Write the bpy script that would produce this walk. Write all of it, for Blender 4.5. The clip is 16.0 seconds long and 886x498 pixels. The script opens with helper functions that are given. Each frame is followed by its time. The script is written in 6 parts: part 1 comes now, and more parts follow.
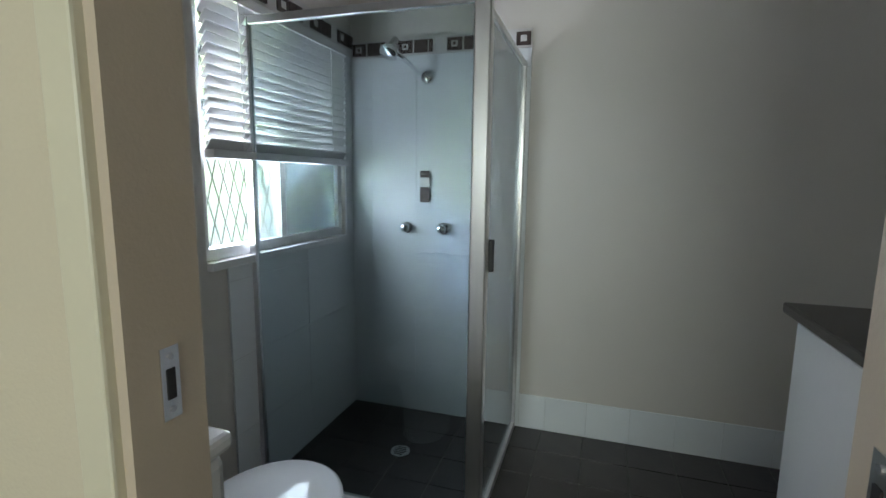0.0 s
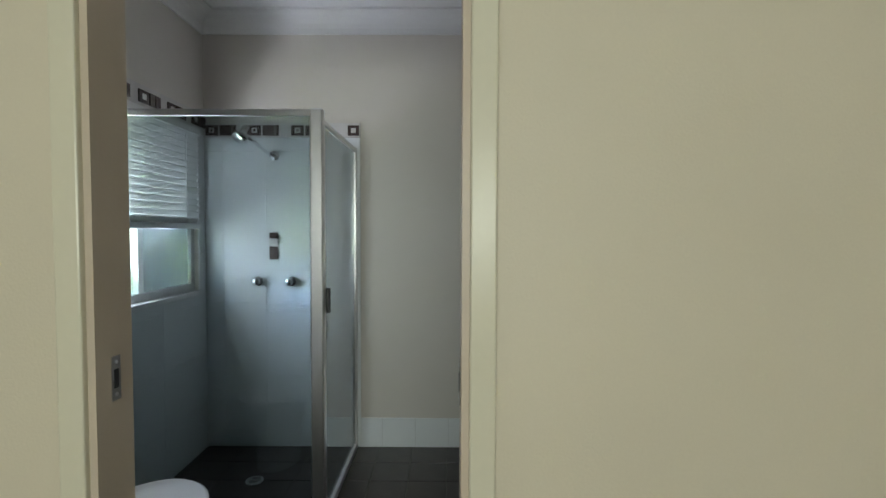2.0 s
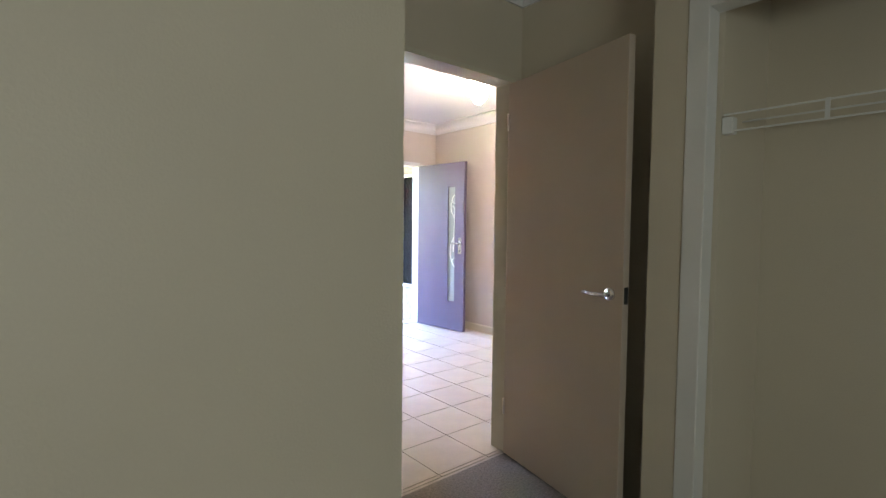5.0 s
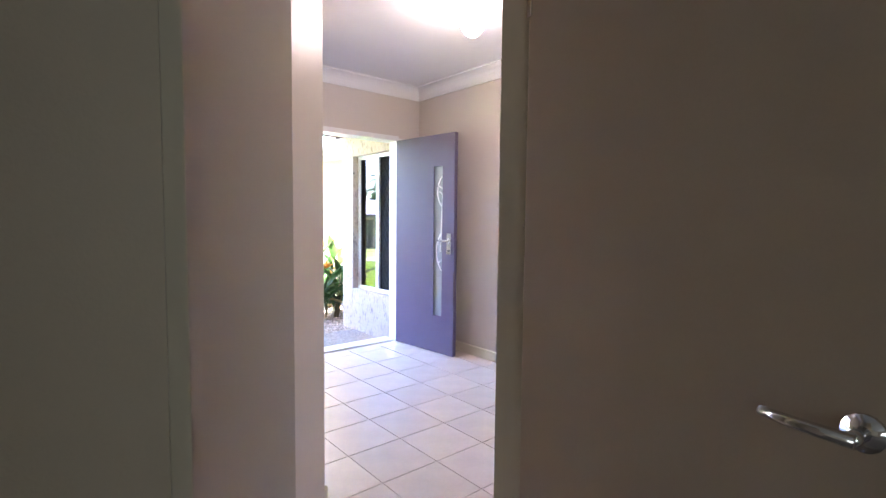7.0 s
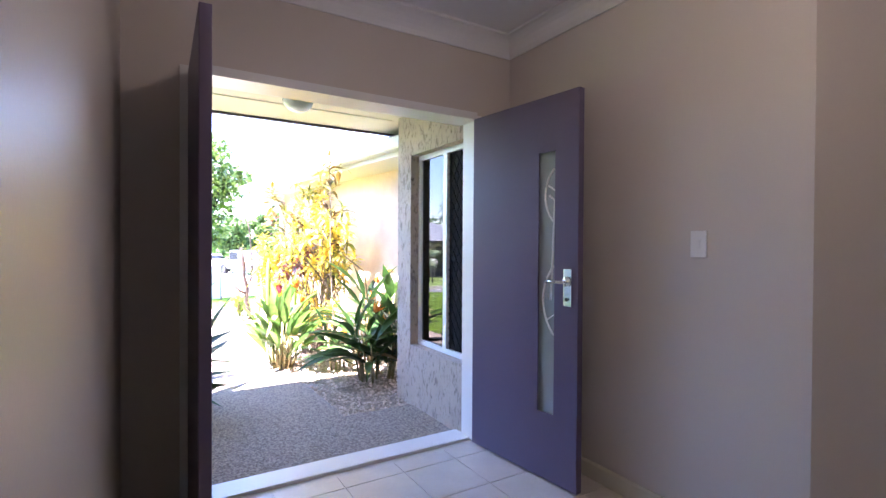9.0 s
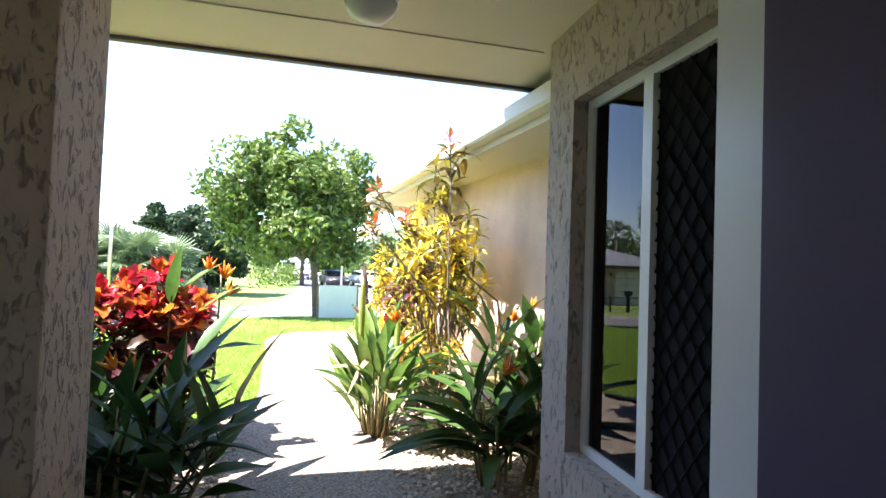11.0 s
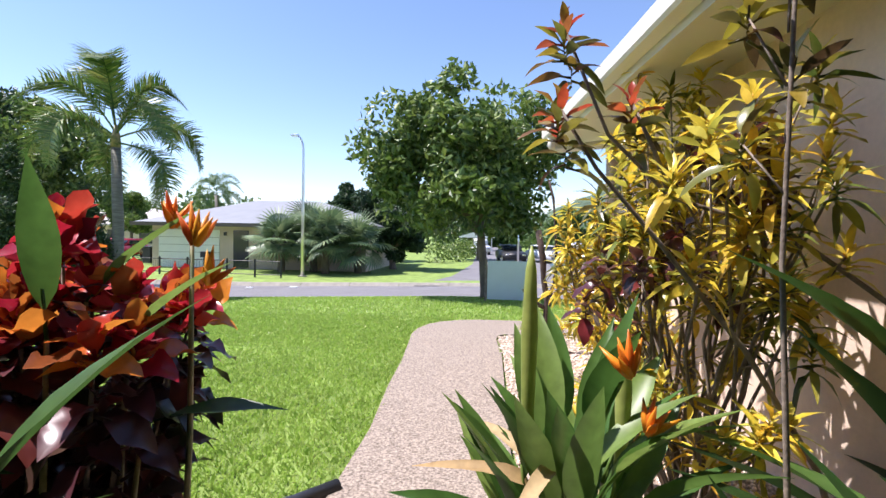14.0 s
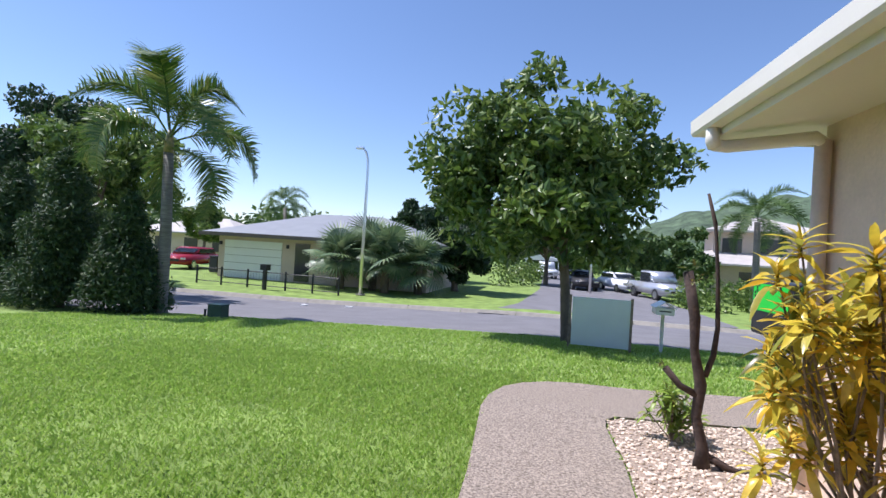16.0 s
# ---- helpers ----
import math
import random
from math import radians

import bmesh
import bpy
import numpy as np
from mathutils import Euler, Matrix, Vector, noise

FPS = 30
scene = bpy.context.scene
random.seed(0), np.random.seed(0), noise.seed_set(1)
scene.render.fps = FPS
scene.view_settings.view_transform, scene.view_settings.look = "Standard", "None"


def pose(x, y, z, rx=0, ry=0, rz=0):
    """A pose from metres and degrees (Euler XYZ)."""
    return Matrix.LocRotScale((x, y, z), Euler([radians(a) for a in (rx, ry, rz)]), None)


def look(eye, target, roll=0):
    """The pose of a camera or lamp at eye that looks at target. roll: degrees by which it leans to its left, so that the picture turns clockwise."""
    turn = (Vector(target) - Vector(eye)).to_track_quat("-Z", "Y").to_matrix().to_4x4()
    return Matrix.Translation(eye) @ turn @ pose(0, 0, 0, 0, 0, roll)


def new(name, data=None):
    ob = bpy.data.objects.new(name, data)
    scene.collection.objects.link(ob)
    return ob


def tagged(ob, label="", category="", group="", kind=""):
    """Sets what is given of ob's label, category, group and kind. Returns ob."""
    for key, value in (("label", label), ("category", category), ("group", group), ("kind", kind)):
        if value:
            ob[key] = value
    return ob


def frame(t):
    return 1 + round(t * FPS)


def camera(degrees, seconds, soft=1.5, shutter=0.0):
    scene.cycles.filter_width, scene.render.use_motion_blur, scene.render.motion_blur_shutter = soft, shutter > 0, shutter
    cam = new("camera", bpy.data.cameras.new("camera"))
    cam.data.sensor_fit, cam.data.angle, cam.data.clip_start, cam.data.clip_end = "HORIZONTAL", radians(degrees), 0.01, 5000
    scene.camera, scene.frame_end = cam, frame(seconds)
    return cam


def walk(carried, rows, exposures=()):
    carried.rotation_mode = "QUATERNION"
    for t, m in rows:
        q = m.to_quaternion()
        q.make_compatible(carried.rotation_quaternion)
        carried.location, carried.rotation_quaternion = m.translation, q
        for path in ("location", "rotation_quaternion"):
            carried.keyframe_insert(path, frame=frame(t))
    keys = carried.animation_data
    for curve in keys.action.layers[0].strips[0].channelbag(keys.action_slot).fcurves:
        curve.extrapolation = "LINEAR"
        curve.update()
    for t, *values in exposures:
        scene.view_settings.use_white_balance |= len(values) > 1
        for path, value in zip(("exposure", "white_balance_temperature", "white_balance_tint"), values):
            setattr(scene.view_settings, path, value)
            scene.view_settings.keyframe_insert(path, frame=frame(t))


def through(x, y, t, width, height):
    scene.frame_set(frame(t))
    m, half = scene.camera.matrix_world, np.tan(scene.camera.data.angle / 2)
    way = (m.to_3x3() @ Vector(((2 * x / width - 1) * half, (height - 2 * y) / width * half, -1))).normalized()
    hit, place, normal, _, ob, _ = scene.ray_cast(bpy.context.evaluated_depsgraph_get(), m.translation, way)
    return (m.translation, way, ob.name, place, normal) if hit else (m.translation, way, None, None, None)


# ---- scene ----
import collections

cam = camera(85.2, 16.0)
PATH = [
    (0, (0.494, -0.375, 1.261), (-0.102, 1.512, 0.972), 0.7),
    (0.5, (0.589, -0.584, 1.275), (-0.021, 1.313, 1.101), 1.2),
    (1, (0.633, -0.751, 1.304), (0.069, 1.166, 1.212), 1.1),
    (1.5, (0.625, -0.845, 1.305), (0.292, 1.125, 1.21), 0.1),
    (2, (0.688, -0.91, 1.315), (0.673, 1.088, 1.239), 0.2),
    (2.5, (0.71, -0.947, 1.311), (0.954, 1.037, 1.239), -0.4),
    (3, (0.737, -0.97, 1.343), (1.267, 0.957, 1.28), -0.2),
    (3.5, (0.805, -0.967, 1.331), (1.569, 0.881, 1.291), -0.3),
    (4, (0.922, -0.957, 1.283), (1.953, 0.756, 1.267), 0.3),
    (4.5, (1.044, -0.934, 1.289), (2.225, 0.68, 1.282), -0.1),
    (5, (1.176, -0.886, 1.268), (2.457, 0.647, 1.174), 0.6),
    (5.2, (1.25, -0.834, 1.255), (2.564, 0.668, 1.132), 0.7),
    (7.3, (2.359, 0.295, 1.285), (3.632, 1.833, 1.157), 0.5),
    (7.5, (2.499, 0.444, 1.295), (3.737, 2.011, 1.203), 0.4),
    (8, (2.716, 0.859, 1.3), (3.82, 2.525, 1.233), 1.4),
    (8.2, (2.794, 1.014, 1.279), (3.927, 2.662, 1.243), 0.6),
    (10.3, (3.818, 2.675, 1.234), (4.465, 4.568, 1.21), 1.5),
    (10.5, (3.873, 2.846, 1.227), (4.454, 4.76, 1.217), 1.9),
    (11, (3.999, 3.241, 1.231), (4.465, 5.185, 1.289), 2.0),
    (11.5, (4.177, 3.626, 1.232), (4.334, 5.62, 1.215), 2.5),
    (12, (4.276, 3.97, 1.231), (4.152, 5.966, 1.2), 1.7),
    (12.5, (4.299, 4.363, 1.238), (4.148, 6.356, 1.18), 1.1),
    (13, (4.325, 4.808, 1.148), (4.095, 6.795, 1.111), 2.3),
    (13.5, (4.303, 5.157, 1.122), (4.0, 7.134, 1.08), 3.0),
    (14, (4.202, 5.553, 1.122), (3.945, 7.535, 1.057), 1.1),
    (14.5, (4.13, 5.932, 1.136), (3.824, 7.908, 1.078), 2.6),
    (15, (4.011, 6.338, 1.184), (3.818, 8.329, 1.172), 1.5),
    (15.5, (3.927, 6.676, 1.183), (3.702, 8.663, 1.215), 2.3),
    (16, (3.776, 7.123, 1.218), (3.263, 9.057, 1.221), 3.5),
]
EXPOSURES = [(0, 7.6, 6200, 20), (1.0, 7.4, 6350, 20), (2.5, 7.45, 6400, 19), (3.5, 7.2, 6350, 19), (4.0, 6.85, 6250, 19), (4.5, 6.65, 6250, 21), (5, 6.5, 6250, 23), (7.3, 5.85, 5800, 31), (8.2, 5.25, 5650, 33), (10.3, 2.95, 6350, 21), (11, 2.6, 6400, 18), (11.5, 2.2, 6400, 20), (12, 1.65, 6350, 24), (13, 1.3, 6300, 23), (14, 1.05, 6150, 22), (15, 0.77, 6150, 16), (16, 0.57, 5850, 20)]
walk(cam, [(t, look(eye, target, roll)) for t, eye, target, roll in PATH], EXPOSURES)

# world and sun
world = bpy.data.worlds.new("sky_world")
scene.world = world
world.use_nodes = True
wn = world.node_tree
sky = wn.nodes.new("ShaderNodeTexSky")
sky.sky_type = 'NISHITA'
sky.sun_disc = False
sky.air_density, sky.dust_density, sky.ozone_density = 1.0, 0.1, 2.5
SUN_WAY = Vector((0.645, 0.06, -1.28)).normalized()
sky.sun_elevation = math.asin(-SUN_WAY.z)
sky.sun_rotation = math.atan2(-SUN_WAY.x, -SUN_WAY.y)
wn.nodes["Background"].inputs[1].default_value = 0.108
wn.links.new(sky.outputs[0], wn.nodes["Background"].inputs[0])
sun = new("sun", bpy.data.lights.new("sun", 'SUN'))
sun.data.energy, sun.data.angle, sun.data.color = 4.8, radians(0.5), (1.0, 0.95, 0.87)
sun.matrix_world = look((0, 0, 30), Vector((0, 0, 30)) + SUN_WAY)


def window_light(name, m, sx, sy, watts, colour):
    """An area lamp at a window, standing in for the daylight that enters there."""
    la = bpy.data.lights.new(name, 'AREA')
    la.shape, la.size, la.size_y, la.energy, la.color = 'RECTANGLE', sx, sy, watts, colour
    ob = new(name, la)
    ob.matrix_world = m
    return ob


# The bedroom lamp replaces daylight of an unseen window whose opening is blocked.
window_light("window_daylight_bedroom", look((0.5, -3.58, 1.45), (0.5, 0.0, 1.2)), 1.7, 0.56, 0.30, (0.87, 1.0, 0.84))
window_light("window_daylight_ensuite", look((-0.86, 1.3, 1.3), (0.3, 1.1, 1.55)), 0.8, 0.6, 0.16, (0.85, 0.93, 1.0))

# ---- materials ----
def mat(name, colour, rough=0.6, metal=0.0, var=0.08, scale=6.0, bump=0.0, bump_scale=80.0, colour2=None, spec=0.5, rand=0.0, detail=4.0, stretch=(1, 1, 1)):
    """A procedural surface: base colour that varies at two scales, fine relief, optional variation from piece to piece."""
    m = bpy.data.materials.new(name)
    m.use_nodes = True
    nt = m.node_tree
    b = nt.nodes["Principled BSDF"]
    b.inputs["Roughness"].default_value = rough
    b.inputs["Metallic"].default_value = metal
    b.inputs["Specular IOR Level"].default_value = spec
    co = nt.nodes.new("ShaderNodeTexCoord")
    mp = nt.nodes.new("ShaderNodeMapping")
    mp.inputs["Scale"].default_value = stretch
    nt.links.new(co.outputs["Object"], mp.inputs[0])
    n1 = nt.nodes.new("ShaderNodeTexNoise")
    n1.inputs["Scale"].default_value, n1.inputs["Detail"].default_value = scale, detail
    nt.links.new(mp.outputs[0], n1.inputs["Vector"])
    n2 = nt.nodes.new("ShaderNodeTexNoise")
    n2.inputs["Scale"].default_value, n2.inputs["Detail"].default_value = bump_scale, 3.0
    nt.links.new(mp.outputs[0], n2.inputs["Vector"])
    ramp = nt.nodes.new("ShaderNodeValToRGB")
    c1 = [max(0, c * (1 - var)) for c in colour]
    c2 = colour2 or [min(1, c * (1 + var)) for c in colour]
    ramp.color_ramp.elements[0].position, ramp.color_ramp.elements[0].color = 0.3, (*c1, 1)
    ramp.color_ramp.elements[1].position, ramp.color_ramp.elements[1].color = 0.7, (*c2, 1)
    nt.links.new(n1.outputs[0], ramp.inputs[0])
    mix = nt.nodes.new("ShaderNodeHueSaturation")
    nt.links.new(ramp.outputs[0], mix.inputs["Color"])
    mr = nt.nodes.new("ShaderNodeMapRange")
    mr.inputs[3].default_value, mr.inputs[4].default_value = 1 - var, 1 + var
    nt.links.new(n2.outputs[0], mr.inputs[0])
    val = mr.outputs[0]
    if rand:
        oi = nt.nodes.new("ShaderNodeObjectInfo")
        ge = nt.nodes.new("ShaderNodeNewGeometry")
        ad = nt.nodes.new("ShaderNodeMath")
        ad.operation = 'ADD'
        nt.links.new(oi.outputs["Random"], ad.inputs[0])
        nt.links.new(ge.outputs["Random Per Island"], ad.inputs[1])
        fr = nt.nodes.new("ShaderNodeMath")
        fr.operation = 'FRACT'
        nt.links.new(ad.outputs[0], fr.inputs[0])
        r2 = nt.nodes.new("ShaderNodeMapRange")
        r2.inputs[3].default_value, r2.inputs[4].default_value = 1 - rand, 1 + rand
        nt.links.new(fr.outputs[0], r2.inputs[0])
        mu = nt.nodes.new("ShaderNodeMath")
        mu.operation = 'MULTIPLY'
        nt.links.new(val, mu.inputs[0])
        nt.links.new(r2.outputs[0], mu.inputs[1])
        val = mu.outputs[0]
    nt.links.new(val, mix.inputs["Value"])
    nt.links.new(mix.outputs[0], b.inputs["Base Color"])
    if bump:
        bp = nt.nodes.new("ShaderNodeBump")
        bp.inputs["Strength"].default_value, bp.inputs["Distance"].default_value = 1.0, bump
        nt.links.new(n2.outputs[0], bp.inputs["Height"])
        nt.links.new(bp.outputs[0], b.inputs["Normal"])
    return m


def leaf_mat(name, colours, rough=0.38, through=0.35):
    """Leaves: a ramp of colours from leaf to leaf, a paler midrib, some light passes through."""
    m = bpy.data.materials.new(name)
    m.use_nodes = True
    nt = m.node_tree
    b = nt.nodes["Principled BSDF"]
    b.inputs["Roughness"].default_value = rough
    ge = nt.nodes.new("ShaderNodeNewGeometry")
    oi = nt.nodes.new("ShaderNodeObjectInfo")
    ad = nt.nodes.new("ShaderNodeMath")
    ad.operation = 'ADD'
    nt.links.new(ge.outputs["Random Per Island"], ad.inputs[0])
    nt.links.new(oi.outputs["Random"], ad.inputs[1])
    fr = nt.nodes.new("ShaderNodeMath")
    fr.operation = 'FRACT'
    nt.links.new(ad.outputs[0], fr.inputs[0])
    ramp = nt.nodes.new("ShaderNodeValToRGB")
    els = ramp.color_ramp.elements
    while len(els) < len(colours):
        els.new(0.5)
    for i, c in enumerate(colours):
        els[i].position, els[i].color = i / max(1, len(colours) - 1), (*c, 1)
    nt.links.new(fr.outputs[0], ramp.inputs[0])
    tc = nt.nodes.new("ShaderNodeTexCoord")
    no = nt.nodes.new("ShaderNodeTexNoise")
    no.inputs["Scale"].default_value, no.inputs["Detail"].default_value = 22.0, 3.0
    nt.links.new(tc.outputs["Object"], no.inputs["Vector"])
    mr = nt.nodes.new("ShaderNodeMapRange")
    mr.inputs[3].default_value, mr.inputs[4].default_value = 0.6, 1.4
    nt.links.new(no.outputs[0], mr.inputs[0])
    hs = nt.nodes.new("ShaderNodeHueSaturation")
    nt.links.new(ramp.outputs[0], hs.inputs["Color"])
    nt.links.new(mr.outputs[0], hs.inputs["Value"])
    nt.links.new(hs.outputs[0], b.inputs["Base Color"])
    if through:
        tr = nt.nodes.new("ShaderNodeBsdfTranslucent")
        nt.links.new(hs.outputs[0], tr.inputs["Color"])
        mx = nt.nodes.new("ShaderNodeMixShader")
        mx.inputs[0].default_value = through
        nt.links.new(b.outputs[0], mx.inputs[1])
        nt.links.new(tr.outputs[0], mx.inputs[2])
        nt.links.new(mx.outputs[0], nt.nodes["Material Output"].inputs["Surface"])
    return m


def glass_mat(name, tint=(0.95, 0.98, 0.97), rough=0.0, clear=0.9, gloss=0.03):
    """A thin pane: mostly clear, mirror gloss by its Fresnel."""
    m = bpy.data.materials.new(name)
    m.use_nodes = True
    nt = m.node_tree
    nt.nodes.remove(nt.nodes["Principled BSDF"])
    tr = nt.nodes.new("ShaderNodeBsdfTransparent")
    tr.inputs[0].default_value = (*[c * clear for c in tint], 1)
    gl = nt.nodes.new("ShaderNodeBsdfGlossy")
    gl.inputs["Roughness"].default_value = rough
    fr = nt.nodes.new("ShaderNodeLayerWeight")
    fr.inputs[0].default_value = 0.5
    pw = nt.nodes.new("ShaderNodeMath")
    pw.operation = 'POWER'
    pw.inputs[1].default_value = 4.0
    nt.links.new(fr.outputs["Facing"], pw.inputs[0])
    ma = nt.nodes.new("ShaderNodeMath")
    ma.operation = 'MULTIPLY_ADD'
    ma.inputs[1].default_value, ma.inputs[2].default_value = 0.85, gloss
    nt.links.new(pw.outputs[0], ma.inputs[0])
    mx = nt.nodes.new("ShaderNodeMixShader")
    nt.links.new(ma.outputs[0], mx.inputs[0])
    nt.links.new(tr.outputs[0], mx.inputs[1])
    nt.links.new(gl.outputs[0], mx.inputs[2])
    nt.links.new(mx.outputs[0], nt.nodes["Material Output"].inputs["Surface"])
    return m


def glow_mat(name, colour, strength):
    m = bpy.data.materials.new(name)
    m.use_nodes = True
    b = m.node_tree.nodes["Principled BSDF"]
    b.inputs["Base Color"].default_value = (*colour, 1)
    b.inputs["Emission Color"].default_value = (*colour, 1)
    b.inputs["Emission Strength"].default_value = strength
    return m


M_WALL = mat("cream_wall_paint", (0.65, 0.585, 0.47), 0.5, var=0.03, scale=1.2, bump=0.0006, bump_scale=160)
M_HALLWALL = mat("hall_wall_paint", (0.60, 0.54, 0.48), 0.4, var=0.03, scale=1.2, bump=0.0006, bump_scale=160)
M_ENSWALL = mat("ensuite_wall_paint", (0.64, 0.60, 0.545), 0.45, var=0.03, scale=1.2, bump=0.0006, bump_scale=160)
M_CEIL = mat("ceiling_paint", (0.78, 0.78, 0.77), 0.8, var=0.02, scale=2)
M_TRIM = mat("cream_gloss_trim", (0.66, 0.62, 0.50), 0.3, var=0.02, scale=3)
M_WHITE = mat("white_gloss_paint", (0.78, 0.78, 0.76), 0.3, var=0.02, scale=3)
M_DOOR = mat("beige_door_paint", (0.56, 0.47, 0.38), 0.42, var=0.03, scale=2.5, bump=0.0004, bump_scale=200)
M_PURPLE = mat("purple_door_enamel", (0.128, 0.104, 0.162), 0.34, var=0.04, scale=2.0, spec=0.22)
M_TILE = mat("pale_floor_tile", (0.66, 0.60, 0.53), 0.22, var=0.05, scale=7, rand=0.05, bump=0.0003, bump_scale=60)
M_GROUT = mat("tile_grout", (0.55, 0.50, 0.44), 0.9, var=0.1, scale=20)
M_DARKTILE = mat("charcoal_floor_tile", (0.045, 0.038, 0.036), 0.32, var=0.2, scale=10, rand=0.15, bump=0.0006, bump_scale=70)
M_DARKGROUT = mat("dark_grout", (0.13, 0.12, 0.115), 0.9, var=0.1, scale=20)
M_WTILE = mat("white_wall_tile", (0.76, 0.79, 0.80), 0.3, var=0.02, scale=3, rand=0.02)
M_WGROUT = mat("white_grout", (0.6, 0.62, 0.62), 0.8, var=0.05, scale=20)
M_CARPET = mat("grey_beige_carpet", (0.26, 0.235, 0.215), 0.95, var=0.25, scale=90, bump=0.004, bump_scale=300)
M_CHROME = mat("chrome", (0.75, 0.76, 0.78), 0.12, 1.0, var=0.03, scale=4)
M_ALU = mat("brushed_aluminium", (0.72, 0.72, 0.73), 0.28, 1.0, var=0.05, scale=3, stretch=(1, 1, 0.1))
M_BLACK = mat("black_plastic", (0.02, 0.02, 0.022), 0.4, var=0.1, scale=6)
M_PORC = mat("white_porcelain", (0.82, 0.83, 0.83), 0.08, var=0.01, scale=2)

def stucco_mat(name, colour, pit):
    """Trowelled render: pale raised skin with short worm-like hollows, their shade painted in as darker colour."""
    m = mat(name, colour, 0.85, var=0.08, scale=2.5)
    nt = m.node_tree
    b = nt.nodes["Principled BSDF"]
    tc = nt.nodes.new("ShaderNodeTexCoord")
    mp = nt.nodes.new("ShaderNodeMapping")
    mp.inputs["Scale"].default_value = (1.0, 1.0, 0.42)
    nt.links.new(tc.outputs["Object"], mp.inputs[0])
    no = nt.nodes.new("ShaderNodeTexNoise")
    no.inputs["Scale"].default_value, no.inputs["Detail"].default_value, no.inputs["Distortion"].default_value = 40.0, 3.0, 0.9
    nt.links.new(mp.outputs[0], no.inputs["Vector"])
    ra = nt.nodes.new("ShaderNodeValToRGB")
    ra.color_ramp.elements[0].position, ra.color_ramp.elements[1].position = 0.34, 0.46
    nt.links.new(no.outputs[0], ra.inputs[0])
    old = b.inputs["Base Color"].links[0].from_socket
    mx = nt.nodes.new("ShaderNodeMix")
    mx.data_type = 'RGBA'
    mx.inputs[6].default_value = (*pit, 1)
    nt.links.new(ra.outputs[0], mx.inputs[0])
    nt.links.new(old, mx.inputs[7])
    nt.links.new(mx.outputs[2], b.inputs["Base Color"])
    bp = nt.nodes.new("ShaderNodeBump")
    bp.inputs["Strength"].default_value, bp.inputs["Distance"].default_value = 1.0, 0.008
    nt.links.new(ra.outputs[0], bp.inputs["Height"])
    nt.links.new(bp.outputs[0], b.inputs["Normal"])
    return m


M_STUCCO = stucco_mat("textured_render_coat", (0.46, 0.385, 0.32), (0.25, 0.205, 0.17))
M_SMOOTHR = mat("painted_garage_render", (0.70, 0.55, 0.43), 0.8, var=0.10, scale=3.5, bump=0.002, bump_scale=40)
M_SOFFIT = mat("cream_soffit_paint", (0.70, 0.66, 0.55), 0.6, var=0.03, scale=2)
M_GUTTER = mat("cream_gutter_steel", (0.76, 0.72, 0.62), 0.35, var=0.03, scale=2)
M_TIMBER = mat("dark_beam_paint", (0.12, 0.10, 0.085), 0.6, var=0.1, scale=5)
M_GLASS = glass_mat("clear_glass")
M_DARKGLASS = glass_mat("tinted_window_glass", (0.5, 0.52, 0.55), clear=0.35, gloss=0.045)
M_SHOWERGLASS = glass_mat("shower_glass", (0.88, 0.95, 0.95), clear=0.74, gloss=0.05)
M_AGG = mat("exposed_aggregate", (0.165, 0.128, 0.098), 0.85, var=0.4, scale=75, bump=0.006, bump_scale=110, colour2=(0.41, 0.34, 0.27), detail=3.0)
M_GRASSBASE = mat("lawn_soil_green", (0.17, 0.26, 0.045), 0.9, var=0.3, scale=2.0, bump=0.01, bump_scale=120, colour2=(0.24, 0.34, 0.07))
M_ROAD = mat("worn_asphalt", (0.155, 0.15, 0.155), 0.9, var=0.12, scale=1.2, bump=0.003, bump_scale=150)
M_CONC = mat("concrete_kerb", (0.27, 0.25, 0.21), 0.9, var=0.15, scale=4, bump=0.002, bump_scale=60)
M_BARK = mat("grey_brown_bark", (0.15, 0.115, 0.085), 0.9, var=0.35, scale=9, bump=0.012, bump_scale=40, stretch=(1, 1, 0.35))
M_PALMTRUNK = mat("ringed_palm_trunk", (0.20, 0.185, 0.16), 0.9, var=0.3, scale=14, bump=0.006, bump_scale=30, stretch=(0.3, 0.3, 3))
M_STEM = mat("thin_grey_stem", (0.22, 0.175, 0.135), 0.85, var=0.3, scale=25, bump=0.002, bump_scale=90)
M_STONE = mat("cream_garden_pebble", (0.58, 0.47, 0.37), 0.85, var=0.25, scale=30, rand=0.35)
M_MULCH = mat("pebble_bed_soil", (0.32, 0.25, 0.19), 0.95, var=0.4, scale=40, bump=0.01, bump_scale=70)

# ---- mesh helpers ----
def mesh_from(bm, name, material, smooth=False):
    me = bpy.data.meshes.new(name)
    bm.to_mesh(me)
    bm.free()
    if material:
        me.materials.append(material)
    if smooth:
        me.polygons.foreach_set("use_smooth", [True] * len(me.polygons))
    return me


def part(name, bm, material, parent=None, label="", smooth=False):
    """Links a bmesh as one mesh object, under a thing or a part when one is given."""
    ob = new(name, mesh_from(bm, name, material, smooth))
    if parent:
        ob.parent = parent
    return tagged(ob, label)


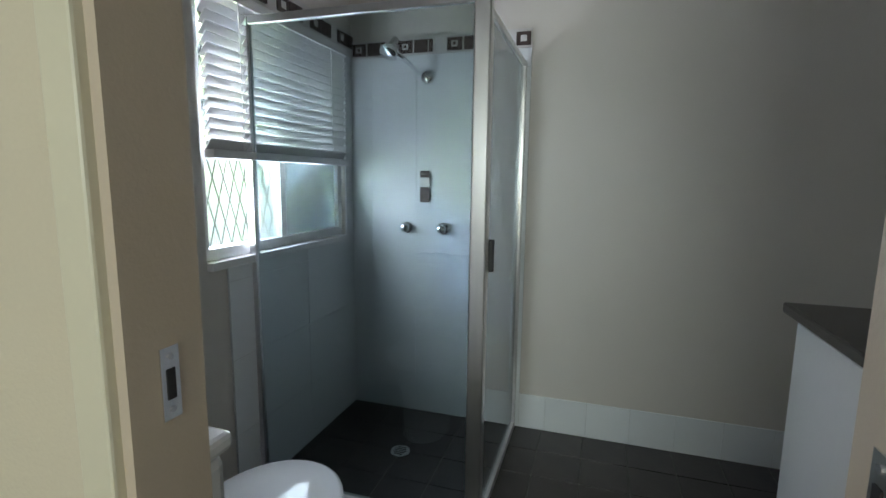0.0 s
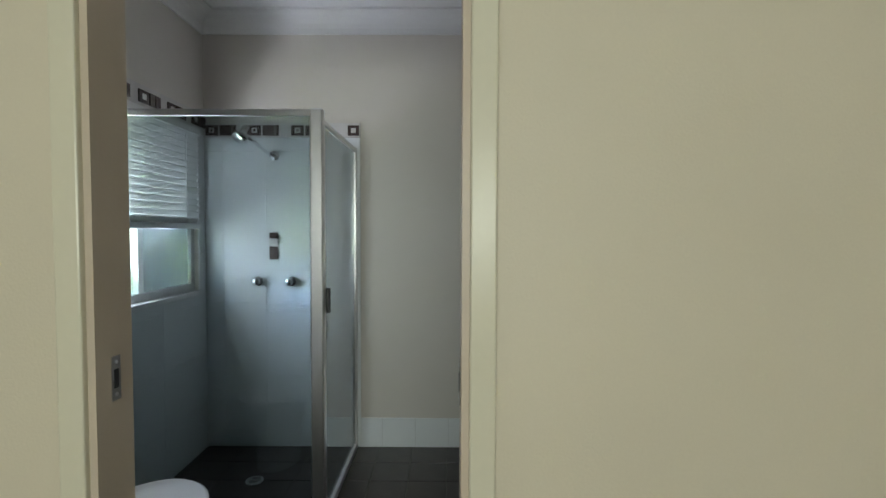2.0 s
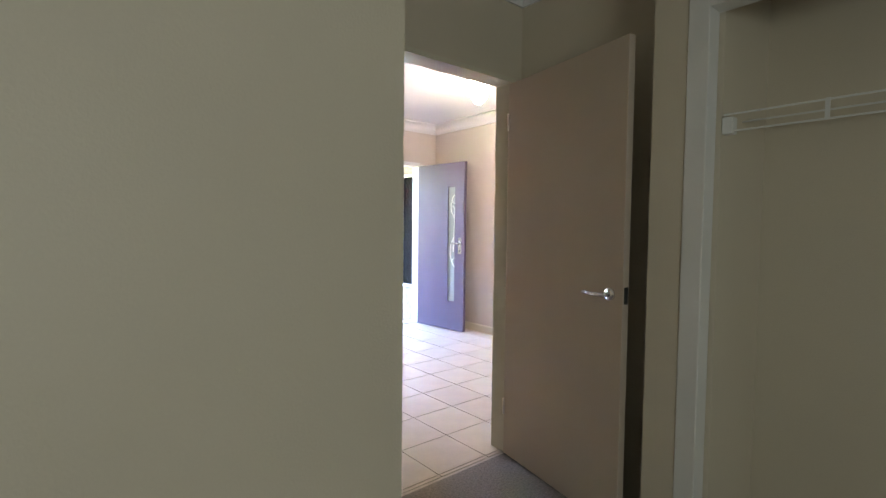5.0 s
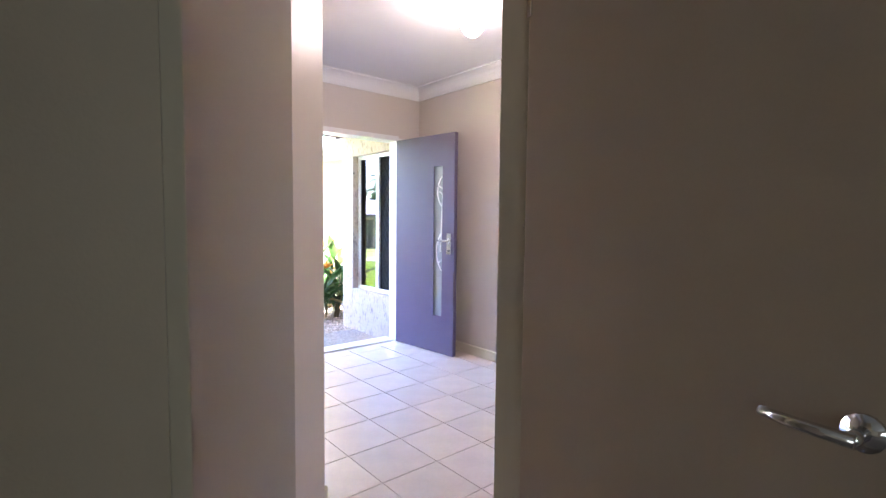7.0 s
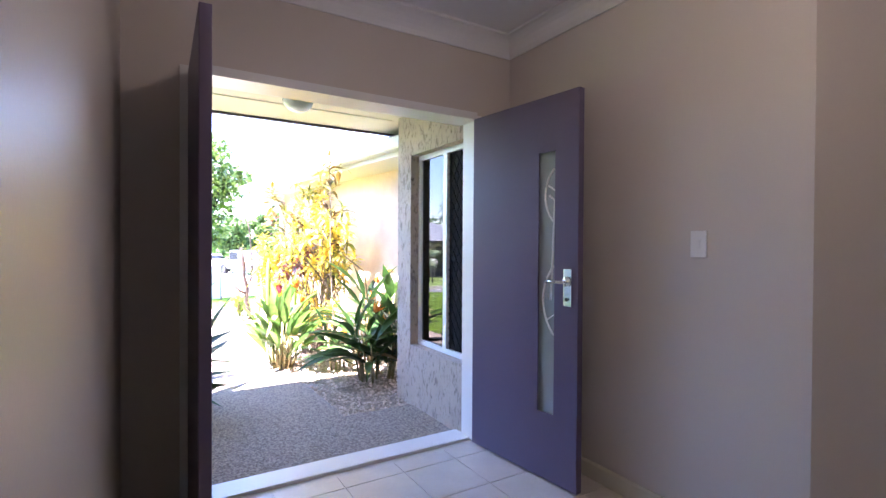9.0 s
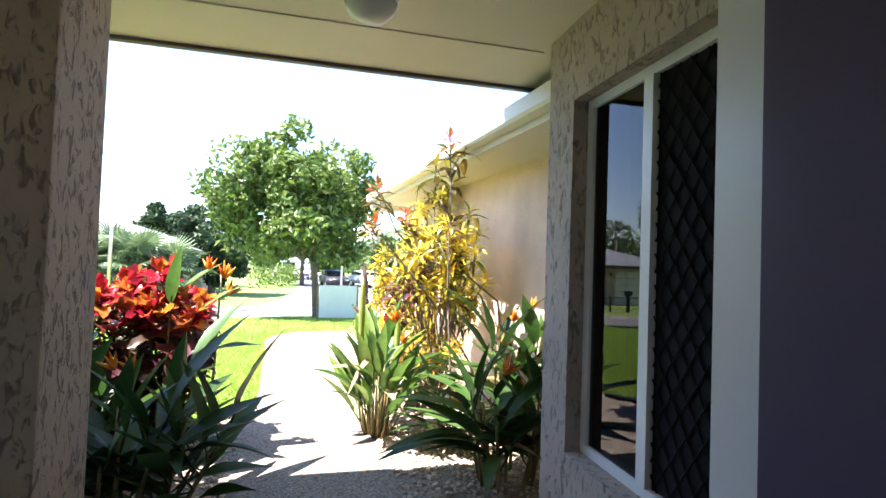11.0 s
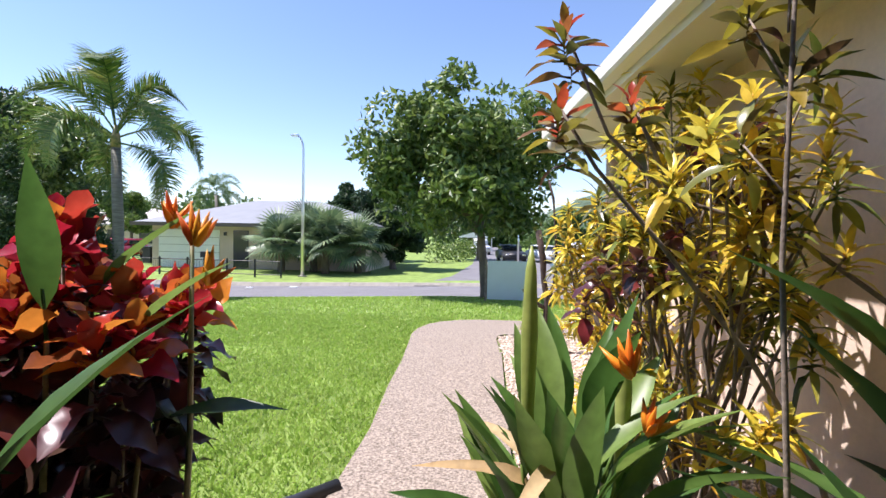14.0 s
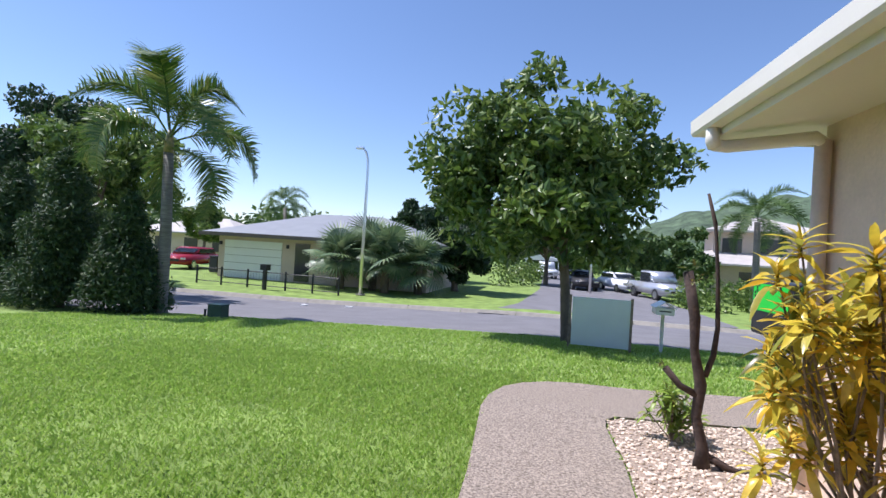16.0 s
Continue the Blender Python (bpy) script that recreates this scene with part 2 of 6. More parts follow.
def box(bm, x0, x1, y0, y1, z0, z1, bevel=0.0):
    m = Matrix.LocRotScale(((x0 + x1) / 2, (y0 + y1) / 2, (z0 + z1) / 2), None, (abs(x1 - x0), abs(y1 - y0), abs(z1 - z0)))
    g = bmesh.ops.create_cube(bm, size=1, matrix=m)
    if bevel:
        es = {e for v in g["verts"] for e in v.link_edges}
        bmesh.ops.bevel(bm, geom=list(es), offset=bevel, segments=2, affect='EDGES', profile=0.5)
    return bm


def boxm(x0, x1, y0, y1, z0, z1, bevel=0.0):
    return box(bmesh.new(), x0, x1, y0, y1, z0, z1, bevel)


def tube(bm, pts, radii, sides=8, cap=True):
    """A round bar along points, with a radius at each."""
    pts = [Vector(p) for p in pts]
    if not hasattr(radii, "__len__"):
        radii = [radii] * len(pts)
    rings = []
    up = Vector((0, 0, 1))
    for i, p in enumerate(pts):
        d = (pts[min(i + 1, len(pts) - 1)] - pts[max(i - 1, 0)]).normalized()
        a = d.cross(up if abs(d.z) < 0.95 else Vector((1, 0, 0))).normalized()
        b = d.cross(a)
        rings.append([bm.verts.new(p + radii[i] * (math.cos(2 * math.pi * k / sides) * a + math.sin(2 * math.pi * k / sides) * b)) for k in range(sides)])
    for r, s in zip(rings, rings[1:]):
        for k in range(sides):
            bm.faces.new((r[k], r[(k + 1) % sides], s[(k + 1) % sides], s[k]))
    if cap:
        bm.faces.new(rings[0][::-1])
        bm.faces.new(rings[-1])
    return bm


def lathe(bm, profile, centre=(0, 0, 0), sides=24, sx=1.0, sy=1.0):
    """Turns (radius, z) points round the upright axis."""
    cx, cy, cz = centre
    rings = [[bm.verts.new((cx + sx * r * math.cos(2 * math.pi * k / sides), cy + sy * r * math.sin(2 * math.pi * k / sides), cz + z)) for k in range(sides)] for r, z in profile]
    for r, s in zip(rings, rings[1:]):
        for k in range(sides):
            bm.faces.new((r[k], r[(k + 1) % sides], s[(k + 1) % sides], s[k]))
    bm.faces.new(rings[0][::-1])
    bm.faces.new(rings[-1])
    return bm


def prism(bm, outline, z0, z1):
    """A slab with a given outline in plan."""
    lo = [bm.verts.new((x, y, z0)) for x, y in outline]
    hi = [bm.verts.new((x, y, z1)) for x, y in outline]
    n = len(outline)
    for k in range(n):
        bm.faces.new((lo[k], lo[(k + 1) % n], hi[(k + 1) % n], hi[k]))
    bm.faces.new(lo[::-1])
    bm.faces.new(hi)
    bmesh.ops.recalc_face_normals(bm, faces=bm.faces)
    return bm


def extrude_profile(bm, profile, p0, p1, out, up=(0, 0, 1)):
    """Sweeps a (outward, up) profile straight from p0 to p1."""
    p0, p1, out, up = Vector(p0), Vector(p1), Vector(out), Vector(up)
    a = [bm.verts.new(p0 + out * u + up * v) for u, v in profile]
    b = [bm.verts.new(p1 + out * u + up * v) for u, v in profile]
    n = len(profile)
    for k in range(n):
        bm.faces.new((a[k], a[(k + 1) % n], b[(k + 1) % n], b[k]))
    bm.faces.new(a[::-1])
    bm.faces.new(b)
    bmesh.ops.recalc_face_normals(bm, faces=bm.faces)
    return bm


def empty(name, x=0, y=0, z=0, rz=0, label="", category="", group=""):
    ob = new(name)
    ob.matrix_world = pose(x, y, z, 0, 0, rz)
    ob.empty_display_size = 0.1
    return tagged(ob, label, category, group)


def structure(name, bm, material, label="", smooth=False):
    return tagged(part(name, bm, material, None, label, smooth), kind="structure")

# ---- the house: rooms ----
CEIL = 2.58
# bedroom and its recess
def wall(name, x0, x1, y0, y1, z0=0.0, z1=CEIL, m=M_WALL, label="painted plasterboard wall"):
    return structure(name, boxm(x0, x1, y0, y1, z0, z1), m, label)


wall("wall_ensuite_front_left", -1.60, -0.0, 0.0, 0.09)
wall("wall_ensuite_front_right", 0.735, 1.80, 0.0, 0.09)
wall("wall_ensuite_front_head", 0.0, 0.735, 0.0, 0.09, 2.06)
wall("wall_ensuite_side", 1.70, 1.80, 0.09, 1.81)
wall("wall_recess_right", 3.238, 3.33, -0.09, 0.92)
wall("wall_bedroom_door_left", 1.80, 2.315, 0.92, 1.02)
wall("wall_bedroom_door_right", 3.165, 8.0, 0.92, 1.02)
wall("wall_bedroom_door_head", 2.315, 3.165, 0.92, 1.02, 2.055)
wall("wall_robe_nib", 2.98, 3.238, -0.09, 0.035)
wall("wall_robe_back", 3.52, 3.62, -2.4, -0.09)
wall("wall_robe_north", 3.062, 3.52, -0.182, -0.09)
wall("wall_robe_south", 2.98, 3.52, -2.4, -2.3)
wall("wall_robe_head", 2.98, 3.06, -2.3, -0.09, 2.10)
wall("wall_bedroom_east", 2.98, 3.08, -3.6, -2.4)
wall("wall_bedroom_south_a", -1.6, -0.4, -3.7, -3.6)
wall("wall_bedroom_south_b", 1.4, 3.08, -3.7, -3.6)
wall("wall_bedroom_south_low", -0.4, 1.4, -3.7, -3.6, 0.0, 1.15)
wall("wall_bedroom_south_high", -0.4, 1.4, -3.7, -3.6, 1.75, CEIL)
wall("wall_bedroom_west", -1.7, -1.6, -3.7, 0.0)

# ensuite
wall("wall_ensuite_back", -0.865, 1.70, 1.975, 2.075, m=M_ENSWALL)
wall("wall_ensuite_west_low", -0.865, -0.765, 0.09, 1.975, 0.0, 0.965, m=M_ENSWALL)
wall("wall_ensuite_west_high", -0.865, -0.765, 0.09, 1.975, 1.87, CEIL, m=M_ENSWALL)
wall("wall_ensuite_west_a", -0.865, -0.765, 0.09, 0.93, 0.965, 1.87, m=M_ENSWALL)
wall("wall_ensuite_west_b", -0.865, -0.765, 1.89, 1.975, 0.965, 1.87, m=M_ENSWALL)
wall("wall_ensuite_front_lining_left", -0.765, -0.0, 0.091, 0.1, m=M_ENSWALL)
wall("wall_ensuite_front_lining_right", 0.735, 1.70, 0.091, 0.1, m=M_ENSWALL)
wall("wall_ensuite_side_lining", 1.69, 1.70, 0.1, 1.975, m=M_ENSWALL)

# hall and entry
wall("wall_hall_north_left", 1.80, 2.88, 1.81, 1.91, m=M_HALLWALL)
wall("wall_entry_left", 2.985, 3.085, 1.98, 4.13, m=M_HALLWALL)
structure("wall_entry_chamfer_left", prism(bmesh.new(), [(2.88, 1.81), (3.085, 1.98), (2.985, 2.06), (2.85, 1.91)], 0, CEIL), M_HALLWALL, "painted plasterboard splay wall")
wall("wall_entry_right", 5.225, 5.30, 2.41, 4.13, m=M_HALLWALL)
structure("wall_entry_chamfer_right", prism(bmesh.new(), [(5.225, 2.41), (5.575, 2.11), (5.62, 2.12), (5.30, 2.46)], 0, CEIL), M_HALLWALL, "painted plasterboard splay wall")
wall("wall_hall_north_right", 5.575, 8.0, 2.11, 2.21, m=M_HALLWALL)
wall("wall_hall_south_lining", 3.165, 8.0, 1.022, 1.03, m=M_HALLWALL)
wall("wall_hall_east", 8.0, 8.1, 0.92, 2.13, m=M_HALLWALL)
wall("wall_hall_west", 1.801, 1.815, 1.025, 1.81, m=M_HALLWALL)

# front wall, with its double doorway
wall("wall_front_left", -1.7, 3.35, 4.14, 4.33, -0.1, CEIL, M_STUCCO, "rough trowelled render wall")
wall("wall_front_left_lining", 3.085, 3.35, 4.13, 4.14, m=M_HALLWALL)
wall("wall_front_head_lining", 3.35, 5.0, 4.13, 4.14, 2.06, CEIL, M_HALLWALL)
wall("wall_front_head", 3.35, 5.0, 4.14, 4.33, 2.06, CEIL, M_STUCCO, "rough trowelled render wall")
wall("wall_front_right_lining", 5.0, 5.225, 4.13, 4.14, m=M_HALLWALL)
wall("wall_front_right", 5.03, 5.06, 4.14, 4.33, -0.1, CEIL, M_STUCCO, "rough trowelled render wall")

# window wall beside the porch
def stucco(name, *a):
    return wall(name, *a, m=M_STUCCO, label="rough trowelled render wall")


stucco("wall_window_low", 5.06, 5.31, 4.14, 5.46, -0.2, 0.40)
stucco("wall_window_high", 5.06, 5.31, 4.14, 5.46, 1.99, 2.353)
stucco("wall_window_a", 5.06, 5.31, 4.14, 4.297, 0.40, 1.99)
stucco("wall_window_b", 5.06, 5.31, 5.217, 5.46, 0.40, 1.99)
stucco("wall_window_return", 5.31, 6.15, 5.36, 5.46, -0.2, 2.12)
wall("wall_study_north", 5.31, 8.0, 5.25, 5.36, m=M_HALLWALL)
wall("wall_study_east", 7.9, 8.0, 2.21, 5.2, m=M_HALLWALL)
wall("floor_study", 5.30, 8.0, 2.21, 5.36, -0.1, -0.02, m=M_CARPET, label="carpeted floor of the front room")
# floors
structure("floor_bedroom", boxm(-1.7, 3.62, -3.7, 0.92, -0.1, 0.0), M_CARPET, "grey-beige cut pile carpet")
structure("floor_ensuite_bed", boxm(-0.865, 1.70, 0.09, 2.0, -0.06, -0.004), M_DARKGROUT, "dark grout of the ensuite floor")
structure("floor_hall_bed", boxm(1.80, 8.0, 0.92, 4.33, -0.1, -0.004), M_GROUT, "tile grout of the hall floor")
structure("ceiling_inside", boxm(-1.7, 8.1, -3.7, 4.33, CEIL, CEIL + 0.1), M_CEIL, "white flat plasterboard ceiling")
structure("ceiling_study", boxm(5.06, 8.1, 4.33, 5.46, CEIL + 0.02, CEIL + 0.1), M_CEIL)


def cornice(name, p0, p1, out):
    """Coved cornice, 90 mm, from wall to ceiling."""
    prof = [(0.0, 0.0), (0.0, -0.112), (0.012, -0.112), (0.012, -0.104)]
    prof += [(0.012 + 0.085 * (1 - math.cos(a)), -0.104 + 0.09 * math.sin(a)) for a in (0.25, 0.55, 0.85, 1.15, 1.45)]
    prof += [(0.1, -0.014), (0.114, -0.014), (0.114, 0.0)]
    bm = extrude_profile(bmesh.new(), prof, (*p0, CEIL), (*p1, CEIL), (*out, 0))
    return structure(name, bm, M_CEIL, "white coved plaster cornice")


cornice("cornice_ensuite_back", (-0.765, 1.975), (1.70, 1.975), (0, -1))
cornice("cornice_ensuite_west", (-0.765, 0.1), (-0.765, 1.975), (1, 0))
cornice("cornice_ensuite_east", (1.69, 0.1), (1.69, 1.975), (-1, 0))
cornice("cornice_recess_door", (1.80, 0.92), (3.238, 0.92), (0, -1))
cornice("cornice_recess_right", (3.238, 0.035), (3.238, 0.92), (-1, 0))
cornice("cornice_bedroom_front", (-1.6, 0.0), (1.80, 0.0), (0, -1))
cornice("cornice_recess_left", (1.80, 0.0), (1.80, 0.92), (1, 0))
cornice("cornice_entry_front", (3.085, 4.13), (5.225, 4.13), (0, -1))
cornice("cornice_entry_right", (5.225, 2.41), (5.225, 4.13), (-1, 0))
cornice("cornice_entry_left", (3.085, 1.98), (3.085, 4.13), (1, 0))
s = math.hypot(0.345, 0.30)
cornice("cornice_entry_chamfer", (5.225, 2.41), (5.575, 2.11), (-0.30 / s, -0.345 / s))
cornice("cornice_hall_north_right", (5.575, 2.11), (8.0, 2.11), (0, -1))
cornice("cornice_hall_north_left", (1.81, 1.81), (2.88, 1.81), (0, -1))
s = math.hypot(0.25, 0.27)
cornice("cornice_entry_chamfer_left", (2.88, 1.81), (3.085, 1.98), (0.27 / s, -0.25 / s))
cornice("cornice_hall_south", (1.81, 1.03), (8.0, 1.03), (0, 1))


def skirting(name, p0, p1, out, h=0.09, m=M_TRIM, d=0.014):
    bm = extrude_profile(bmesh.new(), [(0, 0), (d, 0), (d, h - 0.01), (d - 0.006, h), (0, h)], (*p0, 0.0), (*p1, 0.0), (*out, 0))
    return structure(name, bm, m, "painted low skirting board")


skirting("baseboard_entry_right", (5.225, 2.41), (5.225, 4.13), (-1, 0))
s = math.hypot(0.345, 0.30)
skirting("baseboard_entry_chamfer", (5.225, 2.41), (5.575, 2.11), (-0.30 / s, -0.345 / s))
skirting("baseboard_hall_right", (5.575, 2.11), (8.0, 2.11), (0, -1))
skirting("baseboard_hall_left", (1.81, 1.81), (2.88, 1.81), (0, -1))
skirting("baseboard_entry_left", (3.085, 1.98), (3.085, 4.13), (1, 0))
skirting("baseboard_bedroom_front", (0.79, 0.0), (1.80, 0.0), (0, -1), 0.09, M_TRIM)
skirting("baseboard_bedroom_front_left", (-1.6, 0.0), (-0.05, 0.0), (0, -1), 0.09, M_TRIM)

# architraves and jambs
def architrave(name, x0, x1, y, z1, out, w=0.05, m=M_TRIM):
    bm = bmesh.new()
    y0, y1 = sorted((y, y + out * 0.018))
    box(bm, x0 - w, x0, y0, y1, 0, z1 + w, 0.004)
    box(bm, x1, x1 + w, y0, y1, 0, z1 + w, 0.004)
    box(bm, x0, x1, y0, y1, z1, z1 + w, 0.004)
    return structure(name, bm, m, "painted timber door architrave")


architrave("trim_ensuite_door", 0.003, 0.732, 0.0, 2.055, -1)
bm = boxm(0.0, 0.018, -0.004, 0.104, 0, 2.06)
box(bm, 0.717, 0.735, -0.004, 0.104, 0, 2.06)
box(bm, 0.018, 0.717, -0.004, 0.104, 2.042, 2.06)
structure("door_1_jamb", bm, M_DOOR, "painted sliding door jamb lining")
bm = boxm(2.30, 2.33, 0.912, 1.035, 0, 2.05)
box(bm, 3.16, 3.185, 0.912, 1.035, 0, 2.05)
box(bm, 2.30, 3.185, 0.912, 1.035, 2.05, 2.075)
structure("door_2_jamb", bm, M_TRIM, "thin painted metal door frame")
bm = boxm(3.31, 3.354, 4.11, 4.16, 0, 2.06)
box(bm, 4.953, 5.029, 4.11, 4.27, 0, 2.06)
box(bm, 3.354, 4.953, 4.11, 4.3, 2.035, 2.08)
structure("door_3_jamb", bm, M_WHITE, "white painted double front door frame")
structure("door_3_threshold", boxm(3.355, 4.952, 4.17, 4.335, -0.09, 0.012, 0.004), M_WHITE, "white painted door threshold")

# robe front: jamb and track
bm = boxm(2.975, 3.06, -0.165, -0.091, 0, 2.10, 0.004)
box(bm, 2.975, 3.06, -2.3, -0.165, 2.04, 2.10)
structure("trim_robe_frame", bm, M_WHITE, "white robe door frame and track")

# bedroom window, out of view, with a sheet added to block sky light
bm = bmesh.new()
for x in (-0.4, 0.48, 1.36):
    box(bm, x, x + 0.04, -3.68, -3.64, 1.19, 1.71)
box(bm, -0.4, 1.4, -3.68, -3.64, 1.15, 1.19)
box(bm, -0.4, 1.4, -3.68, -3.64, 1.71, 1.75)
structure("window_bedroom_blind", boxm(-0.4, 1.4, -3.632, -3.628, 1.15, 1.75), M_CEIL, "white sheet added to block sky light at the unseen window")
structure("window_bedroom_frame", bm, M_WHITE, "white aluminium window frame")

# ---- porch and roof edges ----
structure("porch_soffit", boxm(0.5, 5.7, 4.33, 6.05, 2.354, 2.40), M_SOFFIT, "cream painted porch soffit sheet")
structure("porch_fascia", boxm(0.5, 5.7, 6.045, 6.085, 2.335, 2.52), M_TIMBER, "dark fascia behind the porch gutter")
structure("porch_gutter", extrude_profile(bmesh.new(), [(0, 0), (0.11, 0), (0.12, 0.11), (0.105, 0.115), (0.1, 0.02), (0, 0.02)], (0.5, 6.086, 2.40), (5.7, 6.086, 2.40), (0, 1, 0)), M_GUTTER, "cream steel gutter")
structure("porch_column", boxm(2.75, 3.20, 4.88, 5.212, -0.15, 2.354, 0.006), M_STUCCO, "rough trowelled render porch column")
for z in (4.95, 5.55):
    structure("soffit_cover_strip", boxm(0.5, 5.06, z, z + 0.03, 2.348, 2.3535, 0.001), M_SOFFIT, "thin soffit joint strip")
structure("roof_house", boxm(-2.5, 8.5, -4.2, 6.09, 2.75, 2.80), M_ROAD, "dark steel roof sheet")

# the garage wing stands at a slight angle to the house
WING = pose(0, 0, 0, 0, 0, 6.3)
GW, GG, GE, GN = 6.40, 5.88, 10.38, 9.97


def wing(name, bm, m, label):
    ob = structure(name, bm, m, label)
    ob.matrix_world = WING
    return ob


wing("wall_garage_side", boxm(GW, GW + 0.2, 4.75, GN, -0.4, 2.5), M_SMOOTHR, "painted rendered garage wall")
wing("wall_garage_front", boxm(GW + 0.2, 12.0, GN - 0.2, GN, -0.4, 2.5), M_SMOOTHR, "painted rendered garage wall")
wing("garage_soffit", boxm(GG, 12.0, 4.7, GE, 2.13, 2.145), M_SOFFIT, "cream painted eave soffit")
wing("garage_fascia", boxm(GG - 0.03, GG, 4.7, GE, 2.10, 2.27), M_SOFFIT, "cream painted fascia board")
wing("garage_fascia_end", boxm(GG, 12.0, GE, GE + 0.03, 2.10, 2.27), M_SOFFIT, "cream painted fascia board")
wing("garage_gutter", extrude_profile(bmesh.new(), [(0, 0), (0.085, 0), (0.10, 0.02), (0.105, 0.11), (0.09, 0.115), (0.085, 0.02), (0, 0.02)], (GG - 0.031, 4.8, 2.15), (GG - 0.031, GE + 0.03, 2.15), (-1, 0, 0)), M_GUTTER, "cream steel gutter")
wing("roof_garage", extrude_profile(bmesh.new(), [(0, 2.275), (4.5, 3.6), (9, 2.275), (9, 2.32), (4.5, 3.65), (0, 2.30)], (GG - 0.06, 4.6, 0), (GG - 0.06, GE, 0), (1, 0, 0)), M_ROAD, "dark steel garage roof")
pipe = empty("downpipe", 0, 0, 0, 6.3, "cream round downpipe from gutter to garage wall corner", "downpipe")
part("outlet", tube(bmesh.new(), [(GG - 0.07, GE - 0.22, 2.16), (GG - 0.07, GE - 0.22, 2.06), (GG - 0.05, GE - 0.21, 2.03)], 0.045, 14), M_GUTTER, pipe, "", True)
part("offset_pipe", tube(bmesh.new(), [(GG - 0.06, GE - 0.215, 2.04), (GG + 0.03, GE - 0.2, 2.035), (GW - 0.1, GN - 0.08, 2.035), (GW - 0.055, GN - 0.07, 2.0)], 0.042, 14), M_GUTTER, pipe, "", True)
part("wall_pipe", tube(bmesh.new(), [(GW - 0.055, GN - 0.07, 2.02), (GW - 0.055, GN - 0.07, -0.12)], 0.045, 14), M_SMOOTHR, pipe, "", True)
M_SIDEWALL = mat("grey_boundary_render", (0.30, 0.31, 0.33), 0.85, var=0.15, scale=2.5, bump=0.002, bump_scale=40)
# Wall height and the added end wall keep sky light off the ensuite window.
structure("side_fence", boxm(-2.6, -2.5, -0.5, 9.0, -0.15, 2.66), M_SIDEWALL, "grey rendered boundary wall beside the house, raised to cut sky light")
structure("side_fence_end", boxm(-2.5, -0.865, 2.6, 2.7, -0.15, 2.6), M_SIDEWALL, "grey screen wall added to cut sky light beside the house")

# ---- ground ----
# The land falls from the house to the road; distance is taken square to the road, which runs at a slant.
SLANT = 0.08
PROFILE = [(-60, -0.10), (11.3, -0.10), (12.5, -0.12), (15.6, -0.25), (16.4, -0.34), (16.6, -0.38), (16.9, -0.46), (24.4, -0.96), (24.5, -0.96), (24.7, -0.86), (30, -0.98), (60, -1.2), (150, -1.5), (900, -3.0), (2500, -5.0)]


def gz(x, y):
    """Height of the ground."""
    d = y - SLANT * x
    for (a, za), (b, zb) in zip(PROFILE, PROFILE[1:]):
        if d <= b:
            fall = 0.03 * max(-9.0, min(0.0, x - 3.0)) * max(0.0, min(1.0, (d - 9) / 6)) * max(0.0, min(1.0, (29 - d) / 6))
            return za + (zb - za) * (d - a) / (b - a) + fall
    return PROFILE[-1][1]


def sheet(name, x0, x1, ds, m, label, lift=0.0):
    bm = bmesh.new()
    xs = [x0] + [x for x in (-40, -20, -12, -9, -6, -3, 0, 3, 8, 20, 40) if x0 < x < x1] + [x1]
    rows = [[bm.verts.new((x, d + SLANT * x, gz(x, d + SLANT * x) + lift)) for x in xs] for d in ds]
    for r, q in zip(rows, rows[1:]):
        for i in range(len(xs) - 1):
            bm.faces.new((r[i], r[i + 1], q[i + 1], q[i]))
    return structure(name, bm, m, label)


ROAD_ROWS = [16.9, 18.0, 20.0, 22.0, 23.0, 24.4]
sheet("ground", -1500, 1500, sorted({d for d, z in PROFILE} | {9.0, 15.0, *ROAD_ROWS, 29.0}), M_GRASSBASE, "mown green lawn and verge", -0.02)
sheet("road", -150, 150, ROAD_ROWS, M_ROAD, "worn grey asphalt road", 0.0)
bm = bmesh.new()
for d0, d1, h0, h1 in ((16.62, 16.9, 0.0, 0.0), (24.4, 24.68, 0.0, 0.03)):
    ns = 60
    for k in range(ns):
        xs = (-60 + 120 * k / ns, -60 + 120 * (k + 1) / ns - 0.02)
        v = []
        for x in xs:
            za, zb = gz(x, d0 + SLANT * x) + h0, gz(x, d1 + SLANT * x) + h1
            v.append([bm.verts.new((x, d + SLANT * x, z)) for d, z in ((d0, za - 0.2), (d0, za), ((d0 + d1) / 2, (max(za, zb))), (d1, zb), (d1, zb - 0.2))])
        for i in range(4):
            bm.faces.new((v[0][i], v[1][i], v[1][i + 1], v[0][i + 1]))
structure("kerb", bm, M_CONC, "rolled concrete kerb and gutter along the road")

# side street, opening off the far side of the road
SIDE = [(0.6, 24.4), (9.5, 25.6), (9.0, 40.0), (7.0, 60.0), (3.0, 95.0), (-3.0, 95.0), (1.0, 60.0), (1.9, 40.0), (1.7, 28.5)]
bm = bmesh.new()
bm.faces.new([bm.verts.new((x, y, max(gz(x, y), -1.6) + 0.03)) for x, y in SIDE])
bmesh.ops.triangulate(bm, faces=bm.faces)
structure("side_street", bm, M_ROAD, "worn asphalt side street")

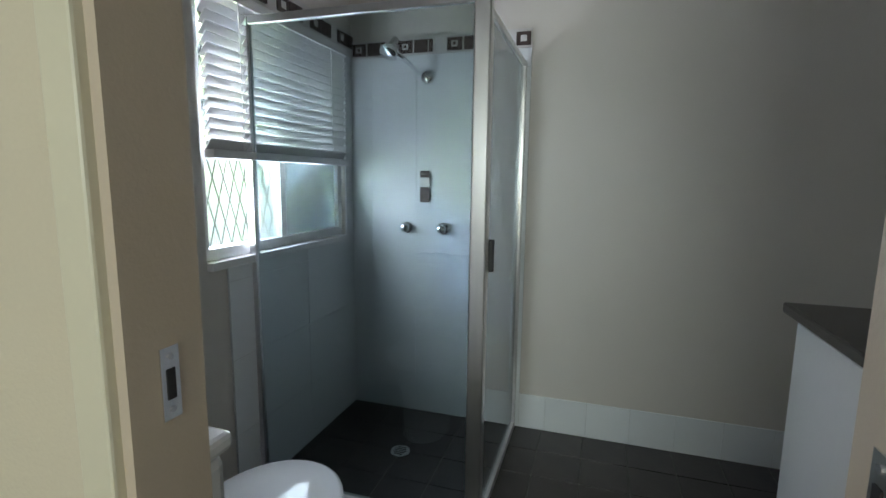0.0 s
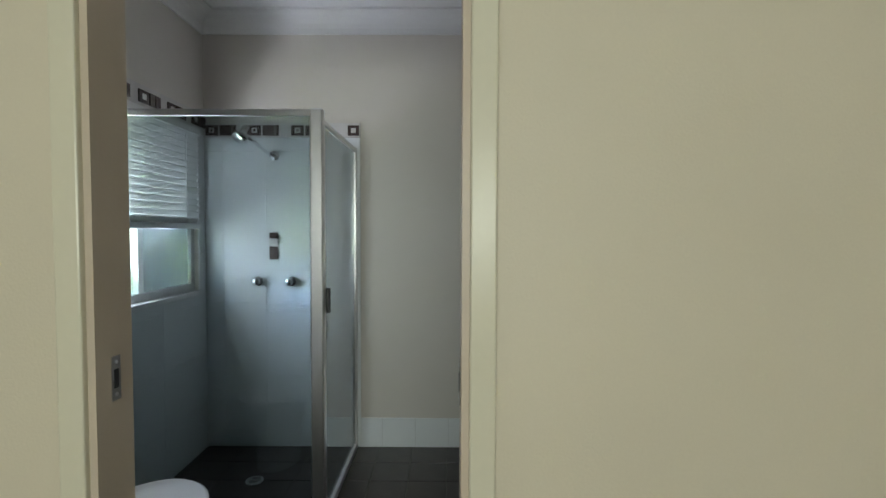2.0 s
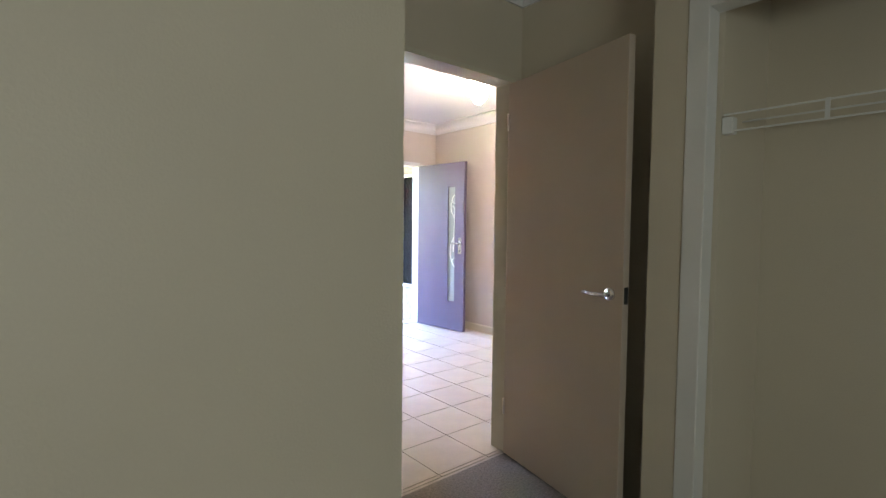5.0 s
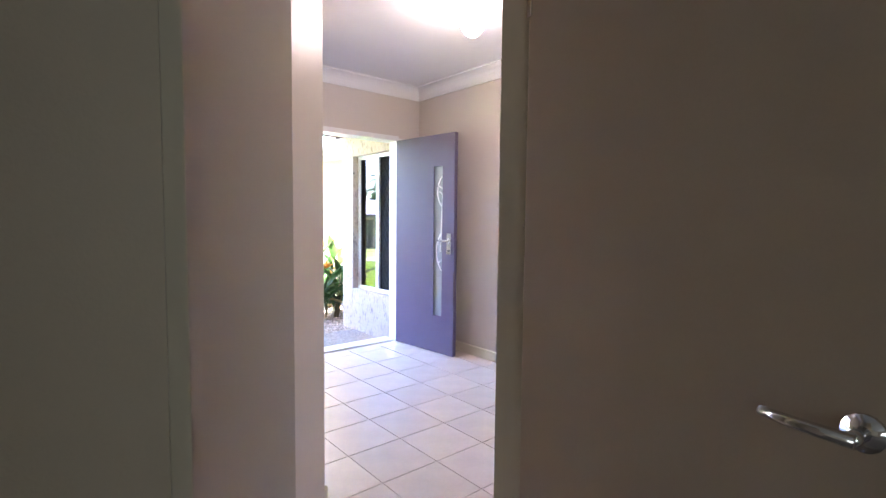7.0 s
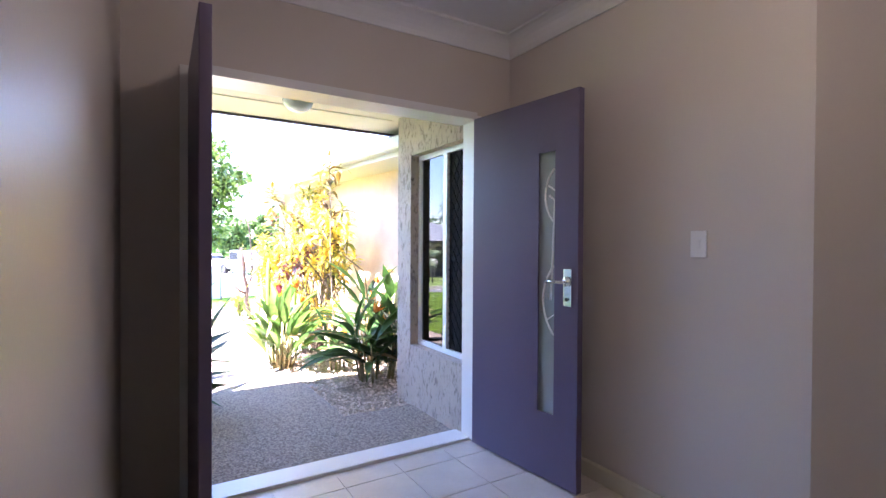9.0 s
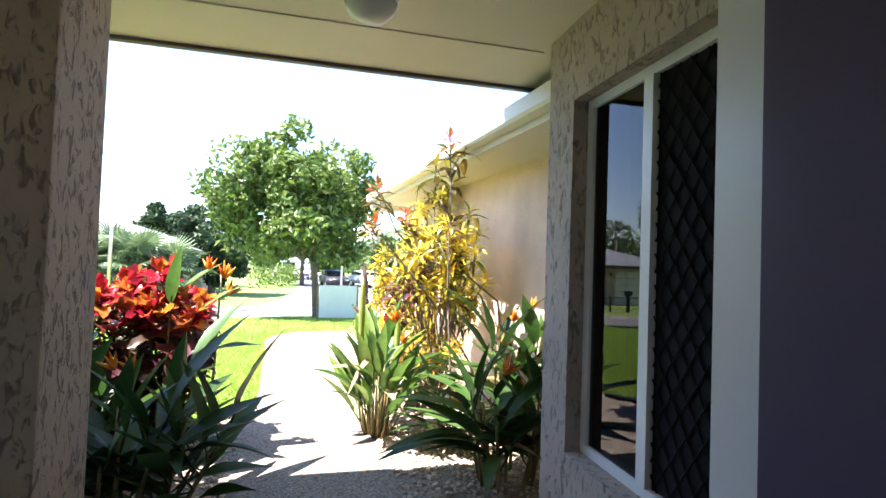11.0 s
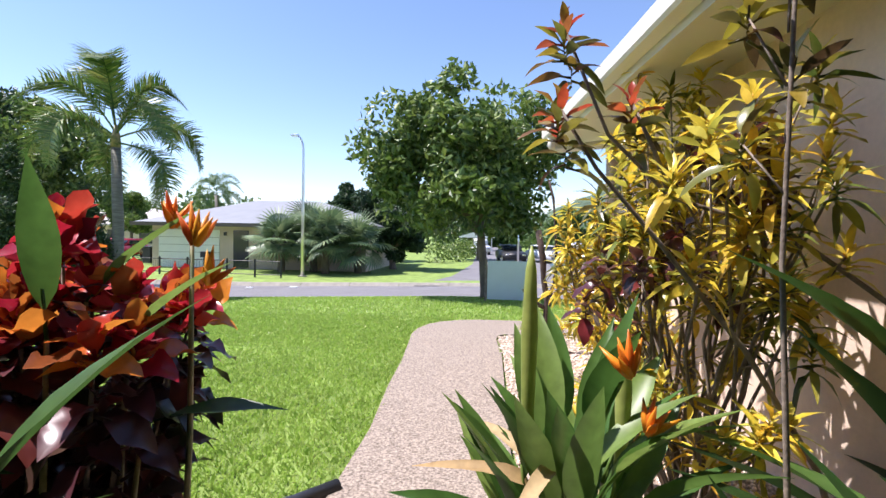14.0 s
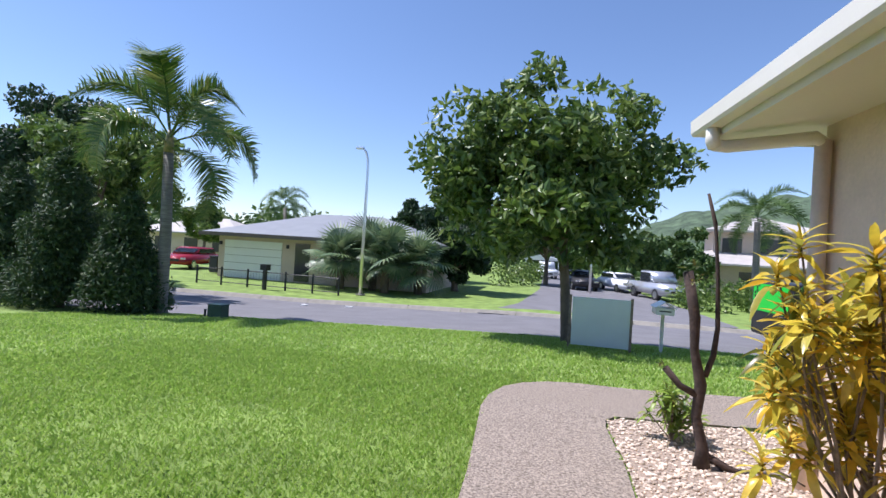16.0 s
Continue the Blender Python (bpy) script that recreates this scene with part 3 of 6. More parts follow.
# path of exposed aggregate
LEFT = [(3.55, 5.2), (3.50, 6.2), (3.43, 7.0), (3.42, 7.7), (3.40, 8.4), (3.31, 9.2), (3.25, 10.0), (3.17, 10.7), (3.11, 11.2), (3.12, 11.55), (3.2, 11.9), (3.36, 12.15), (3.6, 12.33), (3.85, 12.42), (4.5, 12.47), (5.7, 12.75), (9.0, 13.6)]
RIGHT = [(9.0, 12.2), (6.2, 11.85), (5.2, 11.6), (4.6, 11.48), (4.22, 11.42), (4.13, 11.3), (4.12, 11.1), (4.19, 10.4), (4.22, 9.4), (4.25, 8.4), (4.30, 7.4), (4.45, 6.4), (4.48, 5.4), (4.48, 5.2)]
out = LEFT + RIGHT
bm = bmesh.new()
top = [bm.verts.new((x, y, gz(x, y) + 0.012)) for x, y in out]
low = [bm.verts.new((x, y, gz(x, y) - 0.10)) for x, y in out]
bm.faces.new(top)
for k in range(len(out)):
    bm.faces.new((low[k], low[(k + 1) % len(out)], top[(k + 1) % len(out)], top[k]))
bmesh.ops.recalc_face_normals(bm, faces=bm.faces)
bmesh.ops.triangulate(bm, faces=bm.faces)
structure("path", bm, M_AGG, "curved exposed aggregate concrete path")
structure("porch_slab", boxm(3.2, 5.06, 4.3, 5.2, -0.2, -0.088), M_AGG, "exposed aggregate porch slab")
# garden beds of soil and pebble
def bed(name, outline, m=M_MULCH, lift=0.0):
    bm = bmesh.new()
    bm.faces.new([bm.verts.new((x, y, gz(x, y) + lift)) for x, y in outline])
    bmesh.ops.triangulate(bm, faces=bm.faces)
    return structure(name, bm, m, "garden bed of soil and pale pebbles")


BED_L = [(1.0, 4.33), (3.2, 5.2), (3.55, 5.2), (3.50, 6.2), (3.43, 7.0), (3.42, 7.68), (3.1, 7.35), (2.6, 7.1), (1.6, 7.2), (1.0, 7.3)]
BED_R = [(4.48, 5.2), (5.06, 5.2), (5.06, 5.46), (6.05, 5.46), (5.5, 11.4), (5.2, 11.58), (4.6, 11.46), (4.24, 11.40), (4.15, 11.3), (4.14, 11.1), (4.21, 10.4), (4.24, 9.4), (4.27, 8.4), (4.32, 7.4), (4.46, 6.4)]
bed("garden_bed_left", BED_L)
bed("garden_bed_right", BED_R)


def inside(x, y, poly):
    hit = False
    for (xa, ya), (xb, yb) in zip(poly, poly[1:] + poly[:1]):
        if (ya > y) != (yb > y) and x < (xb - xa) * (y - ya) / (yb - ya) + xa:
            hit = not hit
    return hit


def soup(name, verts, faces, m, label="", smooth=False):
    """One mesh from arrays, for what nobody could count."""
    me = bpy.data.meshes.new(name)
    me.from_pydata(verts, [], faces)
    me.materials.append(m)
    if smooth:
        me.polygons.foreach_set("use_smooth", [True] * len(me.polygons))
    ob = new(name, me)
    return tagged(ob, label)


# pebbles
rng = np.random.default_rng(4)
phi = (1 + 5 ** 0.5) / 2
ICO = np.array([(-1, phi, 0), (1, phi, 0), (-1, -phi, 0), (1, -phi, 0), (0, -1, phi), (0, 1, phi), (0, -1, -phi), (0, 1, -phi), (phi, 0, -1), (phi, 0, 1), (-phi, 0, -1), (-phi, 0, 1)]) / 1.9
ICOF = [(0, 11, 5), (0, 5, 1), (0, 1, 7), (0, 7, 10), (0, 10, 11), (1, 5, 9), (5, 11, 4), (11, 10, 2), (10, 7, 6), (7, 1, 8), (3, 9, 4), (3, 4, 2), (3, 2, 6), (3, 6, 8), (3, 8, 9), (4, 9, 5), (2, 4, 11), (6, 2, 10), (8, 6, 7), (9, 8, 1)]


def pebbles(name, poly, n, r0, r1):
    vs, fs = [], []
    xs, ys = [p[0] for p in poly], [p[1] for p in poly]
    done = 0
    while done < n:
        x, y = rng.uniform(min(xs), max(xs)), rng.uniform(min(ys), max(ys))
        if not inside(x, y, poly):
            continue
        r = rng.uniform(r0, r1)
        a = rng.uniform(0, 6.28)
        sc = np.array([r * rng.uniform(0.8, 1.5), r * rng.uniform(0.7, 1.1), r * rng.uniform(0.5, 0.8)])
        v = ICO * sc * rng.uniform(0.85, 1.15, (12, 1))
        c, s_ = math.cos(a), math.sin(a)
        v = np.stack([v[:, 0] * c - v[:, 1] * s_ + x, v[:, 0] * s_ + v[:, 1] * c + y, v[:, 2] + gz(x, y) + sc[2] * 0.4], 1)
        base = len(vs)
        vs.extend(map(tuple, v))
        fs.extend((a_ + base, b_ + base, c_ + base) for a_, b_, c_ in ICOF)
        done += 1
    tagged(soup(name, vs, fs, M_STONE, "loose cream and tan garden pebbles", True), kind="stuff")


pebbles("pebbles_left", BED_L, 3600, 0.008, 0.018)
pebbles("pebbles_right", BED_R, 10000, 0.008, 0.018)

# lawn blades: many close to the path, fewer far off
M_BLADE = leaf_mat("grass_blade", [(0.24, 0.385, 0.055), (0.30, 0.455, 0.075), (0.365, 0.505, 0.10), (0.46, 0.56, 0.17)], 0.4, 0.45)


def blades(name, n, x0, x1, y0, y1, size, wide):
    x, y = rng.uniform(x0, x1, n), rng.uniform(y0, y1, n)
    keep = np.array([not (inside(a, b, out) or inside(a, b, BED_L) or inside(a, b, BED_R) or b - SLANT * a > 16.6) for a, b in zip(x, y)])
    x, y = x[keep], y[keep]
    n = len(x)
    z = np.array([gz(a, b) - 0.02 for a, b in zip(x, y)])
    h = size * rng.uniform(0.5, 1.25, n)
    a = rng.uniform(0, 2 * np.pi, n)
    lean = rng.uniform(0.3, 1.1, n) * h
    la = rng.uniform(0, 2 * np.pi, n)
    wx, wy = wide * np.cos(a), wide * np.sin(a)
    v = np.empty((n, 4, 3))
    v[:, 0] = np.stack([x - wx, y - wy, z], 1)
    v[:, 1] = np.stack([x + wx, y + wy, z], 1)
    v[:, 2] = np.stack([x + wx * 0.8 + lean * 0.45 * np.cos(la), y + wy * 0.8 + lean * 0.45 * np.sin(la), z + h * 0.75], 1)
    v[:, 3] = np.stack([x + lean * np.cos(la), y + lean * np.sin(la), z + h], 1)
    idx = np.arange(n) * 4
    f = np.concatenate([np.stack([idx, idx + 1, idx + 2], 1), np.stack([idx, idx + 2, idx + 3], 1)])
    tagged(soup(name, v.reshape(-1, 3).tolist(), f.tolist(), M_BLADE, "short bright green lawn grass"), kind="stuff")


blades("grass_near", 110000, -1.5, 3.5, 7.0, 12.6, 0.034, 0.0045)
blades("grass_middle", 110000, -6.0, 8.0, 10.5, 17.4, 0.038, 0.009)
blades("grass_side", 40000, -7.0, -1.5, 6.5, 11.0, 0.038, 0.009)

BD_HINGE, BD_ANGLE = (3.155, 0.915), math.degrees(math.atan2(0.122 - 0.915, 2.989 - 3.15))
EX = 0.055
# ---- things indoors ----
def lever(bm, x, y, z, out, along, length=0.11):
    """A lever handle: round rose, neck and bar. out and along are unit vectors in plan."""
    o, a = Vector((*out, 0)), Vector((*along, 0))
    p = Vector((x, y, z))
    tube(bm, [p, p + o * 0.008], 0.026, 16)
    tube(bm, [p + o * 0.008, p + o * 0.05], 0.010, 10)
    tube(bm, [p + o * 0.05 - a * 0.008, p + o * 0.052 + a * length * 0.6, p + o * 0.046 + a * length], [0.010, 0.009, 0.007], 10)
    return bm


def door_leaf(name, hinge, angle, w, h, mat_, label, knob=True):
    """A flush leaf that hangs from its hinge; it reaches along +x of its own."""
    ob = empty(name, hinge[0], hinge[1], 0.008, angle, label, "door")
    part("leaf", boxm(0, w, -0.018, 0.018, 0, h, 0.003), mat_, ob)
    for z in (0.22, h - 0.25):
        part("hinge", boxm(-0.006, 0.012, -0.023, -0.0185, z, z + 0.09, 0.001), M_CHROME, ob, "steel butt hinge")
    return ob


bed_door = door_leaf("bedroom_door", BD_HINGE, BD_ANGLE, 0.80, 2.03, M_DOOR, "open flush beige painted bedroom door with chrome lever")
part("lever_handle", lever(bmesh.new(), 0.735, -0.018, 0.985, (0, -1), (-1, 0)), M_CHROME, bed_door, "chrome lever handle", True)
part("latch_plate", boxm(0.8005, 0.803, -0.011, 0.011, 0.95, 1.02, 0.001), M_BLACK, bed_door, "dark latch plate")
part("lever_handle", lever(bmesh.new(), 0.735, 0.018, 0.985, (0, 1), (-1, 0)), M_CHROME, bed_door, "chrome lever handle", True)


def front_leaf(name, hinge, angle, w, glazed, label):
    ob = empty(name, hinge[0], hinge[1], 0.012, angle, label, "door", "double front doors")
    h = 2.02
    if not glazed:
        part("leaf", boxm(0, w, -0.02, 0.02, 0, h, 0.003), M_PURPLE, ob)
        return ob
    gx0, gx1, gz0, gz1 = w * 0.66, w * 0.83, 0.34, 1.74
    bm = boxm(0, gx0, -0.02, 0.02, 0, h)
    box(bm, gx1, w, -0.02, 0.02, 0, h)
    box(bm, gx0, gx1, -0.02, 0.02, 0, gz0)
    box(bm, gx0, gx1, -0.02, 0.02, gz1, h)
    part("leaf", bm, M_PURPLE, ob)
    bm = bmesh.new()
    for sgn in (-1, 1):
        y0, y1 = sorted((sgn * 0.0202, sgn * 0.012))
        box(bm, gx0, gx0 + 0.012, y0, y1, gz0, gz1)
        box(bm, gx1 - 0.012, gx1, y0, y1, gz0, gz1)
        box(bm, gx0 + 0.012, gx1 - 0.012, y0, y1, gz0, gz0 + 0.012)
        box(bm, gx0 + 0.012, gx1 - 0.012, y0, y1, gz1 - 0.012, gz1)
    part("glazing_bead", bm, M_PURPLE, ob)
    pane = part("glass_pane", boxm(gx0 + 0.001, gx1 - 0.001, -0.004, 0.004, gz0 + 0.001, gz1 - 0.001), M_FROST, ob, "frosted glass strip with etched curves")
    bm = bmesh.new()
    for cx, cz, r, a0, a1 in ((gx0 - 0.12, 1.20, 0.40, -62, 62), (gx0 - 0.10, 1.22, 0.33, -55, 58), (gx1 + 0.16, 0.95, 0.26, 118, 242), (gx1 + 0.1, 1.5, 0.19, 115, 240)):
        pts = []
        for k in range(15):
            a = radians(a0 + (a1 - a0) * k / 14)
            x, z = cx + r * math.cos(a), cz + r * math.sin(a)
            if gx0 + 0.012 < x < gx1 - 0.012 and gz0 + 0.02 < z < gz1 - 0.02:
                pts.append((x, -0.0055, z))
        if len(pts) > 2:
            tube(bm, pts, 0.006, 6)
    part("etched_curve", bm, M_WHITE, pane, "raised white curves on the glass", True)
    pl = part("lock_plate", boxm(w - 0.085, w - 0.035, -0.027, -0.0205, 0.93, 1.12, 0.002), M_CHROME, ob, "chrome lock plate")
    part("lever_handle", lever(bmesh.new(), w - 0.06, -0.027, 1.055, (0, -1), (-1, 0), 0.10), M_CHROME, ob, "chrome lever handle", True)
    part("key_cylinder", tube(bmesh.new(), [(w - 0.06, -0.027, 0.965), (w - 0.06, -0.034, 0.965)], 0.009, 12), M_BLACK, ob, "dark key cylinder")
    return ob


M_FROST = glass_mat("frosted_glass", (0.85, 0.9, 0.9), 0.3, 0.9, 0.08)
nt = M_FROST.node_tree
di = nt.nodes.new("ShaderNodeBsdfDiffuse")
di.inputs[0].default_value = (0.62, 0.68, 0.68, 1)
mx = nt.nodes.new("ShaderNodeMixShader")
mx.inputs[0].default_value = 0.42
nt.links.new(nt.nodes["Material Output"].inputs["Surface"].links[0].from_socket, mx.inputs[1])
nt.links.new(di.outputs[0], mx.inputs[2])
nt.links.new(mx.outputs[0], nt.nodes["Material Output"].inputs["Surface"])
M_OBSCURE = glass_mat("obscure_glass", (0.85, 0.9, 0.9), 0.06, 0.9, 0.16)
nt = M_OBSCURE.node_tree
di = nt.nodes.new("ShaderNodeBsdfDiffuse")
di.inputs[0].default_value = (0.55, 0.6, 0.62, 1)
mx = nt.nodes.new("ShaderNodeMixShader")
mx.inputs[0].default_value = 0.6
nt.links.new(nt.nodes["Material Output"].inputs["Surface"].links[0].from_socket, mx.inputs[1])
nt.links.new(di.outputs[0], mx.inputs[2])
nt.links.new(mx.outputs[0], nt.nodes["Material Output"].inputs["Surface"])
FD_ANGLE = math.degrees(math.atan2(3.31 - 4.127, 5.03 - 4.953))
front_leaf("front_door_leaf", (4.944, 4.108), FD_ANGLE, 0.80, True, "open purple front door leaf with frosted glass strip")
front_leaf("front_door_leaf", (3.362, 4.108), -91, 0.74, False, "open glossy purple front door leaf without glass")


def switch_plate(x, y, z, rz):
    ob = empty("light_switch", x, y, z, rz, "white plastic light switch plate on the wall", "switch")
    part("plate", boxm(-0.036, 0.036, -0.008, 0, -0.058, 0.058, 0.003), M_WHITE, ob)
    part("rocker", boxm(-0.010, 0.010, -0.013, -0.0085, -0.018, 0.018, 0.002), M_WHITE, ob)
    return ob


switch_plate(5.225, 2.831, 1.26, -90)


def globe_lamp(name, x, y, z, r, shade_m, base_m, label, drop=0.08):
    """A ceiling oyster: base ring and bowl."""
    ob = empty(name, x, y, z, 0, label, "ceiling light")
    part("base", lathe(bmesh.new(), [(r * 0.95, -0.0), (r * 1.02, -0.012), (r * 1.0, -0.035), (r * 0.9, -0.04)], sides=32), base_m, ob, "", True)
    prof = [(r * math.cos(a) * 0.97, -0.04 - drop * math.sin(a)) for a in [radians(d) for d in range(0, 90, 12)]] + [(0.004, -0.04 - drop)]
    part("bowl", lathe(bmesh.new(), prof, sides=32), shade_m, ob, "", True)
    return ob


M_LAMPON = glow_mat("lit_opal_glass", (1.0, 0.84, 0.66), 1.6)
M_OPAL = mat("opal_glass_off", (0.72, 0.76, 0.74), 0.15, var=0.02, scale=4)
globe_lamp("ceiling_light_hall", 4.18, 2.235, CEIL, 0.10, M_LAMPON, M_CHROME, "lit opal glass globe light on the hall ceiling", 0.19)
globe_lamp("ceiling_light_porch", 4.135, 5.262, 2.354, 0.115, M_OPAL, M_ALU, "unlit round opal bowl light on the porch soffit", 0.085)

# robe shelf
shelf = empty("robe_shelf", 3.07, -0.19, 1.647, 0, "white coated wire shelf with hanging rail in the robe", "shelf")
for k, (dx, dz) in enumerate(((0.0, 0.03), (0.0, -0.03), (0.18, 0.033), (0.34, 0.033), (0.50, 0.033))):
    part("wire", tube(bmesh.new(), [(dx, 0.004, dz), (dx, -2.0, dz)], 0.0035, 8), M_WHITE, shelf)
for k in range(5):
    part("clip", boxm(-0.004, 0.004, -0.30 - 0.42 * k, -0.288 - 0.42 * k, -0.03, 0.035), M_WHITE, shelf)
part("end_bracket", boxm(-0.012, 0.03, -0.03, 0.006, -0.04, 0.02, 0.003), M_WHITE, shelf, "white end bracket")

# ---- ensuite ----
def strike(x, y, z, out):
    ob = empty("strike_plate", x, y, z, 0, "small steel door strike plate on the jamb", "door plate", "strike plates of the ensuite door")
    part("plate", boxm(0, out * 0.002, -0.013, 0.013, -0.045, 0.045, 0.0), M_CHROME, ob)
    part("slot", boxm(out * 0.002, out * 0.003, -0.006, 0.006, -0.02, 0.018), M_BLACK, ob, "dark latch slot")
    for dz in (-0.033, 0.033):
        part("screw", tube(bmesh.new(), [(out * 0.002, 0, dz), (out * 0.0035, 0, dz)], 0.004, 8), M_ALU, ob)


strike(0.0185, 0.05, 1.015, 1)
strike(0.7165, 0.055, 1.01, -1)

SY, SX = 1.16, 0.085
screen = empty("shower_screen", EX, 0, 0, 0, "framed clear glass corner shower screen with pivot door", "shower screen")
part("corner_post", boxm(SX - 0.035, SX + 0.02, SY - 0.02, SY + 0.03, 0.02, 1.83, 0.006), M_ALU, screen, "wide aluminium corner post")
part("wall_channel", boxm(-0.82, -0.79, SY - 0.015, SY + 0.015, 0.0, 1.83, 0.003), M_ALU, screen)
part("back_channel", boxm(SX - 0.012, SX + 0.015, 1.935, 1.966, 0.0, 1.80, 0.003), M_ALU, screen)
part("top_rail", boxm(-0.79, SX - 0.035, SY - 0.012, SY + 0.012, 1.80, 1.83, 0.004), M_ALU, screen)
part("bottom_rail", boxm(-0.79, SX - 0.035, SY - 0.015, SY + 0.015, 0.0, 0.035, 0.004), M_ALU, screen)
part("top_rail", boxm(SX - 0.01, SX + 0.012, SY + 0.03, 1.935, 1.775, 1.80, 0.004), M_ALU, screen)
part("bottom_rail", boxm(SX - 0.015, SX + 0.015, SY + 0.03, 1.935, 0.0, 0.035, 0.004), M_ALU, screen)
part("front_pane", boxm(-0.79, SX - 0.035, SY - 0.003, SY + 0.003, 0.035, 1.80), M_SHOWERGLASS, screen, "clear glass panel")
part("door_pane", boxm(SX - 0.003, SX + 0.003, SY + 0.06, 1.925, 0.045, 1.77), M_SHOWERGLASS, screen, "clear pivot door glass")
part("door_stile", boxm(SX - 0.01, SX + 0.012, SY + 0.032, SY + 0.06, 0.04, 1.772, 0.002), M_ALU, screen)
part("door_handle", boxm(SX + 0.012, SX + 0.035, SY + 0.035, SY + 0.055, 0.95, 1.06, 0.004), M_BLACK, screen, "black door handle")

tap_z = 1.009
for x in (-0.441, -0.243):
    ob = empty("shower_tap", x, 1.966, tap_z, 0, "round chrome shower tap on white tiles", "tap", "pair of shower taps")
    part("flange", tube(bmesh.new(), [(0, 0, 0), (0, -0.012, 0)], 0.03, 20), M_CHROME, ob, "", True)
    part("handle", tube(bmesh.new(), [(0, -0.012, 0), (0, -0.05, 0), (0, -0.056, 0)], [0.021, 0.024, 0.018], 16), M_CHROME, ob, "", True)
sh = empty("shower_arm_set", -0.335, 1.966, 1.755, 0, "chrome shower head on an angled arm", "shower")
part("flange", tube(bmesh.new(), [(0, 0, 0), (0, -0.015, 0)], 0.03, 20), M_CHROME, sh, "", True)
part("arm", tube(bmesh.new(), [(0, -0.01, 0), (-0.02, -0.08, 0.01), (-0.05, -0.2, 0.05), (-0.07, -0.26, 0.07)], 0.010, 10), M_CHROME, sh, "", True)
part("rose", tube(bmesh.new(), [(-0.065, -0.25, 0.12), (-0.072, -0.275, 0.075), (-0.078, -0.30, 0.05), (-0.08, -0.305, 0.042)], [0.016, 0.024, 0.044, 0.040], 20), M_CHROME, sh, "", True)
dr = empty("floor_drain", -0.31, 1.55, 0.006, 0, "round chrome drain grate in the shower floor", "drain")
part("ring", tube(bmesh.new(), [(0, 0, 0), (0, 0, 0.004)], 0.045, 20), M_ALU, dr)
for k in range(-2, 3):
    part("slot", boxm(-0.03 + abs(k) * 0.005, 0.03 - abs(k) * 0.005, k * 0.014 - 0.003, k * 0.014 + 0.003, 0.004, 0.0048), M_BLACK, dr)

# toilet, against the wall under the window
wc = empty("toilet", -0.27, 0.05, 0, 90, "white porcelain toilet with rounded closed seat lid", "toilet")
bm = bmesh.new()
lathe(bm, [(0.12, 0.0), (0.115, 0.06), (0.12, 0.2), (0.165, 0.33), (0.18, 0.385), (0.18, 0.395)], (0.46, 0, 0), 32, 1.3, 1.0)
part("bowl", bm, M_PORC, wc, "", True)
bm = bmesh.new()
lathe(bm, [(0.186, 0.0), (0.192, 0.008), (0.192, 0.02), (0.18, 0.03), (0.10, 0.036), (0.01, 0.038)], (0.49, 0, 0.397), 40, 1.28, 1.0)
part("seat_lid", bm, M_PORC, wc, "", True)
part("cistern", boxm(0.005, 0.19, -0.19, 0.19, 0.42, 0.80, 0.02), M_PORC, wc)
part("cistern_lid", boxm(0.0, 0.2, -0.197, 0.197, 0.802, 0.835, 0.01), M_PORC, wc)
part("flush_button", tube(bmesh.new(), [(0.1, 0, 0.835), (0.1, 0, 0.842)], 0.022, 16), M_CHROME, wc)

# vanity
M_STONETOP = mat("dark_stone_top", (0.035, 0.03, 0.028), 0.15, var=0.4, scale=60)
va = empty("vanity", 1.10, 0.3, 0, 0, "white bathroom vanity cabinet with dark stone top", "vanity")
part("cabinet", boxm(0.03, 0.55, 0, 1.06, 0.1, 0.85, 0.004), M_WHITE, va)
part("plinth", boxm(0.08, 0.55, 0.02, 1.04, 0.0, 0.099), M_WHITE, va)
part("top", boxm(-0.02, 0.55, -0.02, 1.085, 0.852, 0.885, 0.006), M_STONETOP, va, "dark polished stone top")
for k in range(2):
    d = part("door", boxm(0.012, 0.029, 0.01 + k * 0.525, 0.52 + k * 0.525, 0.13, 0.83, 0.003), M_WHITE, va)
    part("knob", tube(bmesh.new(), [(0.012, 0.47 + k * 0.11, 0.72), (-0.01, 0.47 + k * 0.11, 0.72)], [0.006, 0.011], 12), M_CHROME, d, "chrome knob")

# ensuite window with its blind
win = tagged(empty("window_1", -0.815, 0.93, 0.965, 0, "white aluminium sliding window with diamond security grille", "window"), kind="structure")
W, H = 0.96, 0.905
bm = boxm(-0.03, 0.03, 0, 0.035, 0, H)
box(bm, -0.03, 0.03, W - 0.035, W, 0, H)
box(bm, -0.03, 0.03, 0.035, W - 0.035, 0, 0.04)
box(bm, -0.03, 0.03, 0.035, W - 0.035, H - 0.035, H)
box(bm, -0.02, 0.02, W * 0.5 - 0.02, W * 0.5 + 0.02, 0.04, H - 0.035)
part("window_frame", bm, M_WHITE, win)
part("window_sill", boxm(0.031, 0.075, -0.0, W, -0.03, 0.0, 0.003), M_WHITE, win)
part("pane", boxm(-0.008, -0.004, 0.035, W * 0.5 - 0.02, 0.04, H - 0.035), M_GLASS, win).visible_shadow = False
part("pane", boxm(0.004, 0.008, W * 0.5 + 0.02, W - 0.035, 0.04, H - 0.035), M_OBSCURE, win, "obscure glass pane").visible_shadow = False
bm = bmesh.new()
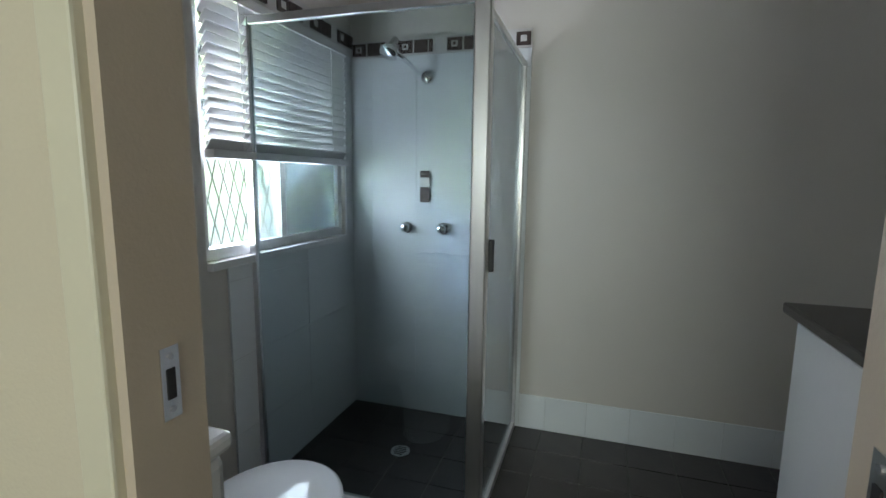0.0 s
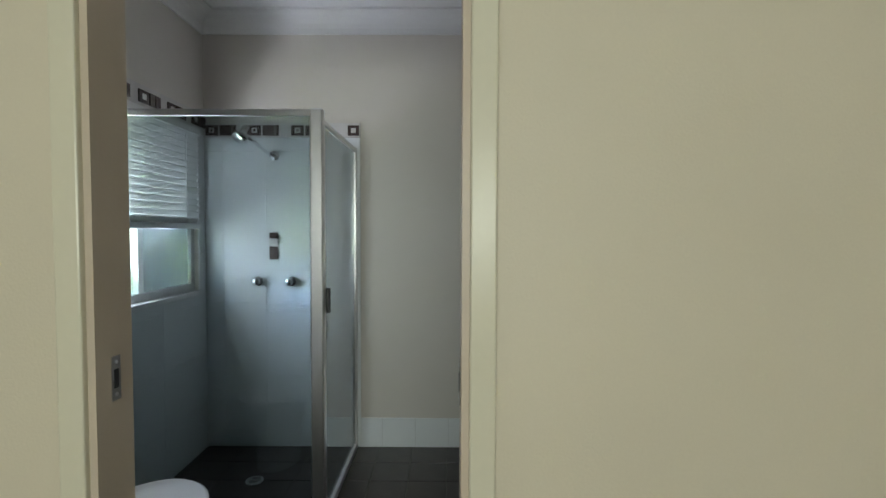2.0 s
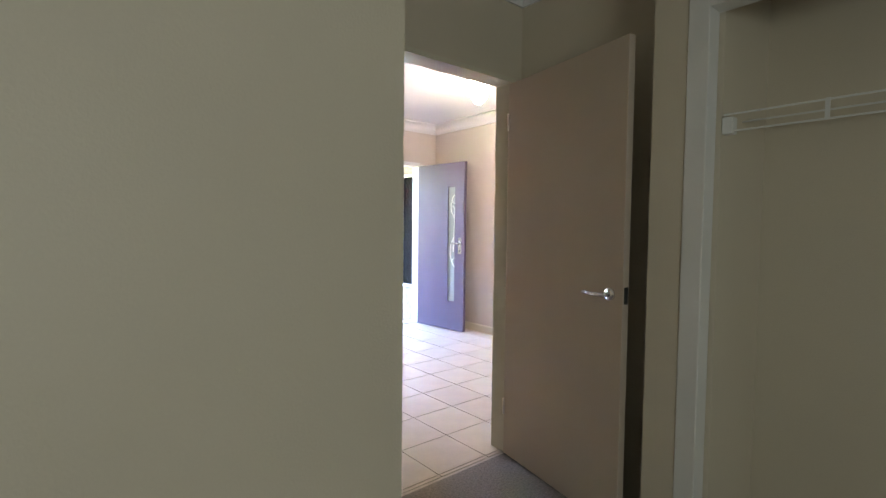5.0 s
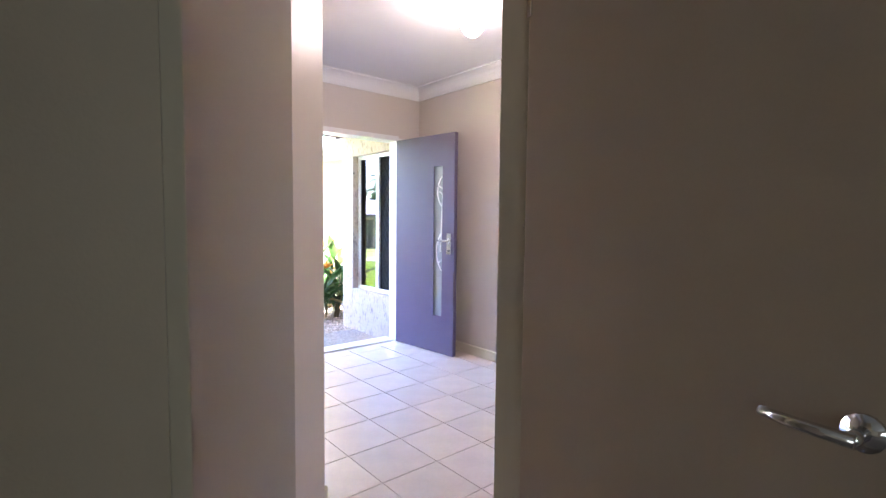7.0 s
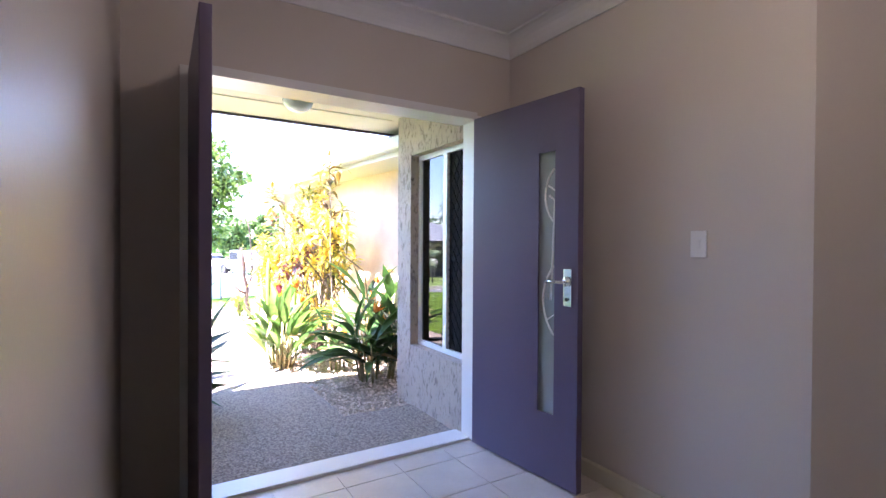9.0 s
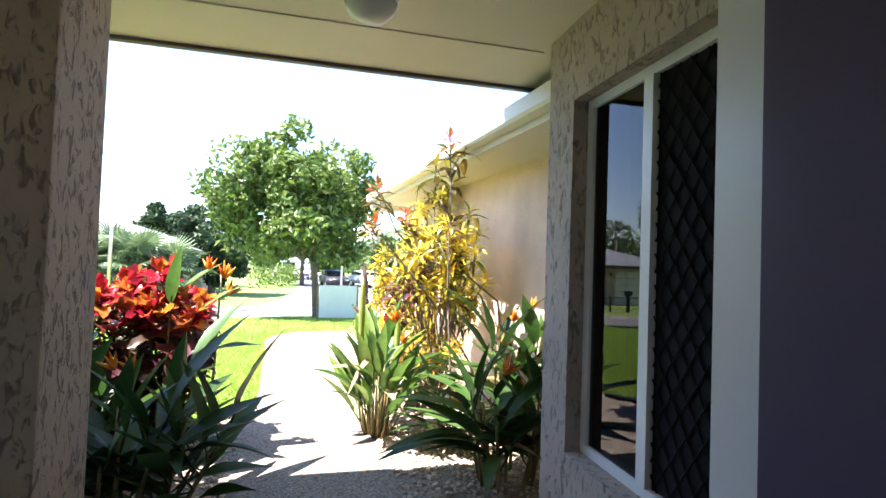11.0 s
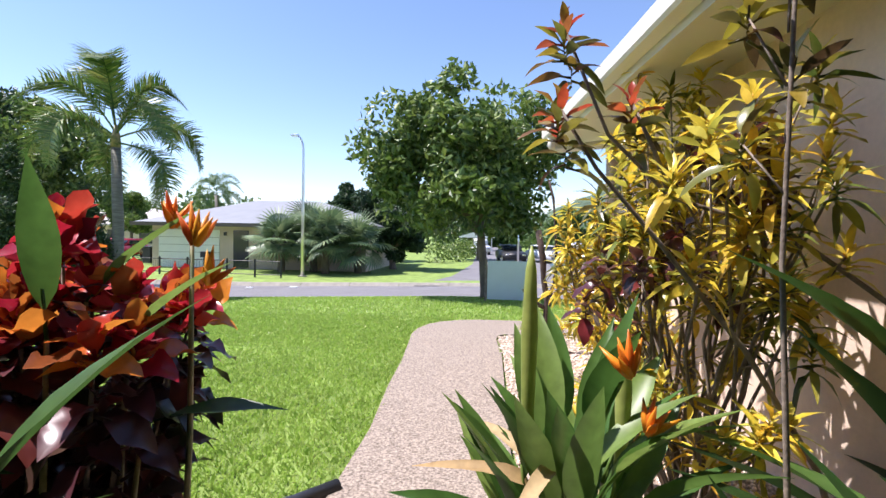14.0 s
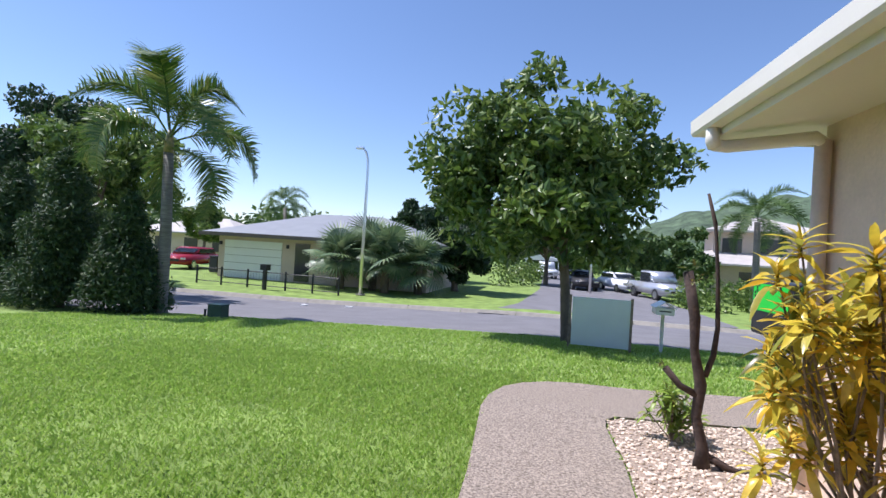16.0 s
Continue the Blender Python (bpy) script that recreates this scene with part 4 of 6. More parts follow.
for k in range(-9, 14):
    for sgn in (1, -1):
        y0 = 0.04 + k * 0.055 if sgn > 0 else 0.04 + k * 0.055
        pts = [(-0.022, y0 + sgn * s_ * 0.3 * 0.9, 0.04 + s_ * 0.82) for s_ in (0, 1)]
        (ya, za), (yb, zb) = (pts[0][1], pts[0][2]), (pts[1][1], pts[1][2])
        lo, hi = 0.04, W * 0.5 - 0.02
        ts = [0.0, 1.0]
        if yb != ya:
            ta, tb = sorted(((lo - ya) / (yb - ya), (hi - ya) / (yb - ya)))
            ts = [max(0, ta), min(1, tb)]
        if ts[0] < ts[1]:
            tube(bm, [(-0.022, ya + (yb - ya) * q, za + (zb - za) * q) for q in ts], 0.003, 4)
part("security_grille", bm, M_BLACK, win, "dark diamond security grille")
bl = empty("venetian_blind", -0.751, 0.95, 1.32, 0, "white venetian blind drawn half way down", "blind")
part("head_rail", boxm(-0.02, 0.022, 0, 0.92, 0.535, 0.57, 0.003), M_WHITE, bl)
part("bottom_rail", boxm(-0.02, 0.024, 0, 0.92, 0.0, 0.03, 0.004), M_WHITE, bl)
slat = mesh_from(boxm(-0.024, 0.024, 0, 0.92, -0.0015, 0.0015), "slat", M_WHITE)
for k in range(15):
    o = new("slat", slat)
    o.parent = bl
    o.matrix_local = pose(0, 0, 0.045 + k * 0.034, 0, -52, 0)
for y in (0.15, 0.77):
    part("ladder_cord", tube(bmesh.new(), [(0.022, y, 0.02), (0.022, y, 0.54)], 0.0015, 5), M_WHITE, bl)

# patterned border tiles and feature tiles
M_BORDERD = mat("dark_brown_border_glaze", (0.07, 0.05, 0.045), 0.2, var=0.3, scale=14)
M_BORDERW = mat("pale_border_glaze", (0.68, 0.66, 0.64), 0.2, var=0.05, scale=10)
band = empty("border_tile_band", EX, 0, 0, 0, "border band of dark squares and stripes on white tiles", "tile band")
x = -0.80
while x < -0.06:
    part("square_tile", boxm(x, x + 0.075, 1.958, 1.9655, 1.875, 1.935, 0.001), M_BORDERD, band)
    part("square_inset", boxm(x + 0.022, x + 0.053, 1.957, 1.9578, 1.891, 1.919), M_BORDERW, band)
    part("square_centre", boxm(x + 0.03, x + 0.045, 1.9562, 1.9568, 1.898, 1.912), M_BORDERD, band)
    for q in range(3):
        part("stripe_tile", boxm(x + 0.085 + q * 0.038, x + 0.085 + q * 0.038 + (0.036, 0.032, 0.02)[q], 1.958, 1.9655, 1.875, 1.935), M_BORDERD, band)
    x += 0.255
part("square_tile", boxm(0.045, 0.112, 1.958, 1.9655, 1.875, 1.935, 0.001), M_BORDERD, band)
part("square_inset", boxm(0.065, 0.094, 1.957, 1.9578, 1.891, 1.919), M_BORDERW, band)
y = 1.12
while y < 1.9:
    part("square_tile", boxm(-0.812, -0.8045, y, y + 0.075, 1.915, 1.975, 0.001), M_BORDERD, band)
    part("square_inset", boxm(-0.8042, -0.8034, y + 0.022, y + 0.053, 1.931, 1.959), M_BORDERW, band)
    for q in range(2):
        part("stripe_tile", boxm(-0.812, -0.8045, y + 0.085 + q * 0.045, y + 0.125 + q * 0.045, 1.915, 1.975), M_BORDERD, band)
    y += 0.235
ft = empty("feature_tile", EX, 0, 0, 0, "narrow brown and white feature tile above the taps", "tile")
part("top_block", boxm(-0.425, -0.375, 1.957, 1.9655, 1.265, 1.30), M_BORDERD, ft)
part("middle_block", boxm(-0.425, -0.375, 1.957, 1.9655, 1.22, 1.263), M_BORDERW, ft)
part("lower_block", boxm(-0.425, -0.375, 1.957, 1.9655, 1.14, 1.218), M_BORDERD, ft)


def tiles_on(parent, name, m, a0, a1, b0, b1, da, db, place, a_off=0.0, b_off=0.0, gap=0.003):
    """Lays tiles on a plane; place(a, b) gives (mesh key, matrix); equal tiles share a mesh."""
    shared = {}
    a = a0 - a_off
    while a < a1 - 1e-4:
        b = b0 - b_off
        while b < b1 - 1e-4:
            la, ha, lb, hb = max(a, a0), min(a + da, a1), max(b, b0), min(b + db, b1)
            if ha - la > 0.012 and hb - lb > 0.012:
                key = (round(ha - la, 3), round(hb - lb, 3))
                if key not in shared:
                    shared[key] = mesh_from(boxm(gap / 2, key[0] - gap / 2, gap / 2, key[1] - gap / 2, -0.006, 0.0, 0.0012), name, m)
                o = new(name, shared[key])
                o.parent = parent
                o.matrix_local = place(la, lb)
            b += db
        a += da


def upright_y(y):
    """Tiles on a wall that faces -y."""
    return lambda a, b: Matrix.Translation((a, y, b)) @ pose(0, 0, 0, 90, 0, 0)


def upright_x(x):
    """Tiles on a wall that faces +x."""
    return lambda a, b: Matrix.Translation((x, a, b)) @ pose(0, 0, 0, 90, 0, 90)


bedw = structure("tile_bed_back", boxm(-0.82, 0.118, 1.968, 1.974, 0.0, 1.865), M_WGROUT, "white tiled shower wall")
tiles_on(bedw, "tile", M_WTILE, -0.808, 0.118, 0.0, 1.865, 0.6, 0.3, upright_y(1.966), 0.24, 0.02, 0.002)
bandw = structure("tile_bed_band", boxm(-0.82, 0.118, 1.966, 1.974, 1.866, 1.95), M_BORDERW, "pale border tile strip")
bedl = structure("tile_bed_west", boxm(-0.819, -0.812, 1.02, 1.968, 0.0, 0.963), M_WGROUT, "white tiled shower wall")
tiles_on(bedl, "tile", M_WTILE, 1.02, 1.966, 0.0, 0.963, 0.6, 0.3, upright_x(-0.81), 0.1, 0.02, 0.002)
structure("tile_bed_west_band", boxm(-0.819, -0.812, 1.02, 1.965, 1.872, 2.0), M_BORDERW, "pale border tile strip")
structure("tile_bed_west_side", boxm(-0.819, -0.812, 1.892, 1.965, 0.964, 1.871), M_WTILE, "white tiled shower wall")
skb = structure("tile_skirting_back", boxm(0.118, 1.63, 1.968, 1.974, 0.0, 0.178), M_WGROUT, "white tiled skirting")
tiles_on(skb, "skirting_tile", M_WTILE, 0.118, 1.62, 0.0, 0.18, 0.2, 0.18, upright_y(1.966), 0.07, 0, 0.002)
flat = lambda a, b: Matrix.Translation((a, b, 0.0))
for o in (bedw, bandw, bedl, skb):
    o.location.x = EX
for n in ("tile_bed_west_band", "tile_bed_west_side"):
    bpy.data.objects[n].location.x = EX
fe = bpy.data.objects["floor_ensuite_bed"]
tiles_on(fe, "floor_tile", M_DARKTILE, -0.755, 1.69, 0.1, 1.965, 0.2, 0.2, flat, 0.155, 0.13, 0.005)
fh = bpy.data.objects["floor_hall_bed"]
tiles_on(fh, "floor_tile", M_TILE, 1.815, 5.575, 0.94, 4.12, 0.335, 0.335, flat, 0.11, 0.31, 0.006)
tiles_on(fh, "floor_tile", M_TILE, 5.575, 8.0, 1.04, 2.10, 0.335, 0.335, flat, 0.185, 0.075, 0.006)

M_SCREEN = mat("fly_screen_mesh", (0.004, 0.004, 0.0045), 0.95, var=0.3, scale=60)
# front window beside the porch, two sliding panes
fw = tagged(empty("window_2", 5.145, 4.297, 0.40, 0, "white aluminium sliding window with dark glass and diamond grille", "window"), kind="structure")
W, H = 0.92, 1.59
bm = boxm(-0.01, 0.05, W - 0.045, W, 0.0, H)
box(bm, -0.01, 0.05, 0, 0.045, 0.0, H)
box(bm, -0.01, 0.05, 0.045, W - 0.045, 0.0, 0.05)
box(bm, -0.01, 0.05, 0.045, W - 0.045, H - 0.04, H)
box(bm, -0.016, 0.03, W * 0.5 + 0.0, W * 0.5 + 0.05, 0.05, H - 0.04)
part("window_frame", bm, M_WHITE, fw)
part("sash", boxm(0.0, 0.03, W * 0.5 + 0.05, W * 0.5 + 0.075, 0.05, H - 0.04), M_WHITE, fw)
part("pane", boxm(0.006, 0.011, W * 0.5 + 0.075, W - 0.045, 0.05, H - 0.04), M_DARKGLASS, fw)
part("pane", boxm(0.018, 0.023, 0.045, W * 0.5, 0.05, H - 0.04), M_DARKGLASS, fw)
# Solid near-black sheet added so the opening behind the grille stays dark.
part("fly_screen", boxm(0.0135, 0.0155, 0.045, W * 0.5, 0.05, H - 0.04), M_SCREEN, fw, "near-black screen sheet added to darken the grille side")
part("window_sill", boxm(-0.097, -0.011, 0.002, W - 0.002, -0.03, 0.012, 0.003), M_STUCCO, fw, "rendered sill")
bm = bmesh.new()
for k in range(-30, 12):
    for sgn in (1, -1):
        ya, za, yb, zb = 0.05 + k * 0.075, 0.05, 0.05 + k * 0.075 + sgn * 1.0, 0.05 + 1.5
        if sgn < 0:
            ya, yb = ya + 1.0, yb + 1.0
        lo, hi = 0.045, W * 0.5
        ta, tb = sorted(((lo - ya) / (yb - ya), (hi - ya) / (yb - ya)))
        ta, tb = max(0, ta), min(1, tb)
        if ta < tb:
            tube(bm, [(0.008, ya + (yb - ya) * q, za + (zb - za) * q) for q in (ta, tb)], 0.004, 4)
part("security_grille", bm, M_SCREEN, fw, "dark diamond security grille")
# Folded near-black sheet added as the darkness of the room behind the glass.
M_DARKROOM = mat("dark_curtain_cloth", (0.02, 0.018, 0.018), 0.9, var=0.2, scale=12)
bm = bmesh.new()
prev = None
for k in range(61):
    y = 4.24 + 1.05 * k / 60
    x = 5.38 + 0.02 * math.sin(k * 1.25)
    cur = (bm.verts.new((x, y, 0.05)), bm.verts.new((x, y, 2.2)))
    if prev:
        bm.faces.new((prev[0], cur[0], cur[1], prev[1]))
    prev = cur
cu = tagged(part("curtain", bm, M_DARKROOM, None, "", True), "near-black folded sheet for the unlit room behind the front window", "curtain")

# ---- plants ----
def leaf_mesh(name, m, length, width, droop=0.3, fold=0.25, segs=6, blunt=0.35, wave=0.0, stalk=0.0, taper=0.0):
    """One leaf along +x from its base: two halves folded at the midrib, tip bent down, edges slightly wavy."""
    bm = bmesh.new()
    rows = []
    for k in range(segs + 1):
        t = k / segs
        x = stalk + length * t
        w = width * 0.5 * (math.sin(math.pi * min(1, t ** blunt * 0.98 + 0.02)) ** 0.75 * (1 - taper * t ** 3) if 0 < t < 1 else 0.02)
        z = -droop * length * t * t
        wv = wave * math.sin(t * 9) * w
        rows.append((bm.verts.new((x, -w, z + fold * w + wv)), bm.verts.new((x, 0, z)), bm.verts.new((x, w, z + fold * w - wv))))
    for r, q in zip(rows, rows[1:]):
        bm.faces.new((r[0], r[1], q[1], q[0]))
        bm.faces.new((r[1], r[2], q[2], q[1]))
    if stalk:
        tube(bm, [(0, 0, 0), (stalk + length * 0.15, 0, -droop * length * 0.02)], [0.006, 0.004], 5)
    me = mesh_from(bm, name, m, True)
    return me


count = collections.Counter()
joined = collections.defaultdict(list)


def put(name, mesh, parent, p, yaw, pitch, roll=0.0, s=1.0):
    """A leaf at p, heading yaw, raised by pitch (degrees): its own object, or joined with the rest past three hundred on a plant."""
    m = Matrix.Translation(p) @ pose(0, 0, 0, 0, 0, yaw) @ pose(0, 0, 0, 0, -pitch, 0) @ pose(0, 0, 0, roll, 0, 0) @ Matrix.Scale(s, 4)
    count[parent.name] += 1
    if count[parent.name] > 300:
        joined[(parent.name, mesh.materials[0].name)].append((mesh, m))
        return None
    o = new(name, mesh)
    o.parent = parent
    o.matrix_local = m
    return o


def join_leaves():
    """One foliage mesh for each plant and leaf colour, from the leaves past three hundred."""
    for (owner, mname), leaves in joined.items():
        vs, fs = [], []
        for mesh, m in leaves:
            base = len(vs)
            vs.extend(tuple(m @ v.co) for v in mesh.vertices)
            fs.extend([i + base for i in p.vertices] for p in mesh.polygons)
        ob = soup("foliage", vs, fs, bpy.data.materials[mname], "", True)
        ob.parent = bpy.data.objects[owner]
        tagged(ob, kind="stuff")


# Heliconia greens are darkened: the shade on the clumps is in the colour.
M_HELISHADE = leaf_mat("heliconia_leaf", [(0.018, 0.048, 0.011), (0.028, 0.072, 0.015), (0.04, 0.10, 0.02), (0.075, 0.145, 0.03)], 0.42, 0.32)
M_HELISTEM = mat("heliconia_stem", (0.16, 0.20, 0.06), 0.5, var=0.3, scale=12, colour2=(0.33, 0.24, 0.11))
M_BRACT = leaf_mat("orange_bract", [(0.75, 0.16, 0.015), (0.85, 0.30, 0.02), (0.80, 0.42, 0.03)], 0.4, 0.3)
M_DRYLEAF = leaf_mat("dry_leaf", [(0.36, 0.24, 0.10), (0.46, 0.34, 0.17)], 0.7, 0.25)
HELI = [leaf_mesh("heliconia_leaf", M_HELISHADE, L, W, D, F, 8, 0.82, 0.12, 0.10, 0.55) for L, W, D, F in ((0.50, 0.115, 0.18, 0.4), (0.58, 0.125, 0.3, 0.35), (0.44, 0.105, 0.1, 0.5), (0.52, 0.115, 0.5, 0.35), (0.38, 0.10, 0.25, 0.5))]
M_BRIGHT = leaf_mat("bright_heliconia_leaf", [(0.05, 0.12, 0.022), (0.075, 0.16, 0.03), (0.11, 0.20, 0.04), (0.19, 0.27, 0.06)], 0.4, 0.4)
BRIGHT = [leaf_mesh("heliconia_leaf", M_BRIGHT, L, W, D, F, 8, 0.9, 0.1, 0.08, 0.5) for L, W, D, F in ((0.42, 0.095, 0.15, 0.45), (0.36, 0.09, 0.3, 0.45), (0.46, 0.10, 0.08, 0.5), (0.40, 0.085, 0.6, 0.4))]
M_BUD = leaf_mat("pale_green_bud", [(0.36, 0.42, 0.10), (0.42, 0.48, 0.14)], 0.4, 0.35)
DRYLEAF = leaf_mesh("dry_leaf", M_DRYLEAF, 0.4, 0.07, 0.9, 0.7, 6, 0.6, 0.2)
bm = bmesh.new()
for k, (a, p_) in enumerate(((0, 60), (12, 35), (-14, 48), (6, 80), (-30, 22), (28, 18))):
    L = 0.085 if k else 0.10
    d = Vector((math.cos(radians(p_)) * math.cos(radians(a)), math.cos(radians(p_)) * math.sin(radians(a)), math.sin(radians(p_))))
    tube(bm, [d * 0.005, d * L * 0.45, d * L], [0.008, 0.010, 0.001], 5)
BRACT = mesh_from(bm, "flower", M_BRACT, True)


def heliconia(x, y, n, height, spread, label, seed, flowers=2, dry=2, lean=(0, 0), kinds=None):
    """A clump of upright canes, each with a fan of paddle leaves."""
    rd = random.Random(seed)
    ob = empty("heliconia", x, y, gz(x, y), 0, label, "plant", "heliconias by the path")
    for k in range(n):
        a = rd.uniform(0, 6.28)
        r = spread * 0.36 * math.sqrt(rd.random())
        bx, by = r * math.cos(a), r * math.sin(a)
        h = height * rd.uniform(0.35, 0.62)
        tx, ty = bx * 1.6 + lean[0] * rd.random(), by * 1.6 + lean[1] * rd.random()
        part("cane", tube(bmesh.new(), [(bx, by, -0.01), ((bx + tx) / 2, (by + ty) / 2, h * 0.55), (tx, ty, h)], [0.012, 0.010, 0.006], 6), M_HELISTEM, ob, "", True)
        yaw0 = math.degrees(math.atan2(ty, tx)) + rd.uniform(-50, 50)
        for j in range(rd.choice((4, 5, 5, 6))):
            q = 0.28 + 0.72 * j / 5
            top = q > 0.8
            yaw = yaw0 + (0 if j % 2 else 180) + rd.uniform(-45, 45)
            pitch = rd.uniform(52, 80) if top else rd.uniform(15, 58)
            s = rd.uniform(0.75, 1.1) * min(1.1, height)
            base = (bx + (tx - bx) * q, by + (ty - by) * q, h * q)
            reach = x + base[0] + 0.6 * s * math.cos(radians(yaw)) * math.cos(radians(pitch))
            if 3.8 < reach < 4.5 and (x < 3.9 or reach < 4.1):
                yaw, pitch = 180 - yaw, max(pitch, 55)
            put("leaf", rd.choice(kinds or HELI), ob, base, yaw, pitch, rd.uniform(-25, 25), s)
    for k in range(flowers):
        a = rd.uniform(0, 6.28)
        put("flower", BRACT, ob, (spread * 0.3 * math.cos(a), spread * 0.3 * math.sin(a), height * rd.uniform(0.55, 0.85)), rd.uniform(0, 360), rd.uniform(-10, 25), 0, rd.uniform(0.9, 1.4))
    for k in range(dry):
        a = rd.uniform(0, 360)
        put("dry_leaf", DRYLEAF, ob, (0.08 * math.cos(a), 0.08 * math.sin(a), height * rd.uniform(0.25, 0.4)), a, 20, rd.uniform(-40, 40))
    return ob


heliconia(3.12, 5.80, 14, 0.98, 0.62, "shade-darkened green heliconia clump with an orange flower beside the porch", 3, 2, 1, (0.1, 0.05))
heliconia(2.55, 6.30, 15, 1.0, 0.6, "dense shade-darkened green heliconia clump behind the porch column", 5, 3, 1)
heliconia(2.28, 6.78, 12, 1.05, 0.5, "dense green heliconia clump beside the red croton", 8, 2, 1)
heliconia(1.95, 6.0, 12, 1.0, 0.55, "dense shade-darkened green heliconia clump in the bed", 10, 2, 1)
shoot = empty("heliconia", 2.96, 6.80, gz(2.96, 6.80), 0, "tall heliconia shoots rising through the red croton", "plant", "heliconias by the path")
for bx, by, h, yaw, pitch, size in ((0.08, -0.16, 0.93, -60, 79, 0.95), (0.02, 0.02, 1.0, 10, 48, 0.85), (0.16, 0.02, 0.9, -5, 42, 0.8), (0.22, 0.0, 0.66, 5, 15, 0.7)):
    part("cane", tube(bmesh.new(), [(bx * 0.5, by, -0.01), (bx * 0.8, by, h * 0.5), (bx, by, h)], [0.011, 0.009, 0.006], 6), M_HELISTEM, shoot, "", True)
    put("leaf", BRIGHT[0] if h > 0.8 else HELI[0], shoot, (bx, by, h), yaw, pitch, 10, size)
rd = random.Random(11)
hc = empty("heliconia", 4.41, 7.02, gz(4.44, 7.02), 0, "bright green heliconia clump with pale bud by the path", "plant", "heliconias by the path")
for k in range(66):
    a = k * 2.4 + rd.uniform(-0.4, 0.4)
    r = 0.19 * math.sqrt((k + 0.5) / 66)
    if math.cos(a) < 0:
        r *= 0.8
    out = r / 0.19
    z0 = rd.uniform(0.12, 0.6) * (1.1 - 0.45 * out)
    p = (r * math.cos(a), r * math.sin(a) * 1.2, z0)
    part("cane", tube(bmesh.new(), [(p[0] * 0.6, p[1] * 0.6, -0.01), (p[0] * 0.85, p[1] * 0.85, z0 * 0.5), p], [0.010, 0.008, 0.006], 6), M_HELISTEM, hc, "", True)
    put("leaf", rd.choice(BRIGHT), hc, p, math.degrees(a) + rd.uniform(-35, 35), rd.uniform(84, 66) - 34 * out * rd.random(), rd.uniform(-40, 40), rd.uniform(0.8, 1.12))
for dx, dy, z, L in ((-0.13, 0.0, 0.70, 0.49), (0.16, 0.05, 0.6, 0.34)):
    part("bud", tube(bmesh.new(), [(dx * 0.9, dy, z - 0.1), (dx, dy, z), (dx, dy, z + L * 0.45), (dx, dy, z + L * 0.85), (dx, dy, z + L)], [0.008, 0.02, 0.026, 0.017, 0.003], 9), M_BUD, hc, "rolled pale green leaf bud", True)
put("flower", BRACT, hc, (0.10, -0.26, 0.88), 200, 25, 0, 1.2)
put("flower", BRACT, hc, (0.16, -0.20, 0.72), 310, 20, 0, 1.1)
for k in range(5):
    a = 150 + 45 * k
    put("dry_leaf", DRYLEAF, hc, (0.12 * math.cos(radians(a)), 0.16 * math.sin(radians(a)), rd.uniform(0.3, 0.6)), a, rd.uniform(10, 45), rd.uniform(-40, 40), 0.7)
hl = empty("heliconia", 3.24, 6.88, gz(3.24, 6.88), 0, "heliconia shoot with orange flowers beside the red croton", "plant", "heliconias by the path")
part("cane", tube(bmesh.new(), [(0, 0, -0.01), (0.03, 0, 0.6), (0.05, -0.02, 1.2)], [0.011, 0.009, 0.006], 6), M_HELISTEM, hl, "", True)
put("flower", BRACT, hl, (0.08, -0.05, 1.17), 30, 35, 0, 1.3)
put("flower", BRACT, hl, (0.10, -0.02, 1.06), 330, 15, 0, 1.2)
put("flower", BRACT, hl, (-0.04, 0.02, 1.22), 100, 50, 0, 1.2)
heliconia(4.90, 6.55, 4, 0.6, 0.3, "small low heliconia clump with a few canes", 14, 1, 1)
heliconia(5.12, 6.05, 15, 0.95, 0.5, "shade-darkened green heliconia clump beside the garage wall", 17, 2, 1)
heliconia(5.42, 6.75, 8, 1.2, 0.45, "green heliconia clump with orange flowers near the garage wall", 21, 3, 1)

# crotons
M_REDLEAF = leaf_mat("red_croton_leaf", [(0.20, 0.010, 0.025), (0.42, 0.02, 0.035), (0.60, 0.08, 0.035), (0.36, 0.015, 0.03), (0.12, 0.015, 0.025), (0.70, 0.26, 0.03), (0.55, 0.12, 0.03)], 0.25, 0.4)
M_DARKLEAF = leaf_mat("maroon_croton_leaf", [(0.055, 0.02, 0.026), (0.09, 0.026, 0.032), (0.045, 0.05, 0.02), (0.18, 0.025, 0.03)], 0.28, 0.2)
M_YELLOW = leaf_mat("yellow_croton_leaf", [(0.74, 0.54, 0.04), (0.80, 0.64, 0.08), (0.66, 0.54, 0.05), (0.30, 0.32, 0.05), (0.78, 0.46, 0.03), (0.76, 0.64, 0.12), (0.28, 0.30, 0.05)], 0.3, 0.45)
M_GREENY = leaf_mat("green_yellow_leaf", [(0.06, 0.10, 0.018), (0.14, 0.17, 0.03), (0.30, 0.25, 0.03), (0.04, 0.06, 0.015)], 0.32, 0.3)
M_CORDY = leaf_mat("cordyline_leaf", [(0.07, 0.03, 0.02), (0.09, 0.10, 0.02), (0.46, 0.40, 0.04), (0.16, 0.08, 0.02), (0.18, 0.20, 0.03), (0.06, 0.02, 0.02)], 0.3, 0.3)
M_CORDYTOP = leaf_mat("cordyline_top_leaf", [(0.42, 0.045, 0.03), (0.48, 0.11, 0.03), (0.24, 0.04, 0.03), (0.40, 0.26, 0.03)], 0.3, 0.4)
